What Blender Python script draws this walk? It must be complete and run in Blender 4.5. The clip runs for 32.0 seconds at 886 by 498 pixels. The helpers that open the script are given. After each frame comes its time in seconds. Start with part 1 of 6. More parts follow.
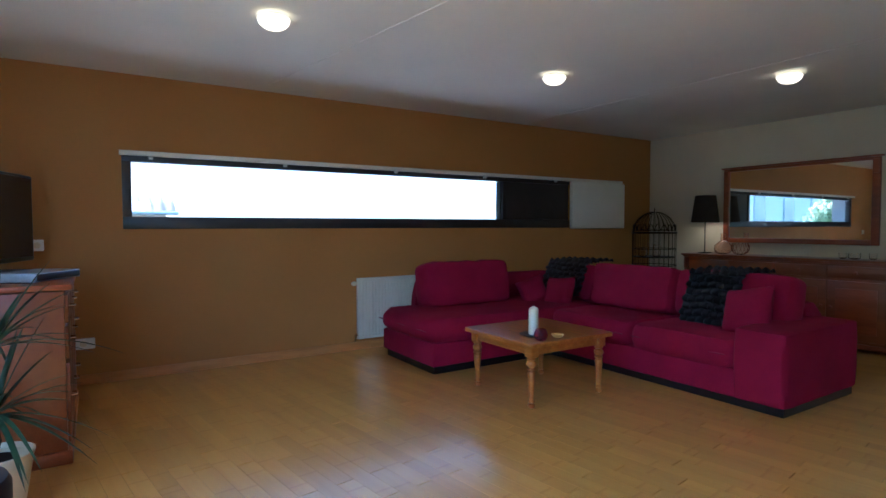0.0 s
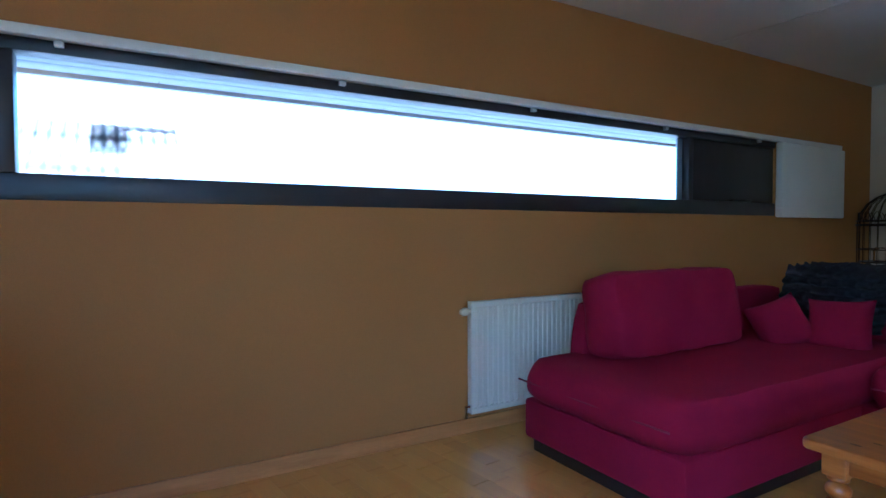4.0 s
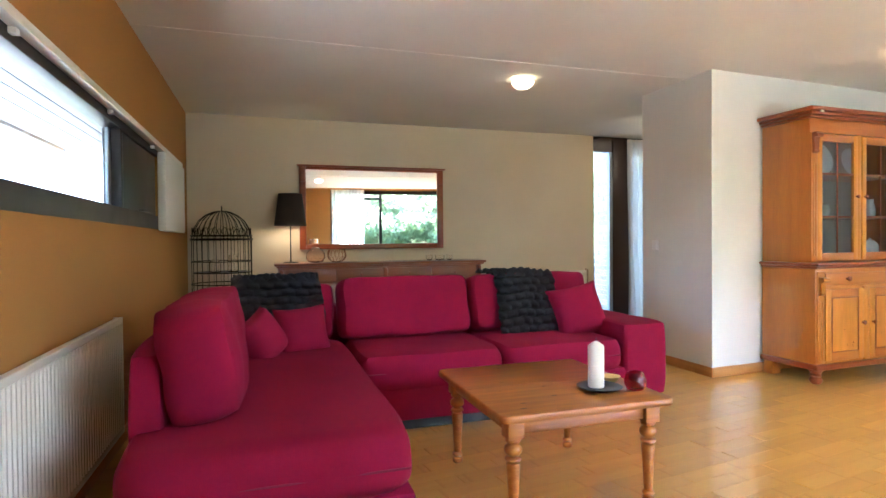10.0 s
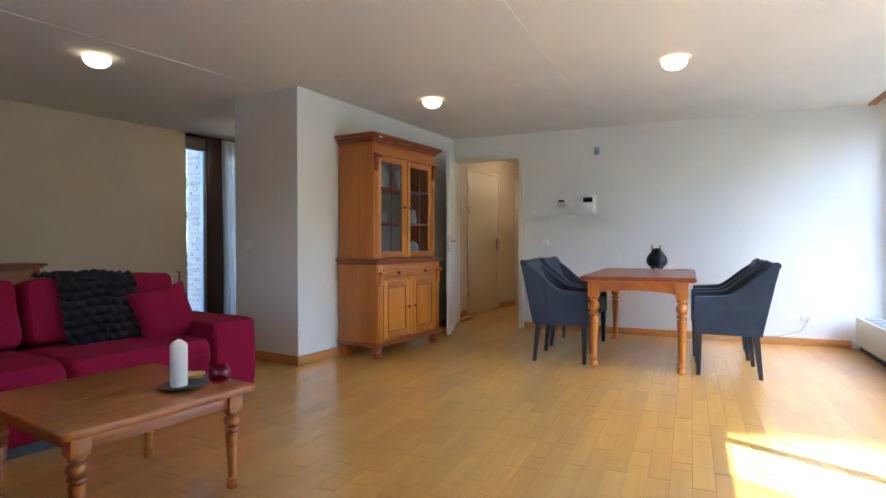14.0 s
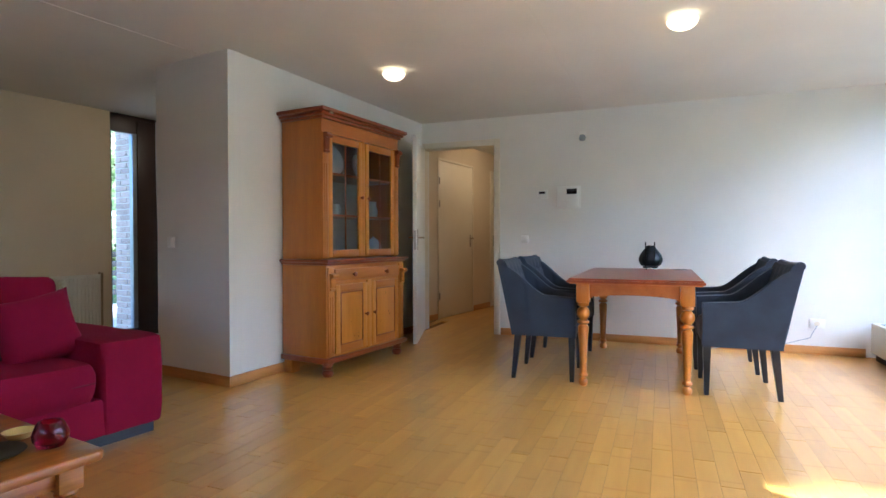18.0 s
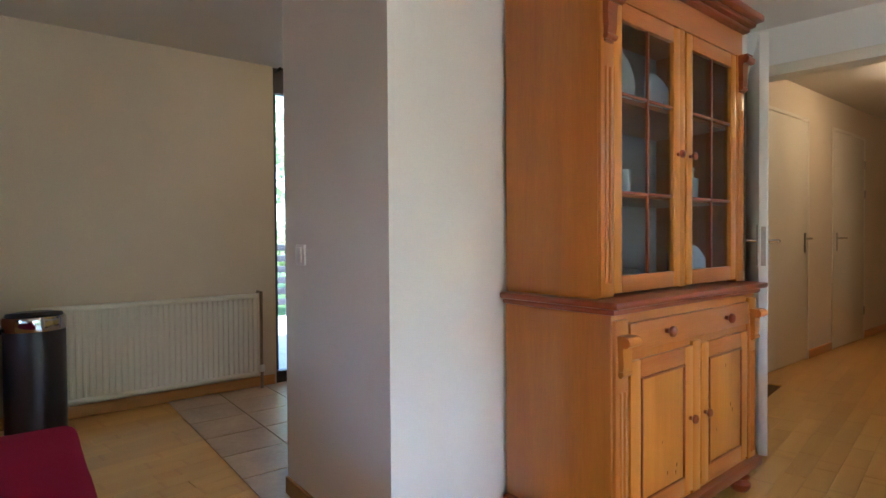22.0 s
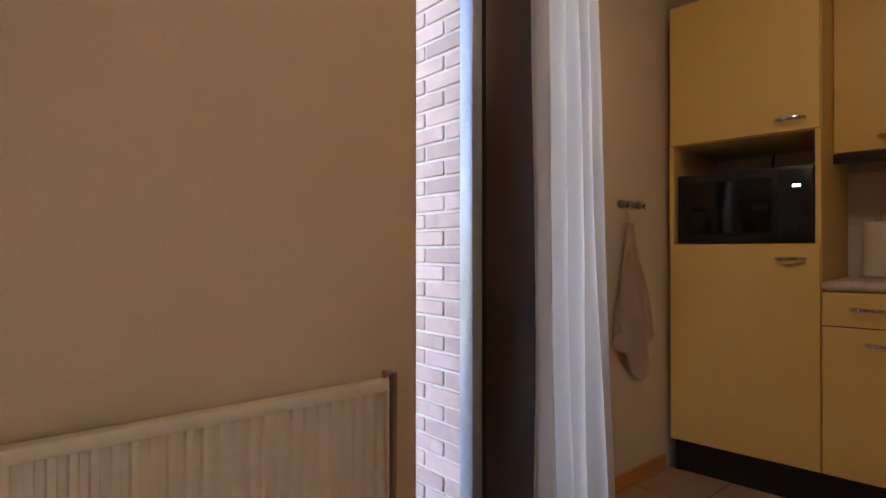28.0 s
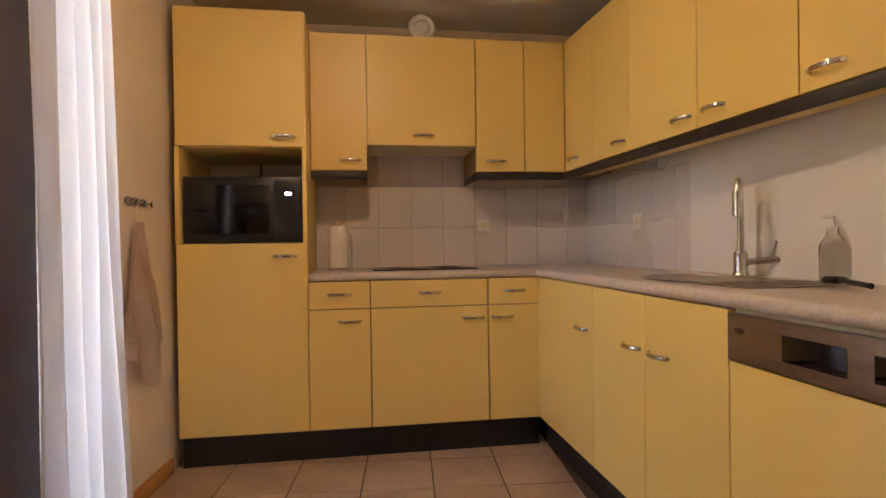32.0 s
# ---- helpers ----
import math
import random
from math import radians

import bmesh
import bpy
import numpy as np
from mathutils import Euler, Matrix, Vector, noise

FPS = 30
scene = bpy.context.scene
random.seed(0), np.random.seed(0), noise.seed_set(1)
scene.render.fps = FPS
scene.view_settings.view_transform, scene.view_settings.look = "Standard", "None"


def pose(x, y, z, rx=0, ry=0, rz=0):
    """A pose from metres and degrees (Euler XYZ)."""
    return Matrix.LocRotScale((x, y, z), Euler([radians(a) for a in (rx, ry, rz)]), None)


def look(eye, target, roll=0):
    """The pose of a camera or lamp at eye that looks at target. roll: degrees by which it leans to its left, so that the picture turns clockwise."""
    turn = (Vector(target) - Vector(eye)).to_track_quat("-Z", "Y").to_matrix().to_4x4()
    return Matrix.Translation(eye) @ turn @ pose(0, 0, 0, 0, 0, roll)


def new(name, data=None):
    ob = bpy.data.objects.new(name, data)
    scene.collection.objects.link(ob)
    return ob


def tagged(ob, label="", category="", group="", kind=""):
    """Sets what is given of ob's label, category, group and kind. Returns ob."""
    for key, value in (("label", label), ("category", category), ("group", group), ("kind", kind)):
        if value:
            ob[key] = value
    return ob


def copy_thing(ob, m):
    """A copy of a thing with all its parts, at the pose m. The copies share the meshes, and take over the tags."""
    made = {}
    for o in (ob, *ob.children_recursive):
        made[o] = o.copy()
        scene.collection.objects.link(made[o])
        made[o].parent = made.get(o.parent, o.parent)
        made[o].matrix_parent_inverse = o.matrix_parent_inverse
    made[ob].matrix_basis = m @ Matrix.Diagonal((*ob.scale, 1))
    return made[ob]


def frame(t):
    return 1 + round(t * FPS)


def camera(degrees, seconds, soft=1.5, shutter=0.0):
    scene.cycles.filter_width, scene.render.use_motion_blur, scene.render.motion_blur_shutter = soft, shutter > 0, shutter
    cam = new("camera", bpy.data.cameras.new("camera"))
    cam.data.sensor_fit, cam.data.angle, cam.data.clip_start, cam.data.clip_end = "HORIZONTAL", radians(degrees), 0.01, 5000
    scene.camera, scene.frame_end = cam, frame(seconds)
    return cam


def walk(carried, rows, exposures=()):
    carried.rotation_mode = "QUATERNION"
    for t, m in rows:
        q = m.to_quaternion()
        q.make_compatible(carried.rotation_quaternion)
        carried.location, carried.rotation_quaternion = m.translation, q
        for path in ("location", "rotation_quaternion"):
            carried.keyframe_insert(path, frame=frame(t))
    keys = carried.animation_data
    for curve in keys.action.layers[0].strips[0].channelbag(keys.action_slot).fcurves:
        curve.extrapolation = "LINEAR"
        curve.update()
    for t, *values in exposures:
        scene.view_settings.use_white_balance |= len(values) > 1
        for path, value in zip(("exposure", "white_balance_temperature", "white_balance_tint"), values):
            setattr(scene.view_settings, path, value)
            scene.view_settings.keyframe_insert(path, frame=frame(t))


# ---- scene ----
cam = camera(77.6, 32.0)
PATH = [
    (0, (4.885, -6.486, 1.179), (3.2, -5.413, 1.098), -0.1),
    (0.5, (4.665, -6.388, 1.173), (2.98, -5.315, 1.086), -0.1),
    (1, (4.421, -6.285, 1.169), (2.727, -5.226, 1.076), -0.1),
    (1.5, (4.096, -6.205, 1.154), (2.395, -5.158, 1.063), -0.1),
    (2, (3.799, -6.143, 1.148), (2.088, -5.111, 1.056), -0.1),
    (2.5, (3.457, -6.093, 1.14), (1.739, -5.072, 1.05), -0.1),
    (3, (3.157, -6.027, 1.094), (1.422, -5.034, 1.025), -0.3),
    (3.5, (2.773, -5.969, 1.058), (1.04, -4.974, 1.003), -0.3),
    (4, (2.408, -5.9, 1.047), (0.678, -4.897, 0.986), -0.2),
    (4.5, (2.09, -5.815, 1.05), (0.36, -4.81, 0.985), -0.1),
    (6.5, (1.045, -5.41, 1.079), (-0.535, -4.188, 0.991), 0.4),
    (7, (0.942, -5.296, 1.035), (-0.435, -3.846, 1.002), -0.7),
    (7.5, (0.885, -5.224, 1.053), (-0.208, -3.55, 1.005), -0.1),
    (8, (0.854, -5.281, 1.069), (0.146, -3.411, 1.022), 0.5),
    (8.5, (0.826, -5.415, 1.06), (0.599, -3.428, 1.024), 0.1),
    (9, (0.815, -5.65, 1.06), (0.943, -3.654, 1.036), -0.3),
    (9.5, (0.804, -5.878, 1.068), (1.154, -3.909, 1.04), -0.5),
    (10, (0.753, -5.957, 1.06), (1.36, -4.052, 1.032), -0.5),
    (10.5, (0.652, -5.979, 1.045), (1.53, -4.182, 1.018), -0.3),
    (11, (0.621, -6.004, 1.033), (1.723, -4.335, 1.006), -0.1),
    (11.5, (0.668, -6.025, 1.039), (1.95, -4.49, 1.012), -0.2),
    (12, (0.695, -6.044, 1.048), (2.114, -4.634, 1.018), -0.1),
    (12.5, (0.701, -6.062, 1.057), (2.216, -4.757, 1.025), -0.1),
    (13, (0.698, -6.088, 1.063), (2.289, -4.876, 1.029), -0.1),
    (13.5, (0.713, -6.112, 1.058), (2.358, -4.975, 1.025), -0.1),
    (14, (0.732, -6.094, 1.033), (2.419, -5.02, 1.01), -0.1),
    (14.5, (0.738, -6.097, 1.035), (2.448, -5.06, 1.012), -0.1),
    (15, (0.75, -6.107, 1.026), (2.472, -5.09, 1.008), -0.2),
    (15.5, (0.745, -6.1, 1.022), (2.477, -5.101, 1.007), -0.2),
    (17.5, (1.157, -5.92, 1.026), (2.896, -4.933, 0.995), -0.2),
    (18, (1.408, -5.769, 1.021), (3.142, -4.773, 0.99), -0.1),
    (18.5, (1.67, -5.571, 1.028), (3.4, -4.568, 0.996), -0.1),
    (19, (1.913, -5.373, 1.023), (3.628, -4.344, 0.996), -0.1),
    (19.5, (2.151, -5.165, 1.026), (3.846, -4.104, 1.0), -0.1),
    (20, (2.401, -4.946, 1.032), (4.059, -3.828, 1.009), -0.1),
    (20.5, (2.626, -4.715, 1.016), (4.215, -3.5, 1.002), -0.1),
    (21, (2.793, -4.476, 1.034), (4.303, -3.164, 1.017), -0.0),
    (21.5, (2.966, -4.237, 1.063), (4.365, -2.808, 1.031), -0.1),
    (22, (3.084, -3.999, 1.073), (4.313, -2.421, 1.035), -0.4),
    (22.5, (3.185, -3.742, 1.081), (4.232, -2.038, 1.041), -0.3),
    (23, (3.246, -3.505, 1.084), (4.168, -1.73, 1.045), 0.2),
    (24, (3.366, -2.988, 1.055), (4.122, -1.136, 1.037), 0.0),
    (25, (3.411, -2.463, 1.065), (4.116, -0.592, 1.037), 0.2),
    (25.5, (3.423, -2.231, 1.053), (4.127, -0.359, 1.048), -0.3),
    (27.5, (3.596, -1.432, 1.017), (4.594, 0.301, 1.03), 0.3),
    (28.5, (3.603, -1.266, 1.06), (5.207, -0.073, 1.046), -0.6),
    (29, (3.556, -1.248, 1.064), (5.351, -0.367, 1.046), -0.6),
    (29.5, (3.501, -1.18, 1.054), (5.402, -0.561, 1.046), -0.7),
    (30, (3.492, -1.131, 1.043), (5.45, -0.728, 1.043), -0.7),
    (30.5, (3.479, -1.119, 1.038), (5.462, -0.886, 1.037), -0.7),
    (31, (3.463, -1.109, 1.043), (5.461, -1.032, 1.036), -0.8),
    (31.5, (3.465, -1.113, 1.044), (5.463, -1.147, 1.034), -0.8),
    (32, (3.463, -1.112, 1.043), (5.459, -1.24, 1.032), -0.8),
]
walk(cam, [(t, look(eye, target, roll)) for t, eye, target, roll in PATH], [(0, 2.75, 4250, 3), (2, 3.0, 4000, 2), (4, 3.1, 3800, 2), (6.5, 2.65, 4500, 9), (8, 2.65, 4800, 8), (9, 4.25, 5350, 7), (10, 4.4, 5200, 6), (12, 3.75, 4750, 6), (14, 3.3, 4900, 6), (18, 3.2, 4950, 7), (20, 3.45, 5000, 6), (21.5, 3.75, 5050, 8), (23, 3.05, 4800, 11), (25, 3.8, 6350, 22), (28, 3.42, 6800, 32), (30, 4.35, 7400, 33), (32, 4.6, 7100, 31)])

# ---------- world and sun ----------
SUN_DIR = Vector((-0.27, -0.85, 1.0)).normalized()
world = bpy.data.worlds.new("world")
scene.world = world
world.use_nodes = True
wn = world.node_tree.nodes
sky = wn.new("ShaderNodeTexSky")
sky.sky_type = "NISHITA"
sky.sun_disc = False
sky.sun_elevation = radians(48.3)
sky.sun_rotation = radians(197.6)
sky.altitude = 0
sky.dust_density = 2.0
wn["Background"].inputs["Strength"].default_value = 0.15
world.node_tree.links.new(sky.outputs[0], wn["Background"].inputs[0])
sun_data = bpy.data.lights.new("sun", "SUN")
sun_data.energy = 5.0
sun_data.angle = radians(0.5)
sun_data.color = (1.0, 0.95, 0.86)
sun = new("sun", sun_data)
sun.matrix_world = look(SUN_DIR * 30, (0, 0, 0))

# ---------- materials ----------


def srgb(h):
    """Linear colour from a hex string."""
    v = [int(h[i:i + 2], 16) / 255 for i in (0, 2, 4)]
    return tuple(c / 12.92 if c <= 0.04045 else ((c + 0.055) / 1.055) ** 2.4 for c in v) + (1.0,)


def material(name, a, b, scale=8.0, rough=0.5, metal=0.0, bump=0.1, stretch=(1, 1, 1), fine=60.0, detail=6, coat=0.0,
             vary=0.0, rough_vary=0.08, sheen=0.0, mix=(0.35, 0.65), coat_rough=0.28, coat_ior=1.5):
    """A surface with two scales of variation between colours a and b, and fine relief."""
    m = bpy.data.materials.new(name)
    m.use_nodes = True
    n, k = m.node_tree.nodes, m.node_tree.links
    bsdf = n["Principled BSDF"]
    tc, mp = n.new("ShaderNodeTexCoord"), n.new("ShaderNodeMapping")
    mp.inputs["Scale"].default_value = stretch
    info = n.new("ShaderNodeObjectInfo")
    off = n.new("ShaderNodeVectorMath")
    off.operation = "MULTIPLY"
    off.inputs[1].default_value = (7.3, 5.1, 3.7)
    k.new(info.outputs["Random"], off.inputs[0])
    add = n.new("ShaderNodeVectorMath")
    k.new(tc.outputs["Object"], mp.inputs["Vector"])
    k.new(mp.outputs[0], add.inputs[0])
    k.new(off.outputs[0], add.inputs[1])
    big, small = n.new("ShaderNodeTexNoise"), n.new("ShaderNodeTexNoise")
    for node, s in ((big, scale), (small, fine)):
        node.inputs["Scale"].default_value = s
        node.inputs["Detail"].default_value = detail
        k.new(add.outputs[0], node.inputs["Vector"])
    ramp = n.new("ShaderNodeValToRGB")
    ramp.color_ramp.elements[0].position, ramp.color_ramp.elements[1].position = mix
    ramp.color_ramp.elements[0].color, ramp.color_ramp.elements[1].color = a, b
    blend = n.new("ShaderNodeMath")
    blend.operation = "MULTIPLY_ADD"
    blend.inputs[1].default_value = 0.3
    k.new(small.outputs["Fac"], blend.inputs[0])
    scaled = n.new("ShaderNodeMath")
    scaled.operation = "MULTIPLY"
    scaled.inputs[1].default_value = 0.7
    k.new(big.outputs["Fac"], scaled.inputs[0])
    k.new(scaled.outputs[0], blend.inputs[2])
    k.new(blend.outputs[0], ramp.inputs["Fac"])
    colour = ramp.outputs["Color"]
    if vary:
        geo = n.new("ShaderNodeNewGeometry")
        both = n.new("ShaderNodeMath")
        k.new(info.outputs["Random"], both.inputs[0])
        k.new(geo.outputs["Random Per Island"], both.inputs[1])
        fr = n.new("ShaderNodeMath")
        fr.operation = "FRACT"
        k.new(both.outputs[0], fr.inputs[0])
        rng = n.new("ShaderNodeMapRange")
        rng.inputs["To Min"].default_value, rng.inputs["To Max"].default_value = 1 - vary, 1 + vary
        k.new(fr.outputs[0], rng.inputs["Value"])
        hsv = n.new("ShaderNodeHueSaturation")
        k.new(rng.outputs[0], hsv.inputs["Value"])
        k.new(colour, hsv.inputs["Color"])
        colour = hsv.outputs["Color"]
    k.new(colour, bsdf.inputs["Base Color"])
    rr = n.new("ShaderNodeMapRange")
    low, high = (0.28, 1.0) if rough > 0.275 else (0.02, 0.27)
    rr.inputs["To Min"].default_value = max(low, rough - rough_vary)
    rr.inputs["To Max"].default_value = min(high, rough + rough_vary)
    k.new(big.outputs["Fac"], rr.inputs["Value"])
    k.new(rr.outputs[0], bsdf.inputs["Roughness"])
    bsdf.inputs["Metallic"].default_value = metal
    bsdf.inputs["Coat Weight"].default_value = coat
    bsdf.inputs["Coat Roughness"].default_value = coat_rough
    bsdf.inputs["Coat IOR"].default_value = coat_ior
    bsdf.inputs["Sheen Weight"].default_value = sheen
    if rough > 0.9:
        bsdf.inputs["Specular IOR Level"].default_value = 0.2
    if bump:
        bp = n.new("ShaderNodeBump")
        bp.inputs["Strength"].default_value = bump
        bp.inputs["Distance"].default_value = 0.002
        k.new(small.outputs["Fac"], bp.inputs["Height"])
        k.new(bp.outputs[0], bsdf.inputs["Normal"])
    return m


def glass_material(name, tint=(1, 1, 1, 1), rough=0.0, solid=False):
    m = bpy.data.materials.new(name)
    m.use_nodes = True
    n, k = m.node_tree.nodes, m.node_tree.links
    bsdf = n["Principled BSDF"]
    if solid:
        bsdf.inputs["Base Color"].default_value = tint
        bsdf.inputs["Transmission Weight"].default_value = 1.0
        bsdf.inputs["Roughness"].default_value = rough
        bsdf.inputs["IOR"].default_value = 1.45
        return m
    clear, gloss, mixer = n.new("ShaderNodeBsdfTransparent"), n.new("ShaderNodeBsdfGlossy"), n.new("ShaderNodeMixShader")
    face, fifth, scale = n.new("ShaderNodeLayerWeight"), n.new("ShaderNodeMath"), n.new("ShaderNodeMath")
    face.inputs["Blend"].default_value = 0.5
    fifth.operation, scale.operation = "POWER", "MULTIPLY_ADD"
    fifth.inputs[1].default_value = 5.0
    scale.inputs[1].default_value, scale.inputs[2].default_value = 0.5, 0.02
    clear.inputs["Color"].default_value = tint
    gloss.inputs["Roughness"].default_value = 0.02
    k.new(face.outputs["Facing"], fifth.inputs[0])
    k.new(fifth.outputs[0], scale.inputs[0])
    k.new(scale.outputs[0], mixer.inputs[0])
    k.new(clear.outputs[0], mixer.inputs[1])
    k.new(gloss.outputs[0], mixer.inputs[2])
    k.new(mixer.outputs[0], n["Material Output"].inputs["Surface"])
    return m


def glow_material(name, colour, strength):
    m = bpy.data.materials.new(name)
    m.use_nodes = True
    bsdf = m.node_tree.nodes["Principled BSDF"]
    bsdf.inputs["Base Color"].default_value = (0.85, 0.82, 0.75, 1)
    bsdf.inputs["Roughness"].default_value = 0.3
    bsdf.inputs["Emission Color"].default_value = colour
    bsdf.inputs["Emission Strength"].default_value = strength
    return m


def sheer_material(name, colour, open_part, weave=0.12):
    """Thin woven cloth: part of the light goes through it."""
    m = bpy.data.materials.new(name)
    m.use_nodes = True
    n, k = m.node_tree.nodes, m.node_tree.links
    dif, tra, clear = n.new("ShaderNodeBsdfDiffuse"), n.new("ShaderNodeBsdfTranslucent"), n.new("ShaderNodeBsdfTransparent")
    dif.inputs["Color"].default_value = tra.inputs["Color"].default_value = colour
    one, two = n.new("ShaderNodeMixShader"), n.new("ShaderNodeMixShader")
    one.inputs[0].default_value = 0.72
    k.new(dif.outputs[0], one.inputs[1])
    k.new(tra.outputs[0], one.inputs[2])
    tc, wave = n.new("ShaderNodeTexCoord"), n.new("ShaderNodeTexNoise")
    wave.inputs["Scale"].default_value = 90
    k.new(tc.outputs["Object"], wave.inputs["Vector"])
    rng = n.new("ShaderNodeMapRange")
    rng.inputs["To Min"].default_value, rng.inputs["To Max"].default_value = open_part - weave, open_part + weave
    k.new(wave.outputs["Fac"], rng.inputs["Value"])
    k.new(rng.outputs[0], two.inputs[0])
    k.new(one.outputs[0], two.inputs[1])
    k.new(clear.outputs[0], two.inputs[2])
    k.new(two.outputs[0], n["Material Output"].inputs["Surface"])
    return m


M_WHITE = material("white_plaster", srgb("dcd9d2"), srgb("e6e3dc"), 1.2, 0.85, bump=0.25, fine=180)
M_CREAM = material("cream_plaster", srgb("cebea2"), srgb("d9cab1"), 1.1, 0.85, bump=0.25, fine=180)
M_ORANGE = material("ochre_paint", srgb("a4722f"), srgb("ae7c3a"), 0.9, 0.75, bump=0.3, fine=200)
M_CEIL = material("ceiling_paint", srgb("d8d3c8"), srgb("e0dbd0"), 1.5, 0.8, bump=0.2, fine=220)
M_OAK = material("bamboo_floor", srgb("c6903a"), srgb("deab52"), 2.2, 0.33, bump=0.0, stretch=(0.5, 5, 5), fine=7, vary=0.085, rough_vary=0.05, coat=0.7, mix=(0.2, 0.8), coat_rough=0.17, coat_ior=1.9)


def bamboo_nodes(m):
    """Thin darker growth rings across each bamboo plank, shifted from plank to plank."""
    n, k = m.node_tree.nodes, m.node_tree.links
    bsdf = n["Principled BSDF"]
    colour = bsdf.inputs["Base Color"].links[0].from_socket
    tc, info, geo = n.new("ShaderNodeTexCoord"), n.new("ShaderNodeObjectInfo"), n.new("ShaderNodeNewGeometry")
    both = n.new("ShaderNodeMath")
    k.new(info.outputs["Random"], both.inputs[0])
    k.new(geo.outputs["Random Per Island"], both.inputs[1])
    sep, shift, part_of, loop = n.new("ShaderNodeSeparateXYZ"), n.new("ShaderNodeMath"), n.new("ShaderNodeMath"), n.new("ShaderNodeMath")
    k.new(tc.outputs["Object"], sep.inputs[0])
    shift.operation, part_of.operation, loop.operation = "MULTIPLY_ADD", "DIVIDE", "FRACT"
    shift.inputs[1].default_value = 3.71
    k.new(both.outputs[0], shift.inputs[0])
    k.new(sep.outputs["X"], shift.inputs[2])
    part_of.inputs[1].default_value = 0.36
    k.new(shift.outputs[0], part_of.inputs[0])
    k.new(part_of.outputs[0], loop.inputs[0])
    ramp = n.new("ShaderNodeValToRGB")
    ramp.color_ramp.elements[0].position, ramp.color_ramp.elements[1].position = 0.02, 0.06
    ramp.color_ramp.elements[0].color, ramp.color_ramp.elements[1].color = (0.90, 0.84, 0.76, 1), (1, 1, 1, 1)
    k.new(loop.outputs[0], ramp.inputs["Fac"])
    mul = n.new("ShaderNodeMix")
    mul.data_type, mul.blend_type = "RGBA", "MULTIPLY"
    mul.inputs["Factor"].default_value = 1.0
    k.new(colour, mul.inputs["A"])
    k.new(ramp.outputs["Color"], mul.inputs["B"])
    k.new(mul.outputs["Result"], bsdf.inputs["Base Color"])


bamboo_nodes(M_OAK)
M_BASE = material("pine_skirting", srgb("b07a3c"), srgb("c98f4c"), 3, 0.45, bump=0.08, stretch=(1, 1, 10), fine=30)
M_PINE_V = material("varnished_pine_upright", srgb("ac6415"), srgb("c0771f"), 1.2, 0.34, bump=0.06, stretch=(9, 9, 0.9), fine=14, coat=0.3)
M_PINE_H = material("varnished_pine_across", srgb("a85e1e"), srgb("bc742e"), 1.4, 0.32, bump=0.06, stretch=(0.9, 9, 9), fine=14, coat=0.3)
M_PINE_D = material("dark_pine_moulding", srgb("7c3712"), srgb("94481c"), 3, 0.33, bump=0.06, stretch=(1, 6, 6), fine=20, coat=0.35)
M_PINE_P = material("honey_pine_panel", srgb("bc741c"), srgb("d0882c"), 1.6, 0.36, bump=0.06, stretch=(10, 10, 0.8), fine=10, coat=0.3)
M_BROWNPINE = material("brown_stained_pine", srgb("763a18"), srgb("8c4e24"), 1.4, 0.34, bump=0.06, stretch=(0.9, 9, 9), fine=14, coat=0.3)
M_TABLE = material("worn_honey_pine", srgb("8c4a10"), srgb("bf7829"), 2.6, 0.32, bump=0.06, stretch=(0.8, 10, 10), fine=12, mix=(0.3, 0.7), coat=0.4, coat_rough=0.16)
M_KNOT = material("pine_knot", srgb("4e2408"), srgb("6b3510"), 40, 0.4, bump=0.0)
M_SOFA = material("crimson_fabric", srgb("7e0b2e"), srgb("8e1038"), 3, 0.95, bump=0.35, fine=420, sheen=0.0)
M_SOFA_IN = material("crimson_fabric_piping", srgb("6c0e2b"), srgb("7c1434"), 5, 0.9, bump=0.3, fine=420)
M_BLACK_CLOTH = material("black_throw_fabric", srgb("211e20"), srgb("3c373a"), 30, 0.9, bump=0.5, fine=300, sheen=0.08)
M_NAVY = material("slate_chair_fabric", srgb("282e39"), srgb("353d4a"), 6, 0.9, bump=0.3, fine=500, sheen=0.1)
M_DARKWOOD = material("black_wood", srgb("17181b"), srgb("26272b"), 8, 0.4, bump=0.05, fine=60)
M_FRAME = material("dark_window_frame", srgb("241f22"), srgb("302a2d"), 6, 0.4, bump=0.05, fine=80)
M_BROWN = material("dark_brown_panel", srgb("2c1a17"), srgb("382320"), 2, 0.45, bump=0.05, fine=80)
M_RAD = material("radiator_enamel", srgb("d8d2bf"), srgb("e2dccb"), 2, 0.35, bump=0.03, fine=60)
M_PAINT = material("white_gloss_paint", srgb("dedbd2"), srgb("e8e5dd"), 2, 0.4, bump=0.04, fine=90)
M_DOOR = material("cream_door_paint", srgb("d5cbb4"), srgb("dfd6c2"), 1.5, 0.4, bump=0.04, fine=90)
M_PLASTIC = material("white_plastic", srgb("e4e2dc"), srgb("ecebe6"), 3, 0.35, bump=0.02)
M_IVORY = material("ivory_plastic", srgb("d8cdb2"), srgb("e0d6be"), 3, 0.4, bump=0.02)
M_BLACK = material("black_plastic", srgb("101113"), srgb("1a1b1e"), 6, 0.3, bump=0.02)
M_SCREEN = material("dark_screen_glass", srgb("0c0e14"), srgb("12141c"), 2, 0.1, bump=0)
M_CHROME = material("chrome", srgb("c9c8c6"), srgb("d8d7d5"), 4, 0.12, 1.0, bump=0)
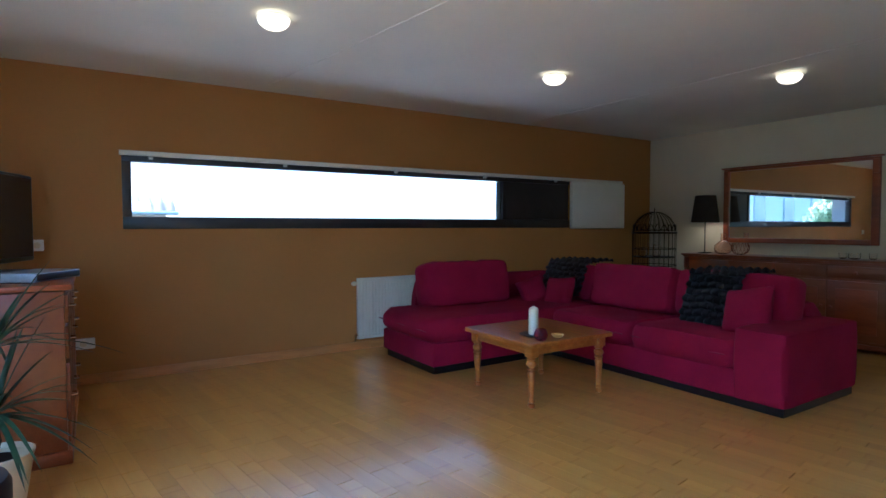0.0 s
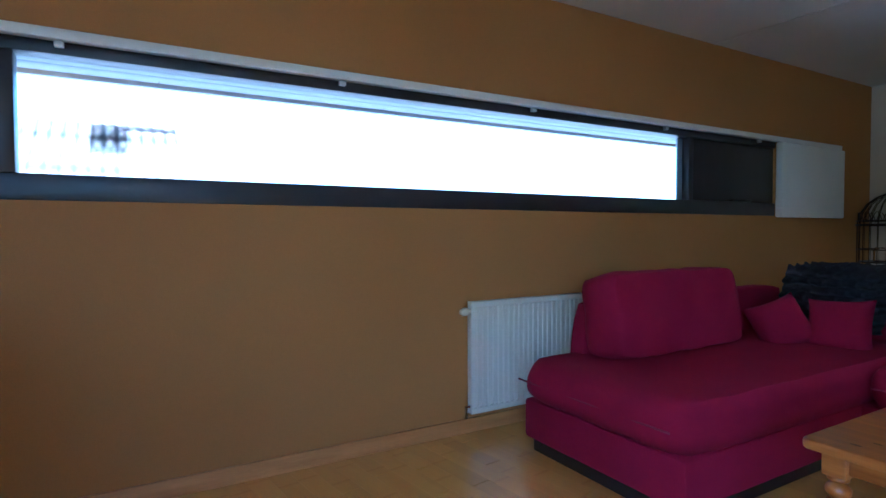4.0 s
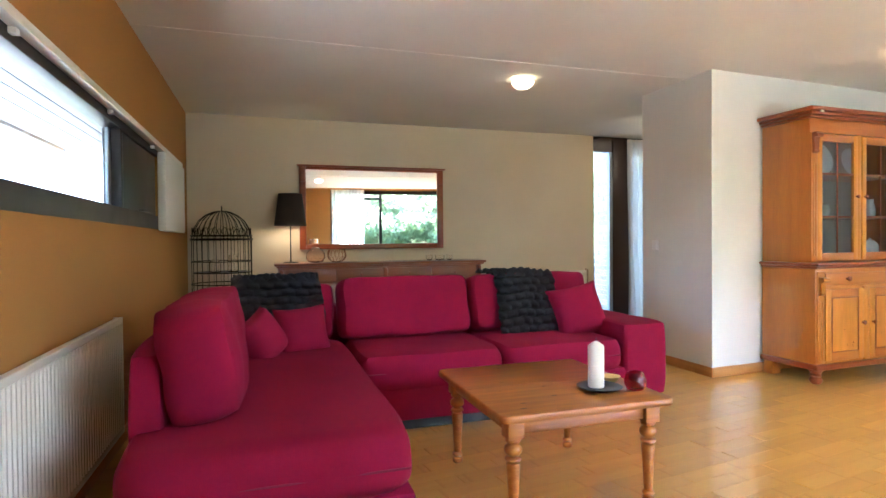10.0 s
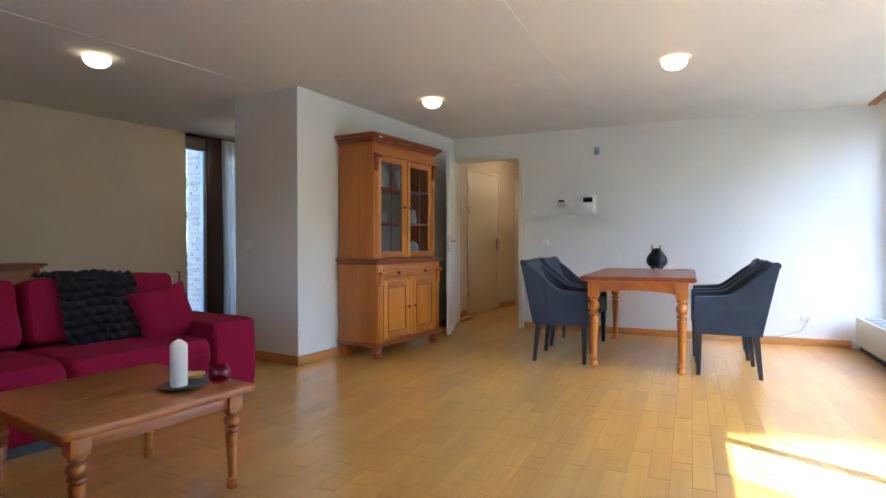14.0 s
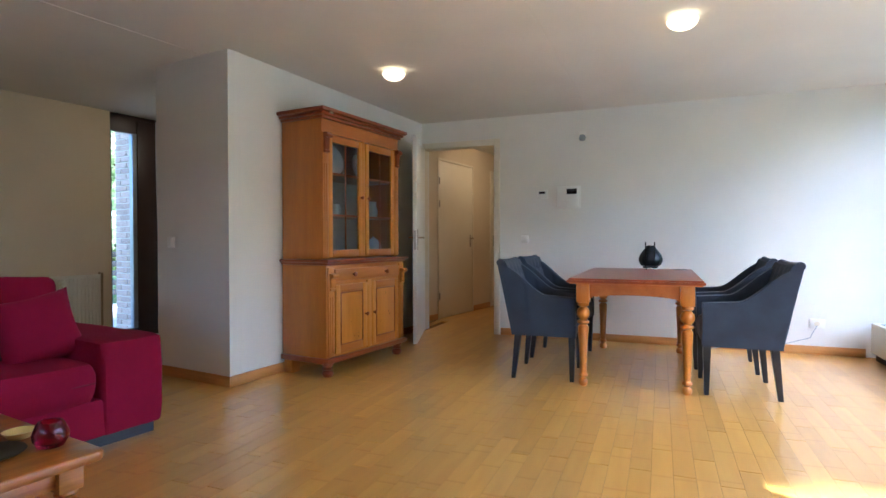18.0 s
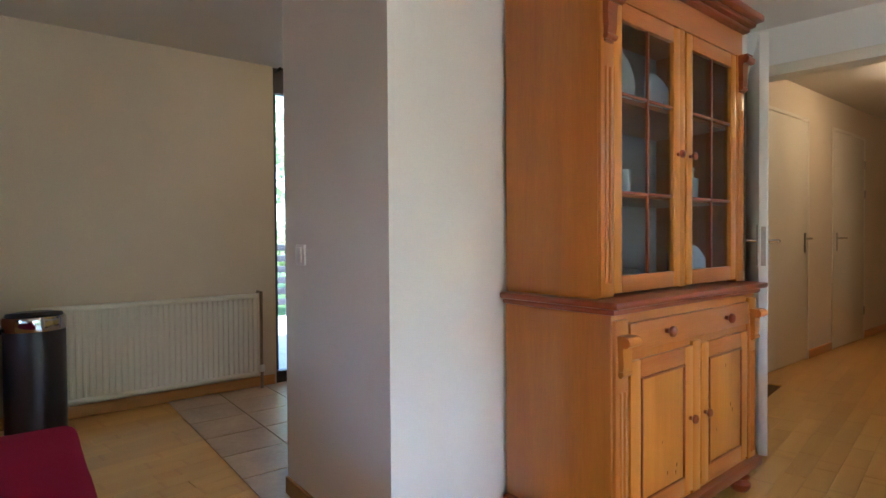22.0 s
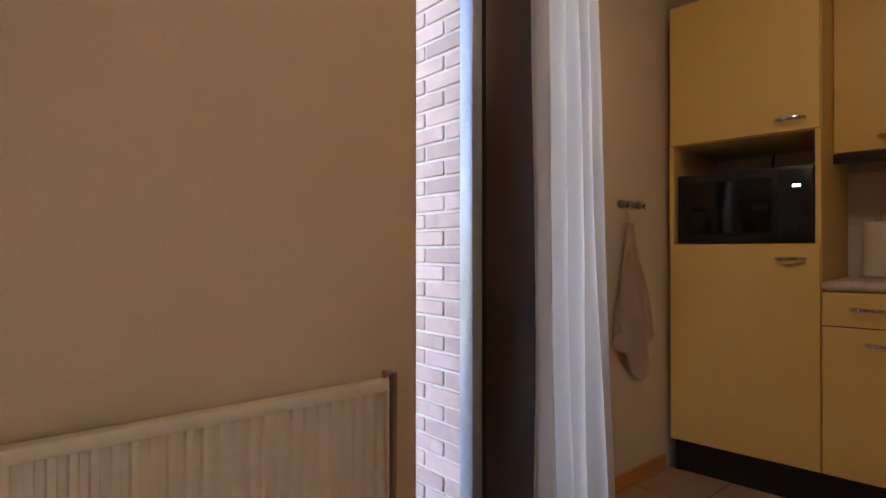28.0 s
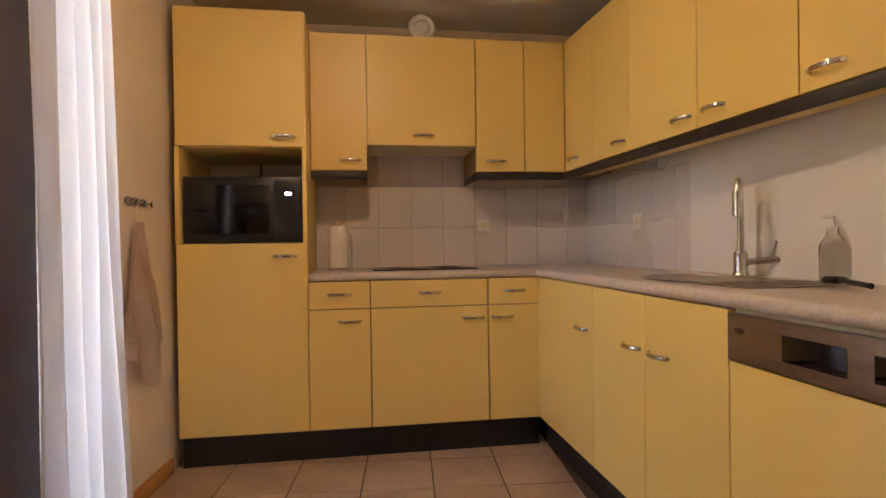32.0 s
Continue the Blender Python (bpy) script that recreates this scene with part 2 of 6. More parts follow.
M_STEEL = material("brushed_steel", srgb("a59a90"), srgb("b8ada2"), 3, 0.3, 1.0, bump=0.05, stretch=(1, 20, 20))
M_SILVER = material("silver_plastic", srgb("8f98a2"), srgb("a4adb6"), 4, 0.35, 0.3, bump=0.02)
M_IRON = material("black_iron", srgb("14110f"), srgb("221c18"), 14, 0.5, 0.6, bump=0.1)
M_SHADE = material("brown_lampshade", srgb("2e211c"), srgb("3a2b24"), 8, 0.9, bump=0.3, fine=400)
M_YELLOW = material("yellow_laminate", srgb("e2c26e"), srgb("e8ca7a"), 1.6, 0.40, bump=0.03, fine=160, mix=(0.2, 0.8), rough_vary=0.03)
M_CARCASS = material("brown_carcass_board", srgb("8a6c40"), srgb("9a7c4c"), 4, 0.6, bump=0.03)
# dishwasher strip: the brown tint stands in for what the steel reflects
M_STRIP = material("brown_reflection_steel", srgb("7a6654"), srgb("8a7664"), 3, 0.34, 0.7, bump=0.03, stretch=(1, 20, 20))
# radiator pipe: its brown carries the shade it stands in
M_PIPE = material("shade_brown_pipe", srgb("8c7860"), srgb("9c886e"), 6, 0.5, bump=0.03)
M_EDGE = material("dark_unit_edge", srgb("231a18"), srgb("2e2220"), 5, 0.5, bump=0.04)
M_PLINTH = material("black_plinth", srgb("141116"), srgb("1d191f"), 4, 0.4, bump=0.04)
M_WORKTOP = material("speckled_worktop", srgb("bcb0a4"), srgb("cec3b8"), 60, 0.4, bump=0.03, fine=240)
M_TILE = material("white_wall_tile", srgb("d6cfca"), srgb("dfd9d4"), 2, 0.22, bump=0.02, vary=0.03)
M_GROUT = material("grout", srgb("bdb3aa"), srgb("c8beb5"), 30, 0.9, bump=0.2)
M_FTILE = material("beige_floor_tile", srgb("a98f76"), srgb("c2a98f"), 5, 0.35, bump=0.06, fine=40, vary=0.05)
M_SUB = material("dark_floor_underlay", srgb("5a3c18"), srgb("6a4a20"), 8, 0.9, bump=0.1)
M_FGROUT = material("dark_floor_grout", srgb("4b3d33"), srgb("5d4d41"), 30, 0.9, bump=0.2)
M_BRICK = material("pale_red_brick", srgb("a8978e"), srgb("bcaca4"), 12, 0.9, bump=0.5, fine=120, vary=0.14)
M_MORTAR = material("mortar", srgb("bdb8b0"), srgb("cfcac2"), 20, 0.95, bump=0.4)
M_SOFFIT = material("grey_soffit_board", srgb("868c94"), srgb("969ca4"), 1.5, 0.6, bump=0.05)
M_WAX = material("ivory_wax", srgb("e8dfc8"), srgb("f0e8d6"), 4, 0.5, bump=0.03)
M_POT = material("cream_ceramic", srgb("cfc6b0"), srgb("dbd3bf"), 4, 0.3, bump=0.02)
M_SOIL = material("potting_soil", srgb("1e140d"), srgb("35261a"), 40, 0.95, bump=0.8, fine=90)
M_LEAF = material("plant_leaf", srgb("1d3422"), srgb("3a5840"), 5, 0.3, bump=0.1, vary=0.2)
M_CHINA = material("white_china", srgb("e0e2e4"), srgb("eceef0"), 3, 0.15, bump=0)
M_TEAPOT = material("cast_iron_glaze", srgb("14161a"), srgb("20232a"), 20, 0.35, 0.3, bump=0.15)
M_TOWEL = material("beige_towel_cloth", srgb("d2b9a0"), srgb("dfc9b4"), 8, 0.95, bump=0.6, fine=260)
M_PAPER = material("white_paper", srgb("e6e4de"), srgb("efede8"), 5, 0.9, bump=0.2, fine=160)
M_GRASS = material("lawn", srgb("2c3d1c"), srgb("46592c"), 3, 0.95, bump=0.8, fine=60)
M_FOLIAGE = material("tree_foliage", srgb("768a62"), srgb("9aaa7c"), 2, 0.7, bump=0.2, vary=0.18)
_n, _k = M_FOLIAGE.node_tree.nodes, M_FOLIAGE.node_tree.links
_glow, _mix = _n.new("ShaderNodeBsdfTranslucent"), _n.new("ShaderNodeMixShader")
_glow.inputs["Color"].default_value = (0.56, 0.62, 0.42, 1)
_mix.inputs[0].default_value = 0.6
_k.new(_n["Principled BSDF"].outputs[0], _mix.inputs[1])
_k.new(_glow.outputs[0], _mix.inputs[2])
_k.new(_mix.outputs[0], _n["Material Output"].inputs["Surface"])
M_BARK = material("bark", srgb("3a2c20"), srgb("54402e"), 10, 0.95, bump=0.8)
M_PAVE = material("garden_paving", srgb("8e8b88"), srgb("a29e9a"), 5, 0.9, bump=0.3)
M_FACADE = material("pale_house_render", srgb("c9c6c0"), srgb("d8d5d0"), 1, 0.9, bump=0.3)
M_ROOFTILE = material("clay_roof_tile", srgb("b8aca2"), srgb("ccc0b6"), 6, 0.85, bump=0.3, vary=0.06)
M_PALEPANE = material("pale_reflecting_pane", srgb("7d8d98"), srgb("96a4ae"), 1, 0.2, bump=0)
M_SHEER = sheer_material("sheer_curtain_cloth", (0.86, 0.86, 0.84, 1), 0.32)
M_VOILE = sheer_material("white_curtain_cloth", (0.86, 0.87, 0.87, 1), 0.15, 0.03)
M_GLASS = glass_material("window_glass")
M_CABGLASS = glass_material("cabinet_glass", (0.82, 0.84, 0.86, 1))
M_CLEAR = glass_material("clear_glassware", (1, 0.98, 0.97, 1), 0.0, True)
M_REDGLASS = glass_material("ruby_glass", (0.62, 0.06, 0.16, 1), 0.03, True)
M_AMBER = glass_material("pinkish_glassware", (1, 0.86, 0.78, 1), 0.0, True)
M_DOME = glow_material("lit_opal_glass", (1.0, 0.72, 0.38, 1), 0.42)
M_DOME_K = glow_material("lit_opal_glass_bright", (1.0, 0.76, 0.46, 1), 4.6)
M_DOME_H = glow_material("lit_opal_glass_hall", (1.0, 0.66, 0.34, 1), 8.0)
M_BULB = glow_material("lit_bulb", (1.0, 0.75, 0.45, 1), 4.0)
M_CLOCK = glow_material("lit_clock_digits", (0.75, 0.8, 1.0, 1), 3.0)
M_MIRROR = bpy.data.materials.new("mirror_silver")
M_MIRROR.use_nodes = True
_p = M_MIRROR.node_tree.nodes["Principled BSDF"]
_p.inputs["Base Color"].default_value = (0.9, 0.9, 0.89, 1)
_p.inputs["Metallic"].default_value = 1
_p.inputs["Roughness"].default_value = 0.015

# ---------- mesh helpers ----------


def box(x0, x1, y0, y1, z0, z1, bevel=0.0, bm=None, m=None, seg=2):
    """A box between two corners with rounded edges, added to bm."""
    own = bmesh.new()
    bmesh.ops.create_cube(own, size=1.0, matrix=Matrix.Translation(((x0 + x1) / 2, (y0 + y1) / 2, (z0 + z1) / 2)) @ Matrix.Diagonal((abs(x1 - x0), abs(y1 - y0), abs(z1 - z0), 1)))
    if bevel:
        bmesh.ops.bevel(own, geom=own.edges[:], offset=min(bevel, 0.45 * min(abs(x1 - x0), abs(y1 - y0), abs(z1 - z0))), segments=seg, profile=0.5, affect="EDGES")
    if m is not None:
        own.transform(m)
    return join(bm, own)


def join(bm, own):
    if bm is None:
        return own
    tmp = bpy.data.meshes.new("tmp")
    own.to_mesh(tmp)
    own.free()
    bm.from_mesh(tmp)
    bpy.data.meshes.remove(tmp)
    return bm


def lathe(profile, seg=24, bm=None, m=None):
    """Turns a profile of (radius, height) round the z axis."""
    own = bmesh.new()
    rings = []
    for r, z in profile:
        rings.append([own.verts.new((r * math.cos(2 * math.pi * i / seg), r * math.sin(2 * math.pi * i / seg), z)) for i in range(seg)])
    for a, b in zip(rings, rings[1:]):
        for i in range(seg):
            own.faces.new((a[i], a[(i + 1) % seg], b[(i + 1) % seg], b[i]))
    if profile[0] == profile[-1]:
        pass
    elif profile[0][0] > 1e-5:
        own.faces.new(rings[0][::-1])
    if profile[-1][0] > 1e-5 and profile[0] != profile[-1]:
        own.faces.new(rings[-1])
    bmesh.ops.remove_doubles(own, verts=own.verts[:], dist=1e-5)
    if m is not None:
        own.transform(m)
    return join(bm, own)


def tube(points, r, seg=8, bm=None, m=None, r_end=None):
    """A round bar along a line of points."""
    own = bmesh.new()
    pts = [Vector(p) for p in points]
    rings = []
    for i, p in enumerate(pts):
        d = (pts[min(i + 1, len(pts) - 1)] - pts[max(i - 1, 0)]).normalized()
        q = d.to_track_quat("Z", "Y")
        rad = r if r_end is None else r + (r_end - r) * i / (len(pts) - 1)
        rings.append([own.verts.new(p + q @ Vector((rad * math.cos(2 * math.pi * j / seg), rad * math.sin(2 * math.pi * j / seg), 0))) for j in range(seg)])
    for a, b in zip(rings, rings[1:]):
        for j in range(seg):
            own.faces.new((a[j], a[(j + 1) % seg], b[(j + 1) % seg], b[j]))
    own.faces.new(rings[0][::-1])
    own.faces.new(rings[-1])
    if m is not None:
        own.transform(m)
    return join(bm, own)


def pillow(w, d, h, n=14, power=4.0, pinch=0.0, wobble=0.006, m=None, bm=None, seed=0):
    """A soft cushion: w by d across, h thick, with full middle and rounded rim."""
    own = bmesh.new()
    bmesh.ops.create_cube(own, size=2.0)
    bmesh.ops.subdivide_edges(own, edges=own.edges[:], cuts=n, use_grid_fill=True)
    for v in own.verts:
        x, y, z = v.co
        k = (abs(x) ** power + abs(y) ** power + abs(z) ** 3) ** (-1 / power) if max(abs(x), abs(y), abs(z)) > 0 else 1
        x, y, z = x * min(k, 1.0), y * min(k, 1.0), z * min(k, 1.0)
        fall = max(0.0, 1 - pinch * (abs(x) ** 3 + abs(y) ** 3) * 0.5)
        p = Vector((x * w / 2, y * d / 2, z * h / 2 * fall))
        p += Vector(noise.noise_vector(p * 7 + Vector((seed * 3.1, seed, 0)))) * wobble
        v.co = p
    if m is not None:
        own.transform(m)
    return join(bm, own)


def grid_sheet(w, h, nx, nz, func, bm=None, m=None, thick=0.0):
    """A sheet in x and z, moved by func(u, v) -> offset; thick gives it a back."""
    own = bmesh.new()
    rows = [[own.verts.new(Vector((u / nx * w, 0, v / nz * h)) + Vector(func(u / nx, v / nz))) for u in range(nx + 1)] for v in range(nz + 1)]
    for a, b in zip(rows, rows[1:]):
        for i in range(nx):
            own.faces.new((a[i], a[i + 1], b[i + 1], b[i]))
    if thick:
        ret = bmesh.ops.solidify(own, geom=own.faces[:], thickness=thick)
    if m is not None:
        own.transform(m)
    return join(bm, own)


def thing(name, label="", category="", group="", kind="", at=None):
    ob = new(name)
    ob.empty_display_size = 0.1
    if at is not None:
        ob.matrix_world = at
    return tagged(ob, label, category, group, kind)


def mesh_of(name, bm, mat, smooth=True):
    me = bpy.data.meshes.new(name)
    bm.normal_update()
    bm.to_mesh(me)
    bm.free()
    me.materials.append(mat)
    if smooth:
        me.shade_smooth()
        me.set_sharp_from_angle(angle=radians(38))
    return me


def part(name, bm, mat, parent=None, label="", m=None, smooth=True):
    """One mesh object under a thing or a part, in its parent's space."""
    ob = new(name, mesh_of(name, bm, mat, smooth))
    if parent is not None:
        ob.parent = parent
    if m is not None:
        ob.matrix_basis = m
    if label:
        ob["label"] = label
    return ob


def setting(name, bm, mat, label, category):
    return tagged(part(name, bm, mat), label, category, kind="structure")

# ---------- the plan ----------
H = 2.35                                     # ceiling height
KIT = Matrix.Translation((6.095, -0.03, 0)) @ Matrix.Rotation(radians(5.0), 4, "Z") @ Matrix.Translation((-6.095, 0, 0))   # the kitchen stands slightly askew
OBL = pose(7.408, -6.869, 0, 0, 0, 8.31)     # frame of the dining wall (local x = 0) and the garden front (local y = 0)
WEST_T, NORTH_T = 0.34, 0.12

# west wall with its long slit window
WY0, WY1, WZ0, WZ1 = -6.285, -1.54, 1.165, 1.735
bm = box(-WEST_T, 0, -8.3, WY0, -0.02, H + 0.02)
box(-WEST_T, 0, WY1, 0.0, -0.02, H + 0.02, bm=bm)
box(-WEST_T, 0, WY0, WY1, -0.02, WZ0, bm=bm)
box(-WEST_T, 0, WY0, WY1, WZ1, H + 0.02, bm=bm)
setting("wall_west", bm, M_ORANGE, "ochre painted wall with a long slit window", "wall")

# north wall with the two tall narrow windows
NX0, NX1 = 4.615, 5.475
bm = box(-WEST_T, NX0, 0, NORTH_T, -0.02, H + 0.02)
box(NX1, 7.0, 0, NORTH_T, -0.02, H + 0.02, bm=bm)
setting("wall_north", bm, M_CREAM, "cream plastered wall behind the sideboard", "wall")

bm = box(6.68, 6.8, -2.31, 0.3, -0.02, H + 0.02, m=KIT)
box(4.12, 6.679, -2.31, -2.28, 0.85, H + 0.02, bm=bm, m=KIT)
setting("wall_kitchen_east", bm, M_CREAM, "cream kitchen end wall above the units", "wall")
PAR = Matrix.Translation((3.985, -2.575, 0)) @ Matrix.Rotation(radians(3.2), 4, "Z")
bm = box(0.03, 2.95, 0.0, 0.14, -0.02, H + 0.02, m=PAR)
box(3.985, 4.09, -2.575, -1.762, -0.02, H + 0.02, bm=bm)
setting("wall_kitchen_south", bm, M_WHITE, "white partition between living room and kitchen", "wall")

# dining wall, in the oblique frame: door opening near the partition
DY0, DY1 = 3.635, 4.485                      # opening along the wall
bm = box(0, 0.12, -0.4, DY0, -0.02, H + 0.02)
box(0, 0.12, DY1, 4.62, -0.02, H + 0.02, bm=bm)
box(0, 0.12, DY0, DY1, 2.06, H + 0.02, bm=bm)
bm.transform(OBL)
setting("wall_dining", bm, M_WHITE, "white plastered wall behind the dining table", "wall")

# garden front: ochre part, then glazing
GX0 = -5.25
bm = box(-7.75, GX0, -0.3, 0, -0.02, H + 0.02)
box(GX0, 0.12, -0.3, 0, 2.31, H + 0.02, bm=bm)
box(-0.07, 0.0, -0.3, 0, -0.02, 2.31, bm=bm)
bm.transform(OBL)
setting("wall_south", bm, M_ORANGE, "ochre painted garden wall beside the windows", "wall")

# hallway behind the door
setting("wall_hallway_north", box(6.9, 11.2, -2.16, -2.04, -0.02, H + 0.02), M_CREAM, "cream hallway wall with closed doors", "wall")
setting("wall_hallway_east", box(11.2, 11.32, -3.9, -2.04, -0.02, H + 0.02), M_CREAM, "cream end wall of the hallway", "wall")
setting("wall_hallway_south", box(7.1, 11.2, -3.9, -3.78, -0.02, H + 0.02), M_CREAM, "cream hallway wall beyond the open door", "wall")

# ceiling with its slab joints
def slab(z0, z1, edge):
    """A slab whose south edge follows the oblique garden front."""
    own = bmesh.new()
    a, b = OBL @ Vector((-8.0, -edge, 0)), OBL @ Vector((4.2, -edge, 0))
    low = [own.verts.new((x, y, z0)) for x, y in ((-0.34, 0.12), (-0.34, a.y), (b.x, b.y), (b.x, 0.12))]
    face = own.faces.new(low)
    up = bmesh.ops.extrude_face_region(own, geom=[face])
    bmesh.ops.translate(own, verts=[v for v in up["geom"] if isinstance(v, bmesh.types.BMVert)], vec=(0, 0, z1 - z0))
    bmesh.ops.recalc_face_normals(own, faces=own.faces[:])
    return own


bm = slab(H, H + 0.2, 0.30)
box(0.0, 3.98, -2.318, -2.300, H - 0.004, H + 0.01, bm=bm)
box(-6.9, 0.0, 2.66, 2.676, H - 0.004, H + 0.01, bm=bm, m=OBL)
setting("ceiling", bm, M_CEIL, "off-white ceiling with fine slab joints", "ceiling")

# floors
bm = slab(-0.2, -0.009, 0.30)
floor = setting("floor", bm, M_SUB, "glossy honey bamboo plank floor", "floor")
bm = box(3.925, 6.68, -1.762, 0.0, -0.008, 0.002)
box(4.09, 6.68, -2.30, -1.762, -0.008, 0.002, bm=bm)
box(4.62, 5.47, 0.0, 0.07, -0.008, 0.002, bm=bm)
tile_floor = setting("floor_kitchen", bm, M_FGROUT, "beige square floor tiles with dark joints", "floor")

# skirting boards
def skirting(x0, x1, y0, y1, m=None):
    b = box(x0, x1, y0, y1, 0.0, 0.075, 0.004, m=m)
    setting("baseboard", b, M_BASE, "low varnished pine skirting board", "skirting")


skirting(0.0, 0.014, -7.6, -0.014)
skirting(0.014, 4.60, -0.014, 0.0)
skirting(5.49, 6.10, -0.014, 0.0)
skirting(3.971, 3.985, -2.589, -1.765)
skirting(0.0, 2.74, -0.014, 0.0, PAR)
skirting(-0.014, 0.0, 0.3, DY0 - 0.07, OBL)
skirting(7.06, 7.54, -2.174, -2.16)
skirting(8.57, 9.13, -2.174, -2.16)
skirting(10.09, 11.2, -2.174, -2.16)


# ---------- windows ----------
def pane(x0, x1, y0, y1, z0, z1, parent, m=None):
    ob = part("pane", box(x0, x1, y0, y1, z0, z1, m=m), M_GLASS, parent)
    ob.visible_shadow = False
    return ob


# slit window in the west wall
win = thing("window_1", "long dark framed slit window with bright daylight", "window", kind="structure")
FX0, FX1 = -0.085, 0.004
part("window_frame", box(FX0, FX1, WY0, WY1, WZ0, WZ0 + 0.095, 0.004), M_FRAME, win)
part("window_frame", box(FX0, FX1, WY0, WY1, WZ1 - 0.05, WZ1, 0.004), M_FRAME, win)
part("window_frame", box(FX0, FX1, WY0, WY0 + 0.065, WZ0 + 0.095, WZ1 - 0.05, 0.004), M_FRAME, win)
part("window_frame", box(FX0, FX1, -2.58, -2.53, WZ0 + 0.095, WZ1 - 0.05, 0.004), M_FRAME, win)
part("glazing_bead", box(-0.06, -0.045, -2.632, -2.582, WZ0 + 0.096, WZ1 - 0.055, 0.002), M_SILVER, win, "pale metal glazing bead")
pane(-0.056, -0.050, WY0 + 0.06, -2.585, WZ0 + 0.09, WZ1 - 0.045, win)
part("casement", box(-0.075, -0.012, -2.53, WY1, WZ0 + 0.095, WZ1 - 0.05, 0.006), M_FRAME, win, "solid dark opening panel")
part("handle", box(-0.012, 0.018, -2.1, -1.86, WZ0 + 0.10, WZ0 + 0.112, 0.004), M_BLACK, win, "slim black window handle")
part("window_sill", box(-0.34, -0.085, WY0, WY1, WZ0 - 0.02, WZ0 + 0.004, 0.003), M_FRAME, win)
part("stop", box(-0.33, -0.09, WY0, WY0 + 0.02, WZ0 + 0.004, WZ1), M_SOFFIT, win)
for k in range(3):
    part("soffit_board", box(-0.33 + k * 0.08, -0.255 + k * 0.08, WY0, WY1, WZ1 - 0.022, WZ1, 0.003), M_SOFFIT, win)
eave = thing("eave", "white boarded eave outside the slit window", "eave", kind="structure")
for x0, x1 in ((-0.500, -0.348), (-0.735, -0.508)):
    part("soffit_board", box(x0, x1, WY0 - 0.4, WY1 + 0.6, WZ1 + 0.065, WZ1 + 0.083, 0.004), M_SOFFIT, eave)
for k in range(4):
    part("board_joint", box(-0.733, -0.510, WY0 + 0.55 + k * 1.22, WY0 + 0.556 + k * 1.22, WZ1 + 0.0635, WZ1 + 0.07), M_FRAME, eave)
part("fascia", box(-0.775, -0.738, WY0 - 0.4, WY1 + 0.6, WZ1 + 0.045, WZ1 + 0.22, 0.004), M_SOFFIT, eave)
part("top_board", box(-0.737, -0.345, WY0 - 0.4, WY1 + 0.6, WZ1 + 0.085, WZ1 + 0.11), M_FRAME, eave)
blind = thing("blind_rail", "white roller blind rail above the slit window", "blind rail")
part("rail", box(0.005, 0.05, -6.30, -0.62, WZ1 - 0.006, WZ1 + 0.03, 0.004), M_PAINT, blind)
for y in (-6.1, -5.05, -3.95, -2.85, -1.8):
    part("bracket", box(0.006, 0.03, y, y + 0.03, WZ1 - 0.028, WZ1 - 0.007, 0.003), M_PLASTIC, blind)
shutter = thing("wall_panel", "plain white panel beside the slit window", "panel")
part("board", box(0.002, 0.058, -1.538, -0.585, WZ0 - 0.012, WZ1 - 0.008, 0.012), M_PAINT, shutter)

# two tall windows in the north wall
win = thing("window_2", "two tall narrow windows beside a dark brown panel", "window", kind="structure")
for x0, x1, y0 in ((NX0, 4.65, 0.04), (4.862, 4.885, 0.0), (5.15, 5.168, 0.0), (5.44, NX1, 0.0)):
    part("window_frame", box(x0, x1, y0, 0.07, 0.09, 2.16, 0.004), M_FRAME, win)
part("window_frame", box(NX0, NX1, 0.0, 0.07, 2.16, H - 0.005, 0.004), M_BROWN, win)
part("window_frame", box(NX0, NX1, -0.004, 0.07, 0.003, 0.09, 0.004), M_FRAME, win)
part("panel", box(4.886, 5.149, -0.03, 0.07, 0.003, 2.30, 0.006), M_BROWN, win, "dark brown wooden panel")
part("glazing_bead", box(4.840, 4.8855, -0.012, 0.05, 0.092, 2.158, 0.003), M_SILVER, win, "pale metal glazing bead")
pane(4.65, 4.862, 0.03, 0.036, 0.09, 2.16, win)
pane(5.168, 5.44, 0.03, 0.036, 0.09, 2.16, win)

# garden front glazing, oblique frame
win = thing("window_3", "wide dark framed garden windows from low sill to ceiling", "window", kind="structure", at=OBL)
part("window_frame", box(GX0, -0.07, -0.09, -0.02, 2.22, 2.31, 0.004), M_FRAME, win)
part("window_frame", box(GX0, -0.07, -0.09, -0.02, 0.0, 0.10, 0.004), M_FRAME, win)
for x in (GX0, -4.08, -1.35, -0.14):
    part("window_frame", box(x, x + 0.07, -0.09, -0.02, 0.10, 2.22, 0.004), M_FRAME, win)
for a, b in ((GX0, -4.08), (-4.08, -1.35), (-1.35, -0.14)):
    pane(a + 0.07, b, -0.058, -0.052, 0.10, 2.22, win)
part("window_frame", box(GX0 + 0.07, -4.08, -0.085, -0.025, 2.09, 2.14, 0.004), M_FRAME, win)
part("handle", box(-0.21, -0.185, -0.02, 0.012, 1.05, 1.2, 0.005), M_PAINT, win, "white lever handle")
rail = thing("curtain_rail", "brown curtain rail along the garden windows", "curtain rail", at=OBL)
for y in (0.13, 0.17):
    part("track", box(-6.6, -0.03, y, y + 0.018, H - 0.022, H - 0.001, 0.003), M_BASE, rail)


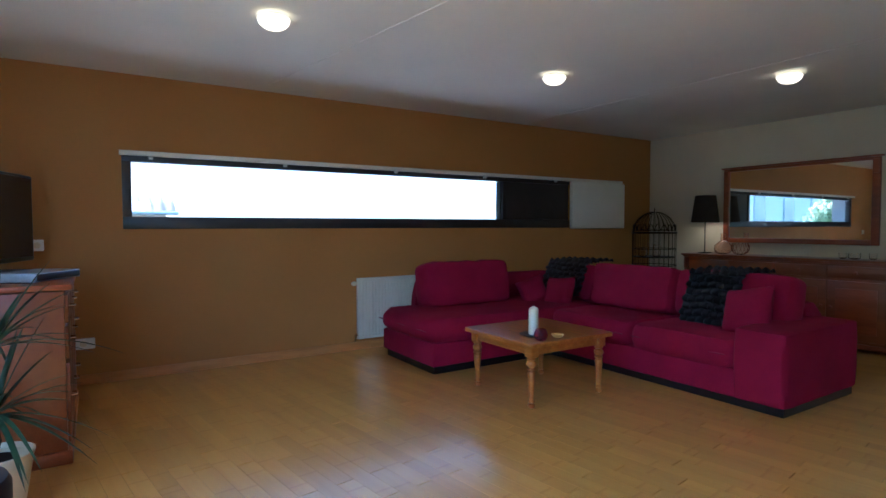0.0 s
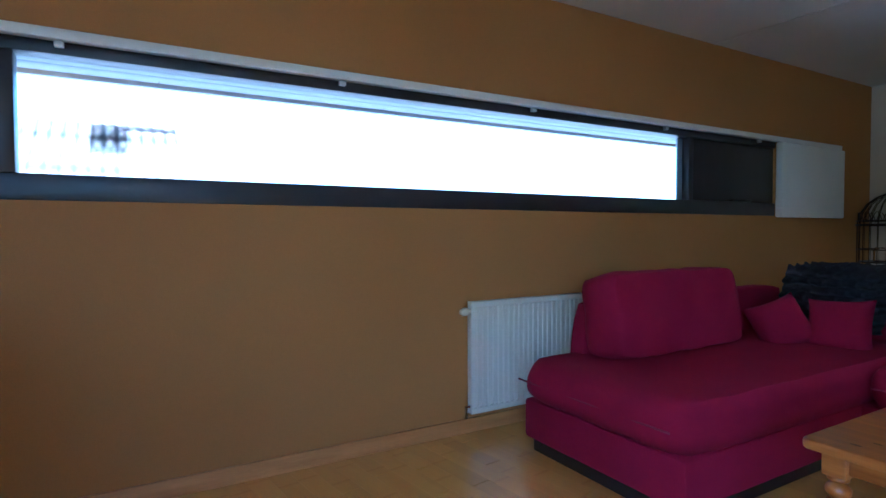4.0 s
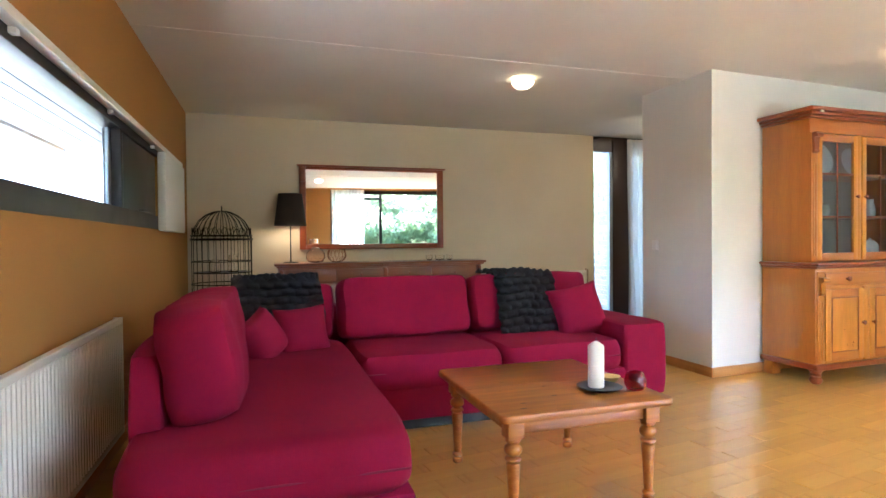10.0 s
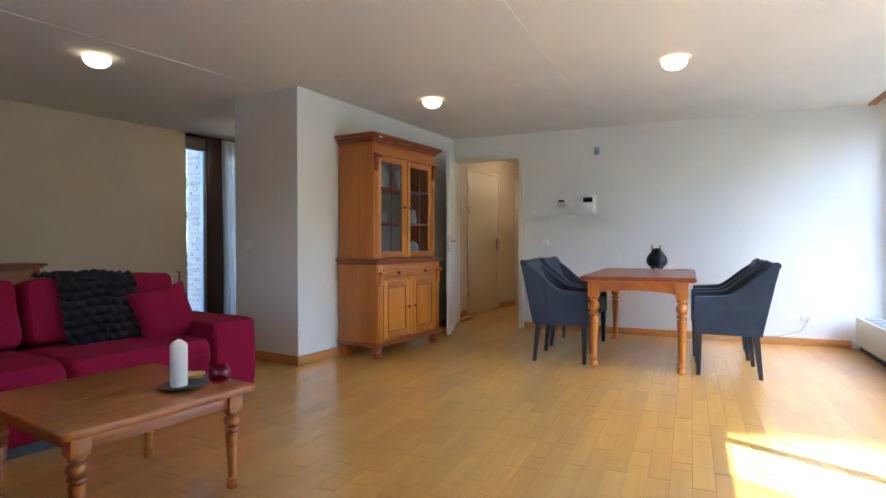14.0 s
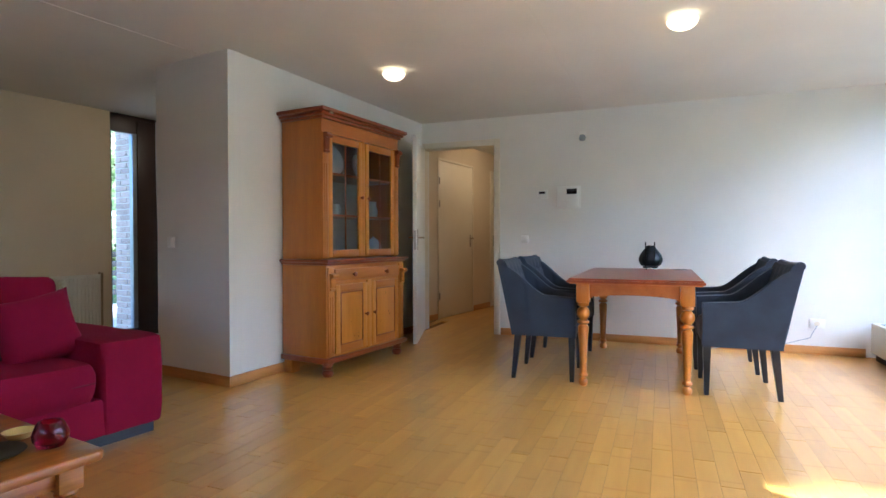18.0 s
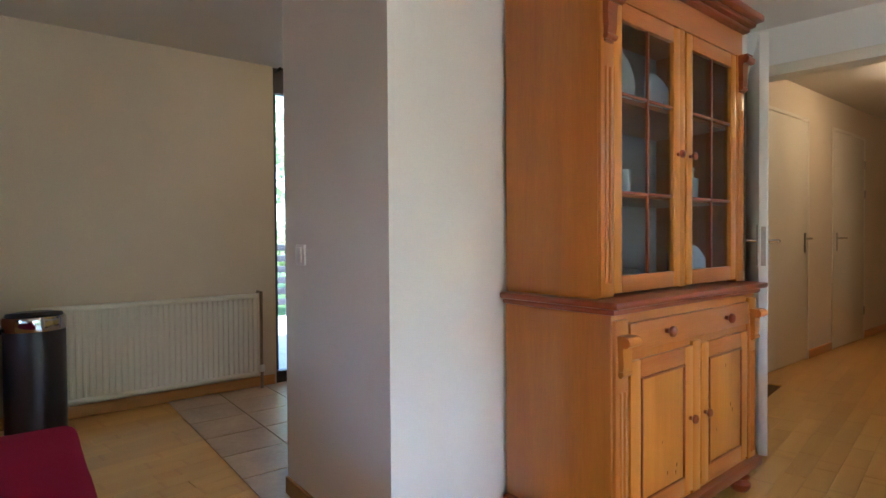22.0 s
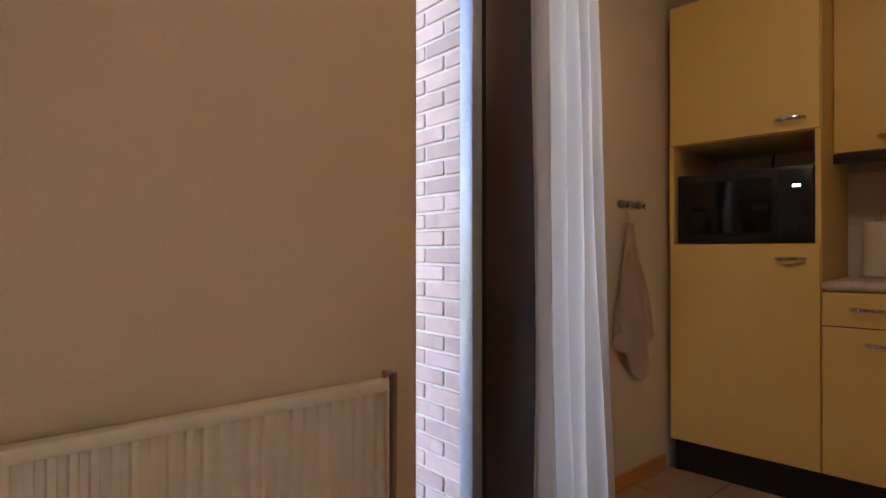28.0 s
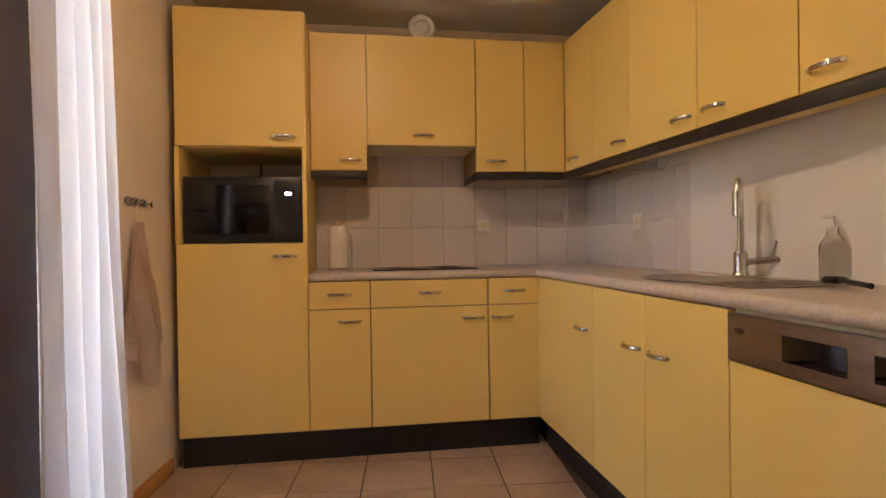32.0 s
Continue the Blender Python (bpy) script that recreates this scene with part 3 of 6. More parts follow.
def curtain(name, x0, width, z0, z1, folds, depth, mat, label, m, gather=0.0, n=70):
    own = thing(name, label, "curtain", at=m)

    def wave(u, v):
        a = math.sin(u * folds * 2 * math.pi + 0.6 * math.sin(v * 3)) * depth * (0.6 + 0.4 * (1 - v))
        a += noise.noise(Vector((u * 6, v * 2, 1.7))) * depth * 0.5
        return (-(u * gather * width) * (1 - v) + 0.01 * math.sin(v * 4 + u * 9), a, 0)

    part("cloth", grid_sheet(width, z1 - z0, n, 24, wave, m=Matrix.Translation((x0, 0, z0))), mat, own)
    part("heading_tape", box(x0, x0 + width, -0.006, 0.006, z1 - 0.03, z1, 0.003), M_PAINT, own)
    return own


curtain("sheer_curtain", -5.22, 0.78, 0.06, H - 0.03, 9, 0.03, M_SHEER, "white sheer curtain at the garden window", OBL @ Matrix.Translation((0, 0.145, 0)))
curtain("sheer_curtain", 5.05, 0.315, 0.05, H - 0.04, 4.6, 0.034, M_VOILE, "white voile curtain gathered beside the narrow window", Matrix.Translation((0, -0.10, 0)), gather=-0.42, n=110)
rod = thing("curtain_rod", "thin dark curtain rod above the narrow windows", "curtain rod")
part("rod", tube([(4.63, -0.085, H - 0.03), (5.56, -0.085, H - 0.03)], 0.006), M_IRON, rod)
for x in (4.64, 5.55):
    part("bracket", box(x - 0.008, x + 0.008, -0.09, -0.001, H - 0.04, H - 0.02, 0.002), M_IRON, rod)

# convector under the garden windows
conv = thing("convector", "long low ivory convector casing under the garden windows", "convector", at=OBL)
part("casing", box(-4.9, -0.10, 0.10, 0.29, 0.06, 0.315, 0.006), M_RAD, conv)
part("plinth", box(-4.88, -0.12, 0.12, 0.26, 0.0, 0.06), M_FRAME, conv)
for k in range(24):
    part("grille_slot", box(-4.85 + k * 0.196, -4.70 + k * 0.196, 0.135, 0.255, 0.316, 0.322, 0.002), M_SILVER, conv)

# ---------- doors ----------
frame_ob = thing("door_1", "open cream hallway door with steel lever handles", "door", kind="structure")
for a, b, c, d in ((DY0 - 0.06, DY0 + 0.004, 0.0, 2.12), (DY1 - 0.004, DY1 + 0.05, 0.0, 2.12), (DY0 + 0.004, DY1 - 0.004, 2.054, 2.12)):
    part("door_frame", box(-0.016, 0.136, a, b, c, d, 0.004, m=OBL), M_DOOR, frame_ob)
hinge = OBL @ Vector((-0.022, DY1 + 0.006, 0))
tip = Vector((5.925, -2.835, 0))
ang = math.degrees(math.atan2(tip.y - hinge.y, tip.x - hinge.x))
leaf_m = pose(hinge.x, hinge.y, 0, 0, 0, ang)
L = (tip - hinge).length
leaf = part("door_leaf", box(0, L, 0, 0.04, 0.008, 2.05, 0.003), M_PAINT, frame_ob, m=leaf_m)
part("lock_plate", box(L, L + 0.002, 0.01, 0.03, 0.93, 1.12), M_STEEL, leaf, "steel lock plate")
for s, y in ((1, 0.04), (-1, 0.0)):
    bmh = box(L - 0.075, L - 0.04, y, y + s * 0.006, 0.93, 1.13, 0.002)
    part("handle_plate", bmh, M_STEEL, leaf)
    bmh = tube([(L - 0.058, y, 1.05), (L - 0.058, y + s * 0.045, 1.05), (L - 0.075, y + s * 0.052, 1.05), (L - 0.17, y + s * 0.052, 1.048)], 0.0085)
    part("door_handle", bmh, M_CHROME, leaf, "chrome lever handle")


def hall_door(x0, x1, label, side):
    d = thing("door_2", label, "door", kind="structure")
    y = -2.16
    for a, b, c, e in ((x0 - 0.03, x0, 0, 2.09), (x1, x1 + 0.03, 0, 2.09), (x0, x1, 2.06, 2.09)):
        part("door_frame", box(a, b, y - 0.012, y - 0.001, c, e, 0.002), M_DOOR, d)
    lf = part("door_leaf", box(x0 + 0.004, x1 - 0.004, y - 0.010, y - 0.001, 0.01, 2.056, 0.002), M_DOOR, d)
    hx = x1 - 0.07 if side > 0 else x0 + 0.07
    part("handle_plate", box(hx - 0.018, hx + 0.018, y - 0.016, y - 0.010, 0.93, 1.10, 0.002), M_STEEL, lf)
    part("door_handle", tube([(hx, y - 0.014, 1.05), (hx, y - 0.06, 1.05), (hx - side * 0.11, y - 0.06, 1.05)], 0.009), M_CHROME, lf, "chrome lever handle")
    for z in (0.25, 1.45, 1.75):
        part("hinge", tube([(x0 if side > 0 else x1, y - 0.016, z), (x0 if side > 0 else x1, y - 0.016, z + 0.09)], 0.008), M_STEEL, lf)


hall_door(7.58, 8.53, "closed cream hallway door with a lever handle", 1)
hall_door(9.17, 10.05, "closed cream hallway door with a lever handle", -1)


# ---------- lamps on the ceiling ----------
def dome_lamp(x, y, glow, label="lit opal glass ceiling lamp", r=0.088):
    d = thing("ceiling_lamp", label, "lamp", "ceiling lamps", at=Matrix.Translation((x, y, H)))
    part("rim", lathe([(r * 0.50, 0.0), (r * 0.60, -0.003), (r * 0.60, -0.018), (r * 0.45, -0.022)], 32), M_PAINT, d, "white metal ceiling plate")
    prof = [(r * 0.58, -0.016), (r * 0.93, -0.019)] + [(r * math.cos(a), -0.024 - 0.058 * math.sin(a)) for a in [i * math.pi / 2 / 10 for i in range(11)]]
    prof[-1] = (0.0005, prof[-1][1])
    part("shade", lathe(prof, 40), glow, d, "glowing opal glass bowl")
    return d


for x, y in ((1.77, -5.61), (1.72, -3.45), (2.71, -1.95), (4.965, -3.285), (4.97, -5.365)):
    dome_lamp(x, y, M_DOME)
dome_lamp(8.4, -2.95, M_DOME_H, "lit opal glass hallway ceiling lamp")
dome_lamp(4.95, -0.95, M_DOME_K, "lit opal glass kitchen ceiling lamp")


# ---------- furniture of the living room ----------
def turned_leg(h, r, seg=24):
    """A turned pine leg on z = 0: bun foot, tapering shaft, rings, a vase bulb and a square head."""
    steps = ((0.46, 0.0), (0.66, 0.012), (0.72, 0.035), (0.66, 0.058), (0.44, 0.072), (0.44, 0.080), (0.68, 0.092), (0.72, 0.104), (0.66, 0.116), (0.46, 0.128), (0.50, 0.15),
             (0.58, 0.28), (0.68, 0.42), (0.76, 0.52), (0.80, 0.565), (0.74, 0.585), (0.52, 0.596), (0.52, 0.602), (0.86, 0.612), (0.92, 0.624), (0.86, 0.636), (0.54, 0.646),
             (0.58, 0.655), (0.84, 0.672), (0.98, 0.695), (1.0, 0.715), (0.92, 0.738), (0.70, 0.757), (0.52, 0.768), (0.52, 0.774), (0.84, 0.783), (0.88, 0.794), (0.80, 0.804), (0.80, 0.82))
    b = lathe([(r * k, h * t) for k, t in steps], seg)
    box(-r * 0.96, r * 0.96, -r * 0.96, r * 0.96, h * 0.815, h, 0.004, bm=b)
    return b


# corner sofa
SX0, SX1, SY0, SY1 = 0.30, 3.225, -3.0, -1.95
sofa = thing("corner_sofa", "crimson fabric corner sofa with chaise and loose back cushions", "sofa")
CH1, CHY = 1.225, -4.28
part("base", box(SX0 + 0.02, SX1 - 0.3, SY0 + 0.012, SY1, 0.06, 0.25, 0.02), M_SOFA, sofa)
part("chaise_base", box(SX0 + 0.02, CH1 - 0.02, CHY + 0.04, SY0 + 0.05, 0.06, 0.25, 0.02), M_SOFA, sofa)
part("plinth", box(SX0 + 0.08, SX1 - 0.03, SY0 + 0.06, SY1 - 0.05, 0.0, 0.06), M_BLACK, sofa, "black recessed plinth")
part("plinth", box(SX0 + 0.06, CH1 - 0.05, CHY + 0.07, SY0 + 0.06, 0.0, 0.06), M_BLACK, sofa, "black recessed plinth")


def soft_box(x0, x1, y0, y1, z0, z1, power=7.0, wob=0.007, seed=0, n=12):
    return pillow(x1 - x0, y1 - y0, z1 - z0, n=n, power=power, wobble=wob, m=Matrix.Translation(((x0 + x1) / 2, (y0 + y1) / 2, (z0 + z1) / 2)), seed=seed)


part("chaise_cushion", soft_box(SX0, CH1, CHY - 0.01, SY0 + 0.72, 0.235, 0.445, 9, seed=1), M_SOFA, sofa)
part("seat_cushion", soft_box(CH1 - 0.01, 2.085, SY0 - 0.025, SY0 + 0.75, 0.235, 0.438, 8, seed=2), M_SOFA, sofa)
part("seat_cushion", soft_box(2.075, 2.905, SY0 - 0.025, SY0 + 0.75, 0.235, 0.438, 8, seed=3), M_SOFA, sofa)
part("back_frame", soft_box(SX0, 3.02, SY1 - 0.24, SY1, 0.06, 0.63, 11, 0.005, seed=9, n=16), M_SOFA, sofa)
part("side_frame", soft_box(SX0, SX0 + 0.12, -3.94, SY1 - 0.2, 0.06, 0.70, 11, 0.004, seed=10, n=16), M_SOFA, sofa)
part("armrest", soft_box(2.895, SX1, SY0 - 0.005, SY1 - 0.02, 0.055, 0.528, 16, 0.004, seed=4, n=16), M_SOFA, sofa)


def back_cushion(cx, cy, w, h, t, lean, turn, seed, base=0.425):
    m = pose(cx, cy, base + h / 2, 0, 0, turn) @ pose(0, 0, 0, 90 - lean)
    return part("back_cushion", pillow(w, h, t, n=18, power=9, pinch=0.16, wobble=0.013, m=m, seed=seed), M_SOFA, sofa)


back_cushion(1.625, -2.34, 0.89, 0.40, 0.27, 12, 0, 5)
back_cushion(2.54, -2.33, 0.92, 0.40, 0.27, 12, 0, 6)
back_cushion(0.83, -2.27, 0.66, 0.37, 0.24, 12, 0, 7)
back_cushion(0.52, -3.47, 1.0, 0.425, 0.26, 9, 90, 8)
# piped seams along the seat fronts
for x0, x1, z in ((CH1, 2.07, 0.34), (2.09, 2.89, 0.34)):
    part("piping", tube([(x0 + 0.03, SY0 - 0.019, z), (x1 - 0.03, SY0 - 0.019, z)], 0.004, 6), M_SOFA_IN, sofa)
part("piping", tube([(SX0 + 0.04, CHY - 0.006, 0.35), (CH1 - 0.05, CHY - 0.006, 0.35)], 0.004, 6), M_SOFA_IN, sofa)


def scatter(label, cx, cy, cz, w, turn, lean, roll, seed):
    c = thing("scatter_cushion", label, "cushion", "scatter cushions")
    m = pose(cx, cy, cz, 0, 0, turn) @ pose(0, 0, 0, 90 - lean, 0, 0) @ pose(0, 0, 0, 0, 0, roll)
    b = bmesh.new()
    n = 18
    for side in (1, -1):
        rows = []
        for i in range(n + 1):
            row = []
            for j in range(n + 1):
                u, v = i / n * 2 - 1, j / n * 2 - 1
                pull = 1 - 0.10 * (1 - u * u) * v * v if abs(v) > abs(u) else 1 - 0.10 * (1 - v * v) * u * u
                t = max(0.0, (1 - u ** 4) * (1 - v ** 4)) ** 0.55
                p = Vector((u * w / 2 * pull, v * w / 2 * pull, side * 0.085 * t))
                p += Vector(noise.noise_vector(p * 9 + Vector((seed, 0, side)))) * 0.007 * t
                row.append(b.verts.new(p))
            rows.append(row)
        for i in range(n):
            for j in range(n):
                q = (rows[i][j], rows[i + 1][j], rows[i + 1][j + 1], rows[i][j + 1])
                b.faces.new(q if side > 0 else q[::-1])
    bmesh.ops.remove_doubles(b, verts=b.verts[:], dist=1e-4)
    b.transform(m)
    part("cover", b, M_SOFA, c)


scatter("square crimson cushion propped in the sofa corner", 0.945, -2.62, 0.535, 0.31, 8, 22, 4, 11)
scatter("square crimson cushion leaning against its neighbour", 0.715, -2.76, 0.53, 0.29, 48, 24, 22, 12)
scatter("square crimson cushion tilted beside the sofa arm", 2.79, -2.62, 0.575, 0.37, -14, 22, 12, 13)


# ruched black throws: rows of short folds
def throw(label, m, w, drop, over, seed):
    t = thing("throw_blanket", label, "blanket")

    def shape(u, v):
        # v runs from the front hem, up, and over the top to the back
        rows, cols = 15, 6.5
        fold = abs(math.sin((v * rows) * math.pi)) * 0.034 * (0.25 + 0.75 * abs(math.sin((u * cols + (int(v * rows) % 2) * 0.5) * math.pi)))
        s = v * (drop + over)
        if s < drop:
            y, z = -0.0 - fold + 0.14 * (s / drop) ** 1.2, s
        else:
            y, z = 0.14 + (s - drop), drop + fold
        n = noise.noise(Vector((u * 3 + seed, v * 3, 0))) * 0.02
        return (n, y, z - v * 1.0 + n)

    bmt = grid_sheet(w, 1.0, 66, 96, shape, thick=-0.006, m=m)
    part("cloth", bmt, M_BLACK_CLOTH, t)


throw("ruched black throw hanging over the sofa cushions", pose(2.235, -2.575, 0.435, 0, 0, -2), 0.44, 0.385, 0.40, 1)
throw("ruched black throw over the sofa corner cushion", pose(0.545, -2.50, 0.50, 0, 0, 2), 0.54, 0.315, 0.36, 2)

# coffee table
def rounded_slab(x0, x1, y0, y1, z0, z1, r, edge, n=6):
    """A slab with rounded corners and a softly rounded upper edge."""
    own = bmesh.new()
    rings = []
    for inset, z in [(0.003, z0), (0.0, z0 + 0.004)] + [(edge * (1 - math.cos(a)), z1 - edge + edge * math.sin(a)) for a in (0, math.pi / 8, math.pi / 4, 3 * math.pi / 8, math.pi / 2)]:
        ring = []
        for k, (cx, cy) in enumerate(((x1 - r, y1 - r), (x0 + r, y1 - r), (x0 + r, y0 + r), (x1 - r, y0 + r))):
            for q in range(n + 1):
                a = math.pi / 2 * (k + q / n)
                ring.append(own.verts.new((cx + (r - inset) * math.cos(a), cy + (r - inset) * math.sin(a), z)))
        rings.append(ring)
    m = len(rings[0])
    for a, b in zip(rings, rings[1:]):
        for q in range(m):
            own.faces.new((a[q], a[(q + 1) % m], b[(q + 1) % m], b[q]))
    own.faces.new(rings[-1])
    own.faces.new(rings[0][::-1])
    return own


ct = thing("coffee_table", "honey pine coffee table with turned legs", "table")
TX0, TX1, TY0, TY1, TZ = 1.535, 2.28, -4.175, -3.395, 0.435
top = rounded_slab(TX0, TX1, TY0, TY1, TZ - 0.028, TZ, 0.032, 0.009)
part("tabletop", top, M_TABLE, ct)
rnd = random.Random(31)
for k in range(9):
    part("wood_knot", lathe([(0.004 + 0.005 * rnd.random(), 0), (0.0, 0.0004)], 12, m=Matrix.Translation((rnd.uniform(TX0 + 0.06, TX1 - 0.06), rnd.uniform(TY0 + 0.06, TY1 - 0.06), TZ + 0.0003)) @ Matrix.Diagonal((1.7, 0.8, 1, 1))), M_KNOT, ct)
part("top_joint", box(TX0 + 0.01, TX1 - 0.01, -3.787, -3.784, TZ - 0.001, TZ + 0.0006), M_PINE_D, ct)
for x0, x1, y0, y1 in ((TX0 + 0.1, TX1 - 0.1, TY0 + 0.06, TY0 + 0.08), (TX0 + 0.1, TX1 - 0.1, TY1 - 0.08, TY1 - 0.06), (TX0 + 0.06, TX0 + 0.08, TY0 + 0.1, TY1 - 0.1), (TX1 - 0.08, TX1 - 0.06, TY0 + 0.1, TY1 - 0.1)):
    part("apron", box(x0, x1, y0, y1, 0.345, TZ - 0.028, 0.003), M_TABLE, ct)
for x in (TX0 + 0.075, TX1 - 0.075):
    for y in (TY0 + 0.075, TY1 - 0.075):
        part("leg", turned_leg(TZ - 0.028, 0.034), M_TABLE, ct, m=Matrix.Translation((x, y, 0)))

plate = thing("candle_plate", "small black plate under the candle on the table", "plate", at=Matrix.Translation((2.07, -3.965, TZ)))
part("dish", lathe([(0.055, 0.0), (0.06, 0.004), (0.09, 0.012), (0.094, 0.015), (0.088, 0.016), (0.055, 0.009), (0.0, 0.008)], 32), M_BLACK, plate)
candle = thing("candle", "thick ivory pillar candle with a blackened wick", "candle", at=Matrix.Translation((2.06, -3.955, TZ + 0.009)))
part("wax", lathe([(0.03, 0), (0.0335, 0.003), (0.0335, 0.168), (0.030, 0.176), (0.017, 0.186), (0.006, 0.192), (0.0, 0.193)], 28), M_WAX, candle)
part("wick", tube([(0, 0, 0.19), (0.001, 0, 0.2), (0.003, 0.001, 0.207)], 0.0018, 6), M_BLACK, candle, "black wick")
holder = thing("tealight_holder", "round ruby glass tealight holder on the table", "candle holder", at=Matrix.Translation((2.205, -4.02, TZ)))
part("bowl", lathe([(0.025, 0), (0.034, 0.004), (0.045, 0.025), (0.046, 0.04), (0.036, 0.066), (0.030, 0.074), (0.027, 0.073), (0.034, 0.06), (0.041, 0.04), (0.038, 0.02), (0.0, 0.01)], 32), M_REDGLASS, holder)
saucer = thing("saucer", "small yellow dish on the coffee table", "dish", at=Matrix.Translation((2.195, -3.86, TZ)))
part("dish", lathe([(0.025, 0), (0.03, 0.003), (0.042, 0.02), (0.044, 0.022), (0.039, 0.021), (0.026, 0.007), (0.0, 0.006)], 28), M_YELLOW, saucer)


# panel radiators
def radiator(label, length, height, m, pipes_right=True):
    r = thing("radiator", label, "radiator", at=m)
    n = int(length / 0.0333)
    b = bmesh.new()
    prof = []
    for i in range(n):
        x = i * length / n
        p = length / n
        prof += [(x, 0.0), (x + p * 0.38, 0.0), (x + p * 0.5, 0.011), (x + p * 0.88, 0.011)]
    prof.append((length, 0.0))
    lo = [b.verts.new((x, -0.06 + y, 0.03)) for x, y in prof]
    hi = [b.verts.new((x, -0.06 + y, height - 0.03)) for x, y in prof]
    for a in range(len(prof) - 1):
        b.faces.new((lo[a], lo[a + 1], hi[a + 1], hi[a]))
    part("front_panel", b, M_RAD, r, smooth=False)
    part("top_edge", box(0, length, -0.062, -0.02, height - 0.032, height, 0.008), M_RAD, r)
    part("bottom_edge", box(0, length, -0.062, -0.02, 0.0, 0.032, 0.008), M_RAD, r)
    part("side_edge", box(-0.004, 0.004, -0.062, -0.006, 0.0, height, 0.003), M_RAD, r)
    part("side_edge", box(length - 0.004, length + 0.004, -0.062, -0.006, 0.0, height, 0.003), M_RAD, r)
    part("back_panel", box(0.004, length - 0.004, -0.02, -0.006, 0.01, height - 0.01), M_RAD, r)
    x = length + 0.03
    if pipes_right:
        part("pipe", tube([(x, -0.04, -0.115), (x, -0.04, height + 0.012), (length, -0.04, height + 0.012)], 0.012), M_PIPE, r, "dull brown pipe, shade put into its colour")
        part("valve", lathe([(0.0, 0), (0.016, 0.002), (0.019, 0.03), (0.014, 0.05), (0.0, 0.052)], 16, m=Matrix.Translation((x, -0.05, 0.02))), M_PAINT, r)
    else:
        knob_at = Matrix.Translation((-0.004, -0.045, height - 0.05)) @ Matrix.Rotation(radians(-90), 4, "Y")
        part("valve", lathe([(0.012, 0.0), (0.012, 0.018), (0.019, 0.020), (0.021, 0.026), (0.021, 0.046), (0.017, 0.05), (0.012, 0.062), (0.0, 0.066)], 18, m=knob_at), M_IVORY, r, "ivory radiator valve knob")
        part("valve", tube([(-0.004, -0.04, 0.04), (-0.03, -0.04, 0.04), (-0.03, -0.04, -0.02)], 0.010), M_CHROME, r, "small chrome valve")
    return r


radiator("ribbed ivory panel radiator under the slit window", 1.55, 0.585, pose(0.004, -4.36, 0.105, 0, 0, 90) @ Matrix.Diagonal((1, 0.75, 1, 1)), False)
radiator("ribbed ivory panel radiator beside the kitchen windows", 1.29, 0.585, pose(3.16, -0.035, 0.105))


# ---------- the sideboard wall ----------
def knob(r, parent, m, mat=None):
    return part("knob", lathe([(r * 0.45, 0), (r * 0.4, r * 0.6), (r, r * 1.1), (r * 0.95, r * 1.6), (r * 0.5, r * 1.9), (0.0, r * 1.95)], 14, m=m), mat or M_PINE_D, parent)


FACE = Matrix.Rotation(radians(90), 4, "X")      # z axis turned to look along -y
sb = thing("sideboard", "long brown pine sideboard with four drawers", "sideboard")
BX0, BX1, BY0, BY1 = 0.85, 2.93, -0.455, -0.05
part("body", box(BX0, BX1, BY0, BY1, 0.07, 0.822, 0.004), M_BROWNPINE, sb)
part("top", box(BX0 - 0.035, BX1 + 0.055, BY0 - 0.03, BY1, 0.832, 0.856, 0.008), M_BROWNPINE, sb)
part("cornice", box(BX0 - 0.018, BX1 + 0.03, BY0 - 0.016, BY1, 0.815, 0.833, 0.006), M_PINE_D, sb)
part("plinth", box(BX0 - 0.02, BX1 + 0.02, BY0 - 0.02, BY1, 0.03, 0.075, 0.008), M_PINE_D, sb)
for x in (BX0 + 0.06, BX1 - 0.06):
    for y in (BY0 + 0.05, BY1 - 0.05):
        part("foot", lathe([(0.022, 0), (0.03, 0.008), (0.03, 0.022), (0.02, 0.03)], 14, m=Matrix.Translation((x, y, 0))), M_PINE_D, sb)
w = (BX1 - BX0 - 0.16) / 4
for k in range(4):
    x = BX0 + 0.06 + k * (w + 0.013)
    d = part("drawer", box(x, x + w, BY0 - 0.012, BY0 + 0.01, 0.68, 0.795, 0.004), M_BROWNPINE, sb)
    knob(0.017, d, Matrix.Translation((x + w / 2, BY0 - 0.012, 0.737)) @ FACE)
    d = part("door", box(x, x + w, BY0 - 0.012, BY0 + 0.01, 0.10, 0.655, 0.004), M_BROWNPINE, sb)
    part("panel", box(x + 0.07, x + w - 0.07, BY0 - 0.019, BY0 - 0.010, 0.17, 0.585, 0.006), M_PINE_D, d)
    knob(0.017, d, Matrix.Translation((x + (w - 0.035 if k % 2 == 0 else 0.035), BY0 - 0.012, 0.40)) @ FACE)
for x in (BX0 + 0.003, BX1 - 0.053, (BX0 + BX1) / 2 - 0.025):
    part("pilaster", box(x, x + 0.05, BY0 - 0.014, BY0 + 0.004, 0.09, 0.81, 0.004), M_BROWNPINE, sb)
    for k in range(3):
        part("flute", box(x + 0.010 + k * 0.012, x + 0.016 + k * 0.012, BY0 - 0.017, BY0 - 0.012, 0.13, 0.62, 0.002), M_PINE_D, sb)
    part("corbel", box(x + 0.004, x + 0.046, BY0 - 0.035, BY0 - 0.012, 0.68, 0.80, 0.012), M_PINE_D, sb)

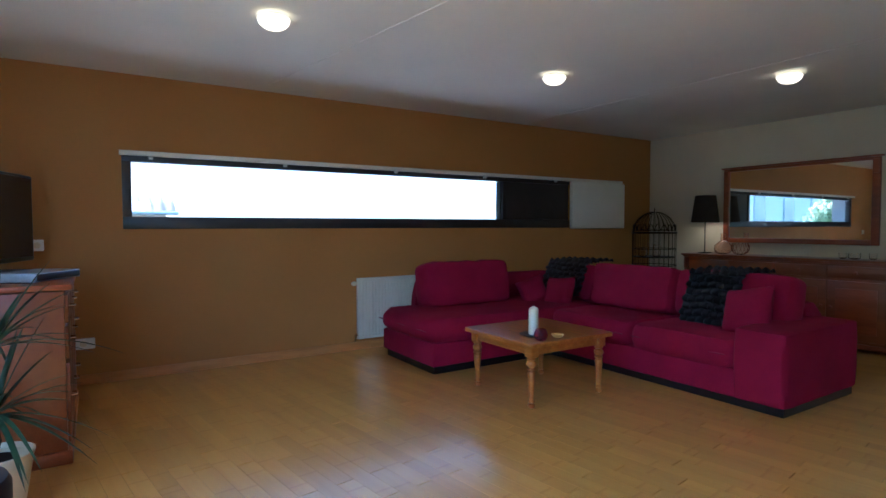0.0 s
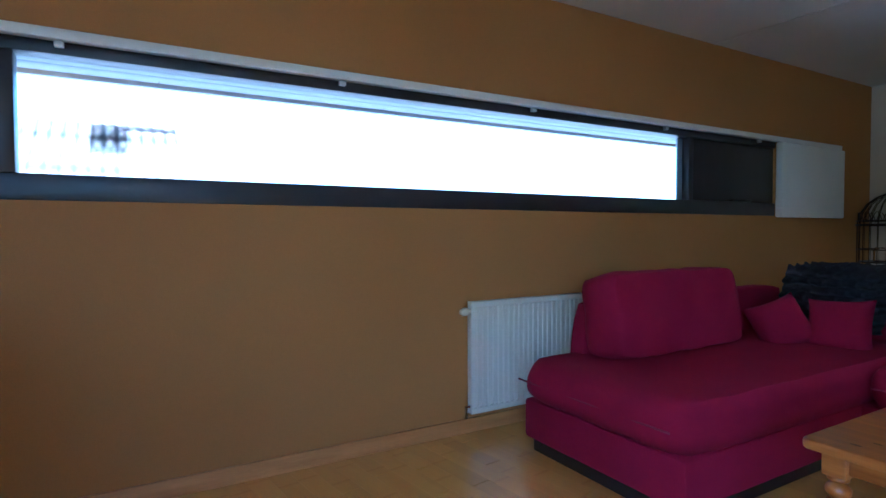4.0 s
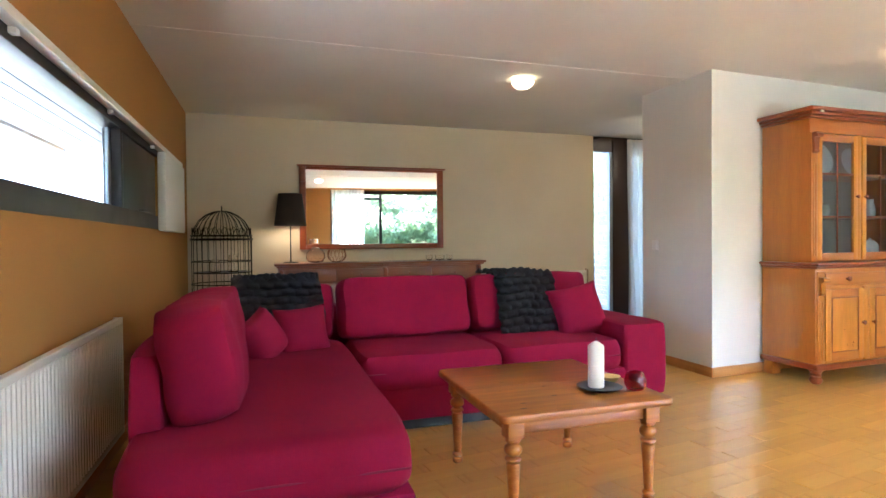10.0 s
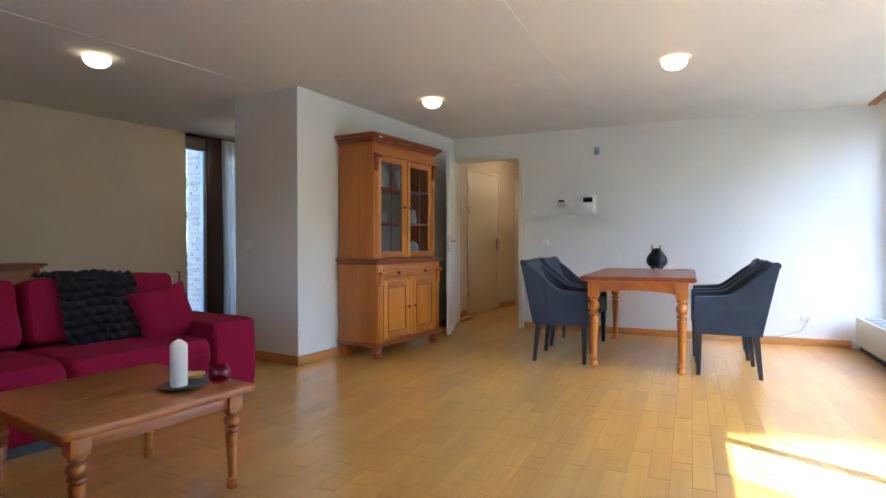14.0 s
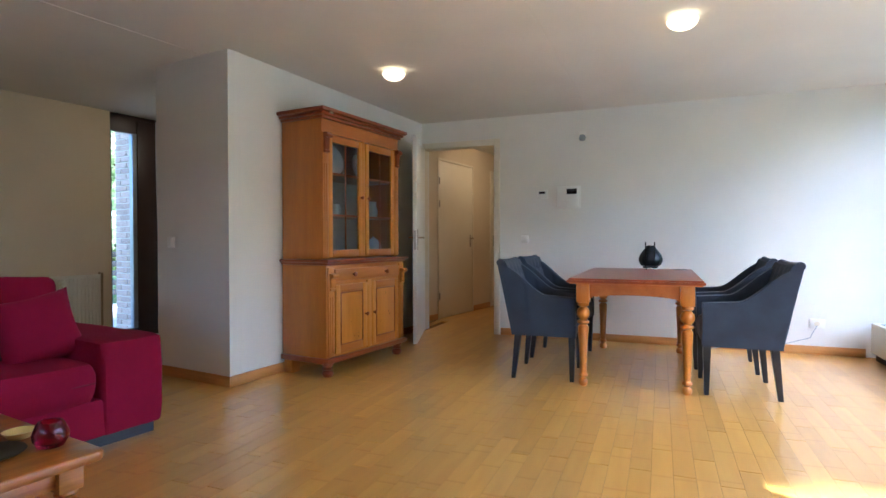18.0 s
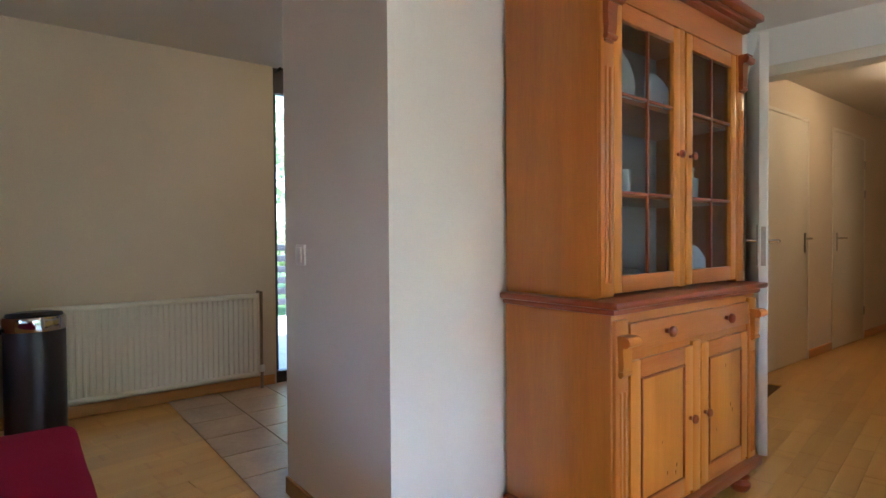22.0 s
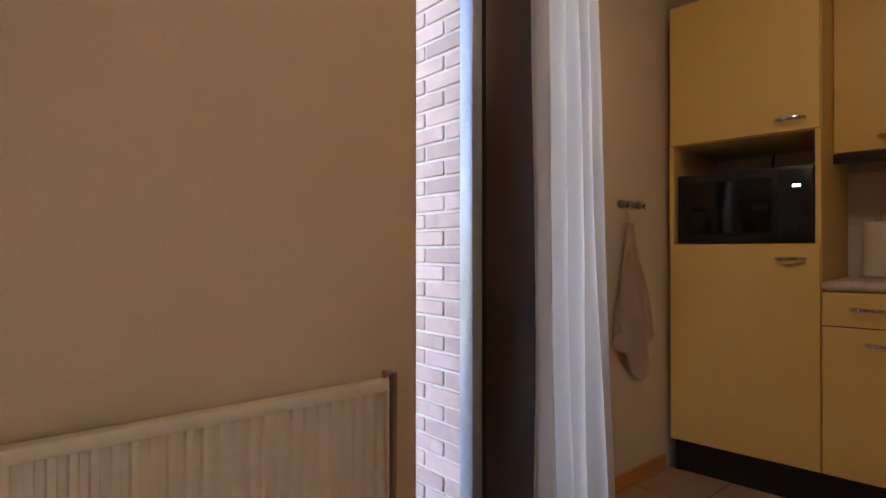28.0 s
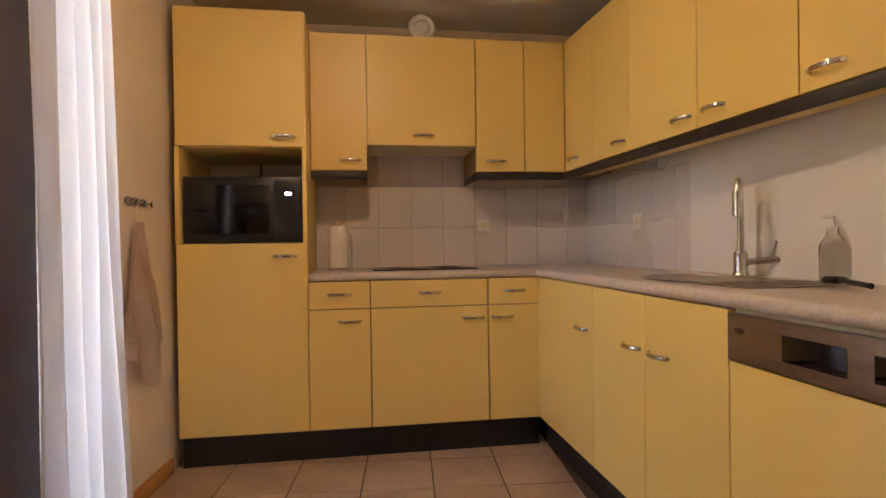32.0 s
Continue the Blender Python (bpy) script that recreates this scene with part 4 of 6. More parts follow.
mir = thing("wall_mirror", "wide mirror in a reddish pine frame", "mirror")
MX0, MX1, MZ0, MZ1 = 1.075, 2.645, 0.985, 1.855
part("mirror_glass", box(MX0 + 0.05, MX1 - 0.05, -0.026, -0.018, MZ0 + 0.04, MZ1 - 0.02), M_MIRROR, mir)
part("backing", box(MX0 + 0.01, MX1 - 0.01, -0.017, -0.004, MZ0 + 0.01, MZ1 - 0.01), M_BROWN, mir)
for a, b, c, d in ((MX0, MX0 + 0.068, MZ0, MZ1), (MX1 - 0.068, MX1, MZ0, MZ1)):
    part("frame", box(a, b, -0.045, -0.006, c, d, 0.008), M_PINE_D, mir)
part("frame", box(MX0 + 0.068, MX1 - 0.068, -0.043, -0.006, MZ0, MZ0 + 0.055, 0.008), M_PINE_D, mir)
part("frame", box(MX0 + 0.068, MX1 - 0.068, -0.043, -0.006, MZ1 - 0.03, MZ1, 0.004), M_PINE_D, mir)
part("cornice", box(MX0 - 0.022, MX1 + 0.022, -0.06, -0.006, MZ1, MZ1 + 0.018, 0.006), M_PINE_D, mir)
part("corbel", box(MX0 + 0.006, MX0 + 0.06, -0.056, -0.040, MZ1 - 0.16, MZ1 - 0.02, 0.01), M_PINE_D, mir)
part("corbel", box(MX1 - 0.06, MX1 - 0.006, -0.056, -0.040, MZ1 - 0.16, MZ1 - 0.02, 0.01), M_PINE_D, mir)

ST = 0.856
lamp = thing("table_lamp", "lit table lamp with a dark brown shade", "lamp", at=Matrix.Translation((0.975, -0.25, ST)))
part("base", lathe([(0.075, 0), (0.078, 0.004), (0.07, 0.010), (0.012, 0.014)], 28), M_IRON, lamp)
part("stem", tube([(0, 0, 0.012), (0, 0, 0.56)], 0.006), M_IRON, lamp)
part("shade", lathe([(0.158, 0.37), (0.115, 0.69), (0.113, 0.69), (0.156, 0.37), (0.158, 0.37)], 40), M_SHADE, lamp, "dark brown tapered shade")
part("bulb", lathe([(0.0, 0.42), (0.02, 0.43), (0.028, 0.46), (0.02, 0.5), (0.013, 0.53)], 16), M_BULB, lamp, "lit bulb")
ld = bpy.data.lights.new("table_bulb", "POINT")
ld.energy, ld.color, ld.shadow_soft_size = 0.22, (1.0, 0.7, 0.4), 0.03
new("table_lamp_light", ld).location = (0.975, -0.25, ST + 0.395)

vase = thing("glass_vase", "round pinkish glass vase with a narrow neck", "vase", at=Matrix.Translation((1.215, -0.27, ST)))
part("bottle", lathe([(0.04, 0), (0.075, 0.012), (0.098, 0.05), (0.09, 0.10), (0.05, 0.14), (0.027, 0.155), (0.026, 0.235), (0.03, 0.24),
                      (0.024, 0.24), (0.023, 0.158), (0.046, 0.137), (0.084, 0.098), (0.092, 0.05), (0.07, 0.016), (0.0, 0.012)], 36), M_AMBER, vase)
bowl = thing("glass_bowl", "clear glass bowl in brown woven wire on the sideboard", "bowl", at=Matrix.Translation((1.425, -0.28, ST)))
part("bowl", lathe([(0.035, 0), (0.06, 0.01), (0.092, 0.055), (0.088, 0.095), (0.075, 0.125), (0.071, 0.125), (0.083, 0.094), (0.086, 0.056), (0.055, 0.016), (0.0, 0.012)], 36), M_CLEAR, bowl)
for k in range(14):
    a = 2 * math.pi * k / 14
    part("wire", tube([(0.04 * math.cos(a), 0.04 * math.sin(a), 0.002), (0.08 * math.cos(a + 0.12), 0.08 * math.sin(a + 0.12), 0.028), (0.096 * math.cos(a + 0.25), 0.096 * math.sin(a + 0.25), 0.06), (0.091 * math.cos(a + 0.4), 0.091 * math.sin(a + 0.4), 0.098), (0.08 * math.cos(a + 0.5), 0.08 * math.sin(a + 0.5), 0.13)], 0.0028, 5), M_PINE_D, bowl, "brown woven wire")
for k, (x, y, r) in enumerate(((2.42, -0.23, 0.034), (2.53, -0.26, 0.05), (2.66, -0.2, 0.03))):
    g = thing("glass_tealight", "small clear glass tealight holder on the sideboard", "candle holder", "glass tealights", at=Matrix.Translation((x, y, ST)))
    part("cup", lathe([(r * 0.6, 0), (r, 0.01), (r, 0.06), (r * 0.9, 0.06), (r * 0.88, 0.012), (0, 0.010)], 24), M_CLEAR, g)

# bird cage on a stand
cage = thing("bird_cage", "black iron dome bird cage holding glass jars", "bird cage", at=Matrix.Translation((0.345, -0.36, 0)))
R, Z0, Z1, ZT = 0.265, 0.46, 1.10, 1.365
for k in range(4):
    a = math.pi / 4 + k * math.pi / 2
    part("leg", tube([(R * 0.9 * math.cos(a), R * 0.9 * math.sin(a), 0.0), (R * 0.8 * math.cos(a), R * 0.8 * math.sin(a), Z0)], 0.011), M_IRON, cage)
part("base", lathe([(R + 0.01, Z0 - 0.03), (R + 0.02, Z0 - 0.02), (R + 0.015, Z0 + 0.01), (0.0, Z0 + 0.01)], 40), M_IRON, cage)
for k in range(26):
    a = 2 * math.pi * k / 26
    pts = [(R * math.cos(a), R * math.sin(a), Z0), (R * math.cos(a), R * math.sin(a), Z1)]
    for s in (0.35, 0.7, 1.0, 1.25, 1.45):
        pts.append((R * math.cos(s) * math.cos(a), R * math.cos(s) * math.sin(a), Z1 + (ZT - Z1) * math.sin(s)))
    part("bar", tube(pts, 0.0035, 5), M_IRON, cage)
for z, t in ((Z0 + 0.22, 0.005), (Z0 + 0.43, 0.005), (Z1 - 0.005, 0.011), (Z1 + 0.03, 0.006)):
    part("hoop", tube([((R + 0.004) * math.cos(a), (R + 0.004) * math.sin(a), z) for a in [2 * math.pi * i / 40 for i in range(41)]], t, 6), M_IRON, cage)
for k in range(20):
    a0, a1 = 2 * math.pi * k / 20, 2 * math.pi * (k + 1) / 20
    part("scroll", tube([(R * 0.98 * math.cos(a0 + (a1 - a0) * t), R * 0.98 * math.sin(a0 + (a1 - a0) * t), Z1 + 0.02 + 0.085 * math.sin(math.pi * t)) for t in (0, 0.2, 0.4, 0.6, 0.8, 1)], 0.0035, 5), M_IRON, cage)
part("finial", tube([(0, 0, ZT), (0, 0, ZT + 0.045)], 0.006), M_IRON, cage)
part("shelf", lathe([(0.0, 0.78), (R - 0.01, 0.78), (R - 0.01, 0.79), (0.0, 0.79)], 30), M_IRON, cage)
for x, y, z, h in ((0.1, -0.08, 0.79, 0.16), (-0.05, -0.15, 0.79, 0.12), (0.0, -0.1, Z0 + 0.011, 0.2)):
    jar = thing("glass_jar", "clear glass jar inside the bird cage", "jar", "jars in the cage", at=Matrix.Translation((0.345 + x, -0.36 + y, z)))
    part("glass", lathe([(0.04, 0), (0.05, 0.01), (0.05, h * 0.75), (0.035, h), (0.031, h), (0.046, h * 0.74), (0.046, 0.012), (0, 0.01)], 20), M_CLEAR, jar)

# pedal bin beside the sideboard
pb = thing("waste_bin", "tall dark grey bin with a chrome lid", "waste bin", at=Matrix.Translation((3.165, -0.31, 0)))
part("body", lathe([(0.135, 0), (0.14, 0.01), (0.14, 0.60), (0.138, 0.605)], 40), material("bin_enamel", srgb("2b262c"), srgb("38323a"), 4, 0.3, 0.2), pb)
part("lid_ring", lathe([(0.141, 0.60), (0.143, 0.605), (0.143, 0.66), (0.138, 0.675), (0.12, 0.678)], 40), M_CHROME, pb, "polished chrome rim")
lid = lathe([(0.132, 0.672), (0.125, 0.69), (0.06, 0.70), (0, 0.702)], 36)
lid.transform(Matrix.Translation((0, 0, 0.672)) @ Matrix.Rotation(radians(-6), 4, "X") @ Matrix.Translation((0, 0, -0.672)))
part("lid", lid, M_BLACK, pb)
part("grip", box(-0.175, -0.138, -0.03, 0.03, 0.585, 0.615, 0.008), M_BLACK, pb)
# switch plates and sockets


def switch(name, label, m, w=0.081, sockets=0):
    s = thing(name, label, "switch" if name == "light_switch" else "socket", at=m)
    part("plate", box(-w / 2, w / 2, -0.012, 0.0, -0.0405, 0.0405, 0.004), M_PLASTIC, s)
    if sockets:
        part("socket_well", lathe([(0.021, 0), (0.022, 0.002), (0.018, 0.0025), (0.0, 0.0025)], 20, m=Matrix.Translation((0, -0.012, 0)) @ FACE), M_IVORY, s)
    else:
        part("rocker", box(-0.027, 0.027, -0.019, -0.011, -0.03, 0.03, 0.003), M_PLASTIC, s)


switch("light_switch", "square white rocker light switch on the partition", pose(3.98, -1.945, 1.012, 0, 0, -90))
dining = lambda ly, z: OBL @ pose(0, ly, z, 0, 0, -90)
switch("light_switch", "square white light switch near the hallway door", dining(3.30, 1.035))
switch("wall_socket", "white double wall socket beside the dining table", dining(0.66, 0.275), 0.12, 1)
switch("wall_socket", "small white socket low on the dining wall", dining(3.34, 0.40), 0.06, 1)
switch("wall_socket", "ivory wall socket on the ochre wall", pose(0, -6.56, 0.31, 0, 0, 90), 0.15, 1)
switch("wall_socket", "ivory wall socket behind the television", pose(0, -6.82, 1.05, 0, 0, 90), 0.081, 1)

# television corner
tv = thing("tv_cabinet", "reddish pine cabinet with knobs under the television", "cabinet")
CX0, CX1, CY0, CY1, CZ = 0.45, 1.60, -7.06, -6.61, 0.90
part("body", box(CX0, CX1, CY0, CY1, 0.06, 0.865, 0.005), M_BROWNPINE, tv)
part("top", box(CX0 - 0.03, CX1 + 0.03, CY0 - 0.02, CY1 + 0.035, 0.87, CZ, 0.008), M_PINE_D, tv)
part("plinth", box(CX0 - 0.015, CX1 + 0.015, CY0, CY1 + 0.02, 0.0, 0.07, 0.008), M_PINE_D, tv)
for k in range(3):
    x = CX0 + 0.05 + k * 0.36
    for z0, z1 in ((0.70, 0.84), (0.52, 0.68), (0.10, 0.50)):
        d = part("drawer", box(x, x + 0.34, CY1 - 0.005, CY1 + 0.015, z0, z1, 0.004), M_BROWNPINE, tv)
        part("handle", tube([(x + 0.13, CY1 + 0.014, (z0 + z1) / 2), (x + 0.14, CY1 + 0.04, (z0 + z1) / 2), (x + 0.20, CY1 + 0.04, (z0 + z1) / 2), (x + 0.21, CY1 + 0.014, (z0 + z1) / 2)], 0.005, 6), M_CHROME, d, "small chrome handle")
tele = thing("television", "black flat television on its foot", "television", at=pose(0.72, -6.98, CZ, 0, 0, -18))
part("foot", box(-0.22, 0.22, -0.10, 0.10, 0.0, 0.015, 0.006), M_BLACK, tele)
part("neck", box(-0.04, 0.04, -0.03, 0.01, 0.012, 0.10, 0.005), M_BLACK, tele)
part("case", box(-0.47, 0.47, -0.04, 0.02, 0.06, 0.62, 0.012), M_BLACK, tele)
part("screen", box(-0.445, 0.445, 0.02, 0.023, 0.09, 0.60), M_SCREEN, tele)
dec = thing("set_top_box", "silver set-top box on the cabinet", "receiver", at=pose(1.30, -6.74, CZ, 0, 0, -30))
part("case", box(-0.18, 0.18, -0.12, 0.12, 0.006, 0.05, 0.006), M_SILVER, dec)
part("front", box(-0.17, 0.17, 0.12, 0.123, 0.012, 0.045, 0.001), M_BLACK, dec)
for x in (-0.15, 0.15):
    part("foot", box(x - 0.012, x + 0.012, -0.08, 0.08, 0, 0.006), M_BLACK, dec)

plant = thing("potted_plant", "spiky green dracaena in a cream pot", "plant", at=Matrix.Translation((1.975, -6.85, 0)))
part("pot", lathe([(0.08, 0), (0.10, 0.006), (0.135, 0.22), (0.14, 0.235), (0.132, 0.238), (0.126, 0.215), (0.0, 0.205)], 36), M_POT, plant)
part("soil", lathe([(0.125, 0.206), (0.06, 0.214), (0.0, 0.216)], 24), M_SOIL, plant)
rnd = random.Random(4)
for hz in (0.40, 0.68):
    part("stem", tube([(0.02 * hz, 0.0, 0.21), (0.01, 0.015, hz * 0.6 + 0.05), (0.0, 0.02 - 0.05 * hz, hz)], 0.012, 8), M_BARK, plant)
    for k in range(40):
        a, el, ln = rnd.uniform(0, 2 * math.pi), rnd.uniform(-0.05, 1.25), rnd.uniform(0.30, 0.50)
        b = bmesh.new()
        prev = None
        for s in range(8):
            t = s / 7
            out = ln * t * math.cos(el) * (1 + 0.15 * t)
            up = ln * t * math.sin(el) - 0.42 * ln * t * t * (1.4 - el)
            wd = 0.013 * (1 - t) ** 0.6 * min(1, 0.4 + t * 4) + 0.0006
            c = Vector((out * math.cos(a), out * math.sin(a), hz + up))
            side = Vector((-math.sin(a), math.cos(a), 0)) * wd
            ring = [b.verts.new(c - side), b.verts.new(c + Vector((0, 0, -wd * 0.35))), b.verts.new(c + side)]
            if prev:
                b.faces.new((prev[0], prev[1], ring[1], ring[0]))
                b.faces.new((prev[1], prev[2], ring[2], ring[1]))
            prev = ring
        part("leaf", b, M_LEAF, plant)

spk = thing("floor_speaker", "black round floor speaker near the garden window", "speaker", at=Matrix.Translation((2.82, -6.87, 0)))
part("cabinet", lathe([(0.155, 0), (0.165, 0.01), (0.165, 0.42), (0.155, 0.44), (0.14, 0.445), (0.0, 0.445)], 40), M_BLACK, spk)
part("foot_ring", lathe([(0.167, 0.0), (0.172, 0.004), (0.172, 0.02), (0.166, 0.024)], 40), M_IRON, spk)
block = thing("wooden_block", "small dark brown wooden box on the speaker", "box", at=pose(2.80, -6.90, 0.445, 0, 0, 12))
part("box", box(-0.05, 0.05, -0.04, 0.04, 0.0, 0.05, 0.004), M_BROWN, block)
part("lid", box(-0.053, 0.053, -0.043, 0.043, 0.0505, 0.062, 0.003), M_PINE_D, block)


# ---------- china cupboard ----------
before_cupboard = set(scene.objects)
cup = thing("china_cupboard", "tall pine china cupboard with glazed upper doors", "cupboard")
UX0, UX1, UY0, UY1 = 4.50, 5.545, -2.99, -2.55      # lower body
VX0, VX1, VY0 = 4.505, 5.54, -2.94                  # upper body
LZ0, LZ1, UT = 0.135, 0.845, 1.93
part("body", box(UX0, UX1, UY0, UY1, LZ0, LZ1, 0.004), M_PINE_V, cup)
part("base_moulding", box(UX0 - 0.022, UX1 + 0.022, UY0 - 0.03, UY1, LZ0 - 0.03, LZ0 + 0.012, 0.010), M_PINE_D, cup)
part("ledge", box(UX0 - 0.035, UX1 + 0.035, UY0 - 0.045, UY1, LZ1 + 0.012, LZ1 + 0.036, 0.010), M_PINE_D, cup)
part("ledge_moulding", box(UX0 - 0.016, UX1 + 0.016, UY0 - 0.022, UY1, LZ1 - 0.008, LZ1 + 0.014, 0.008), M_PINE_D, cup)
for x in (UX0 + 0.05, UX1 - 0.05):
    part("foot", lathe([(0.030, 0), (0.036, 0.006), (0.044, 0.022), (0.044, 0.034), (0.034, 0.046), (0.030, 0.052), (0.040, 0.058), (0.041, 0.066), (0.033, 0.072), (0.036, 0.08), (0.046, 0.092), (0.046, 0.108)], 22, m=Matrix.Translation((x, UY0 + 0.035, 0))), M_PINE_D, cup)
    part("foot", box(x - 0.045, x + 0.045, UY1 - 0.09, UY1 - 0.01, 0, LZ0 - 0.03, 0.004), M_PINE_V, cup)
# lower front: one wide drawer over two panelled doors
F = UY0
dr = part("drawer", box(UX0 + 0.085, UX1 - 0.085, F - 0.014, F + 0.01, 0.715, 0.805, 0.005), M_PINE_H, cup)
for x in (UX0 + 0.30, UX1 - 0.30):
    knob(0.019, dr, Matrix.Translation((x, F - 0.014, 0.76)) @ FACE)
rnd = random.Random(9)


def panel_door(name, x0, x1, z0, z1, y, rail_w, parent):
    """A framed door: two stiles, two rails, a raised panel, butt joints."""
    d = part(name, box(x0, x1, y + 0.004, y + 0.014, z0, z1), M_PINE_V, parent)
    for a, b in ((x0, x0 + rail_w), (x1 - rail_w, x1)):
        part("stile", box(a, b, y - 0.012, y + 0.004, z0, z1, 0.003), M_PINE_P, d)
    for a, b in ((z0, z0 + rail_w), (z1 - rail_w, z1)):
        part("rail", box(x0 + rail_w, x1 - rail_w, y - 0.012, y + 0.004, a, b, 0.003), M_PINE_H, d)
    return d


MID = (UX0 + UX1) / 2


def scroll_bracket(h, m):
    """A carved bracket: a tapering block with a large roll on top and a small one below."""
    own = bmesh.new()
    n = 14
    rings = []
    for i in range(n + 1):
        t = i / n
        d = 0.008 + 0.030 * t ** 1.6 + 0.006 * math.sin(t * math.pi * 2)
        w = 0.020 + 0.008 * t
        rings.append([own.verts.new(p) for p in ((-w, 0, t * h), (w, 0, t * h), (w, -d, t * h), (-w, -d, t * h))])
    for a, b in zip(rings, rings[1:]):
        for k in range(4):
            own.faces.new((a[k], a[(k + 1) % 4], b[(k + 1) % 4], b[k]))
    own.faces.new(rings[0][::-1])
    own.faces.new(rings[-1])
    tube([(-0.033, -0.030, h * 0.86), (0.033, -0.030, h * 0.86)], 0.016, 12, bm=own)
    tube([(-0.026, -0.010, h * 0.10), (0.026, -0.010, h * 0.10)], 0.010, 10, bm=own)
    own.transform(m)
    return own


for x0, x1, kx in ((UX0 + 0.09, MID - 0.032, MID - 0.055), (MID + 0.032, UX1 - 0.09, MID + 0.055)):
    d = panel_door("door", x0, x1, 0.165, 0.685, F, 0.058, cup)
    part("panel", box(x0 + 0.062, x1 - 0.062, F - 0.010, F + 0.003, 0.227, 0.623, 0.010), M_PINE_P, d)
    for a, b, c, e in ((x0 + 0.058, x0 + 0.068, 0.223, 0.627), (x1 - 0.068, x1 - 0.058, 0.223, 0.627), (x0 + 0.068, x1 - 0.068, 0.223, 0.232), (x0 + 0.068, x1 - 0.068, 0.618, 0.627)):
        part("bead", box(a, b, F - 0.016, F - 0.009, c, e, 0.003), M_PINE_D, d)
    for k in range(4):
        kx2, kz = rnd.uniform(x0 + 0.09, x1 - 0.09), rnd.uniform(0.26, 0.60)
        part("wood_knot", lathe([(0.003 + 0.003 * rnd.random(), 0), (0.0, 0.0004)], 10, m=Matrix.Translation((kx2, F - 0.0103, kz)) @ FACE @ Matrix.Diagonal((0.7, 1.9, 1, 1))), M_KNOT, d)
    knob(0.016, d, Matrix.Translation((kx, F - 0.012, 0.43)) @ FACE)
part("centre_post", box(MID - 0.030, MID + 0.030, F - 0.010, F + 0.004, 0.15, 0.70, 0.003), M_PINE_P, cup)
for x in (UX0 + 0.008, UX1 - 0.078):
    part("pilaster", box(x, x + 0.07, F - 0.012, F + 0.004, 0.15, 0.82, 0.004), M_PINE_V, cup)
    for k in range(2):
        part("flute", tube([(x + 0.024 + k * 0.022, F - 0.013, 0.18), (x + 0.024 + k * 0.022, F - 0.013, 0.60)], 0.0055, 8), M_PINE_V, cup)
    sc = scroll_bracket(0.13, Matrix.Translation((x + 0.035, F - 0.012, 0.645)))
    part("scroll", sc, M_PINE_V, cup, "carved scroll bracket")
# upper carcass, open inside
part("side", box(VX0, VX0 + 0.022, VY0, UY1, 0.881, UT, 0.003), M_PINE_V, cup)
part("side", box(VX1 - 0.022, VX1, VY0, UY1, 0.881, UT, 0.003), M_PINE_V, cup)
part("back", box(VX0 + 0.022, VX1 - 0.022, UY1 - 0.014, UY1 - 0.002, 0.881, UT), material("cupboard_back", srgb("b4aca4"), srgb("c0b8b0"), 3, 0.6), cup)
part("roof", box(VX0 + 0.022, VX1 - 0.022, VY0 + 0.02, UY1 - 0.014, UT - 0.02, UT), M_PINE_V, cup)
for z in (0.883, 1.21, 1.53):
    part("shelf", box(VX0 + 0.023, VX1 - 0.023, VY0 + 0.05, UY1 - 0.015, z, z + 0.016), M_PINE_H, cup)
part("frieze", box(VX0, VX1, VY0 - 0.004, VY0 + 0.02, 1.83, UT, 0.003), M_PINE_H, cup)
for k, (g, z0, z1) in enumerate(((0.018, UT, UT + 0.022), (0.036, UT + 0.022, UT + 0.045), (0.060, UT + 0.045, UT + 0.075))):
    part("cornice", box(VX0 - g, VX1 + g, VY0 - g - 0.01, UY1, z0 + 0.0005, z1, 0.008), M_PINE_D, cup)
for x in (VX0 + 0.002, VX1 - 0.072):
    part("pilaster", box(x, x + 0.07, VY0 - 0.012, VY0 + 0.02, 0.885, 1.83, 0.004), M_PINE_V, cup)
    for k in range(2):
        part("flute", tube([(x + 0.024 + k * 0.022, VY0 - 0.013, 0.93), (x + 0.024 + k * 0.022, VY0 - 0.013, 1.60)], 0.0055, 8), M_PINE_V, cup)
    sc = scroll_bracket(0.15, Matrix.Translation((x + 0.035, VY0 - 0.012, 1.675)))
    part("scroll", sc, M_PINE_D, cup, "carved scroll bracket")
part("centre_post", box(MID - 0.022, MID + 0.022, VY0 - 0.004, VY0 + 0.016, 0.89, 1.83, 0.003), M_PINE_P, cup)
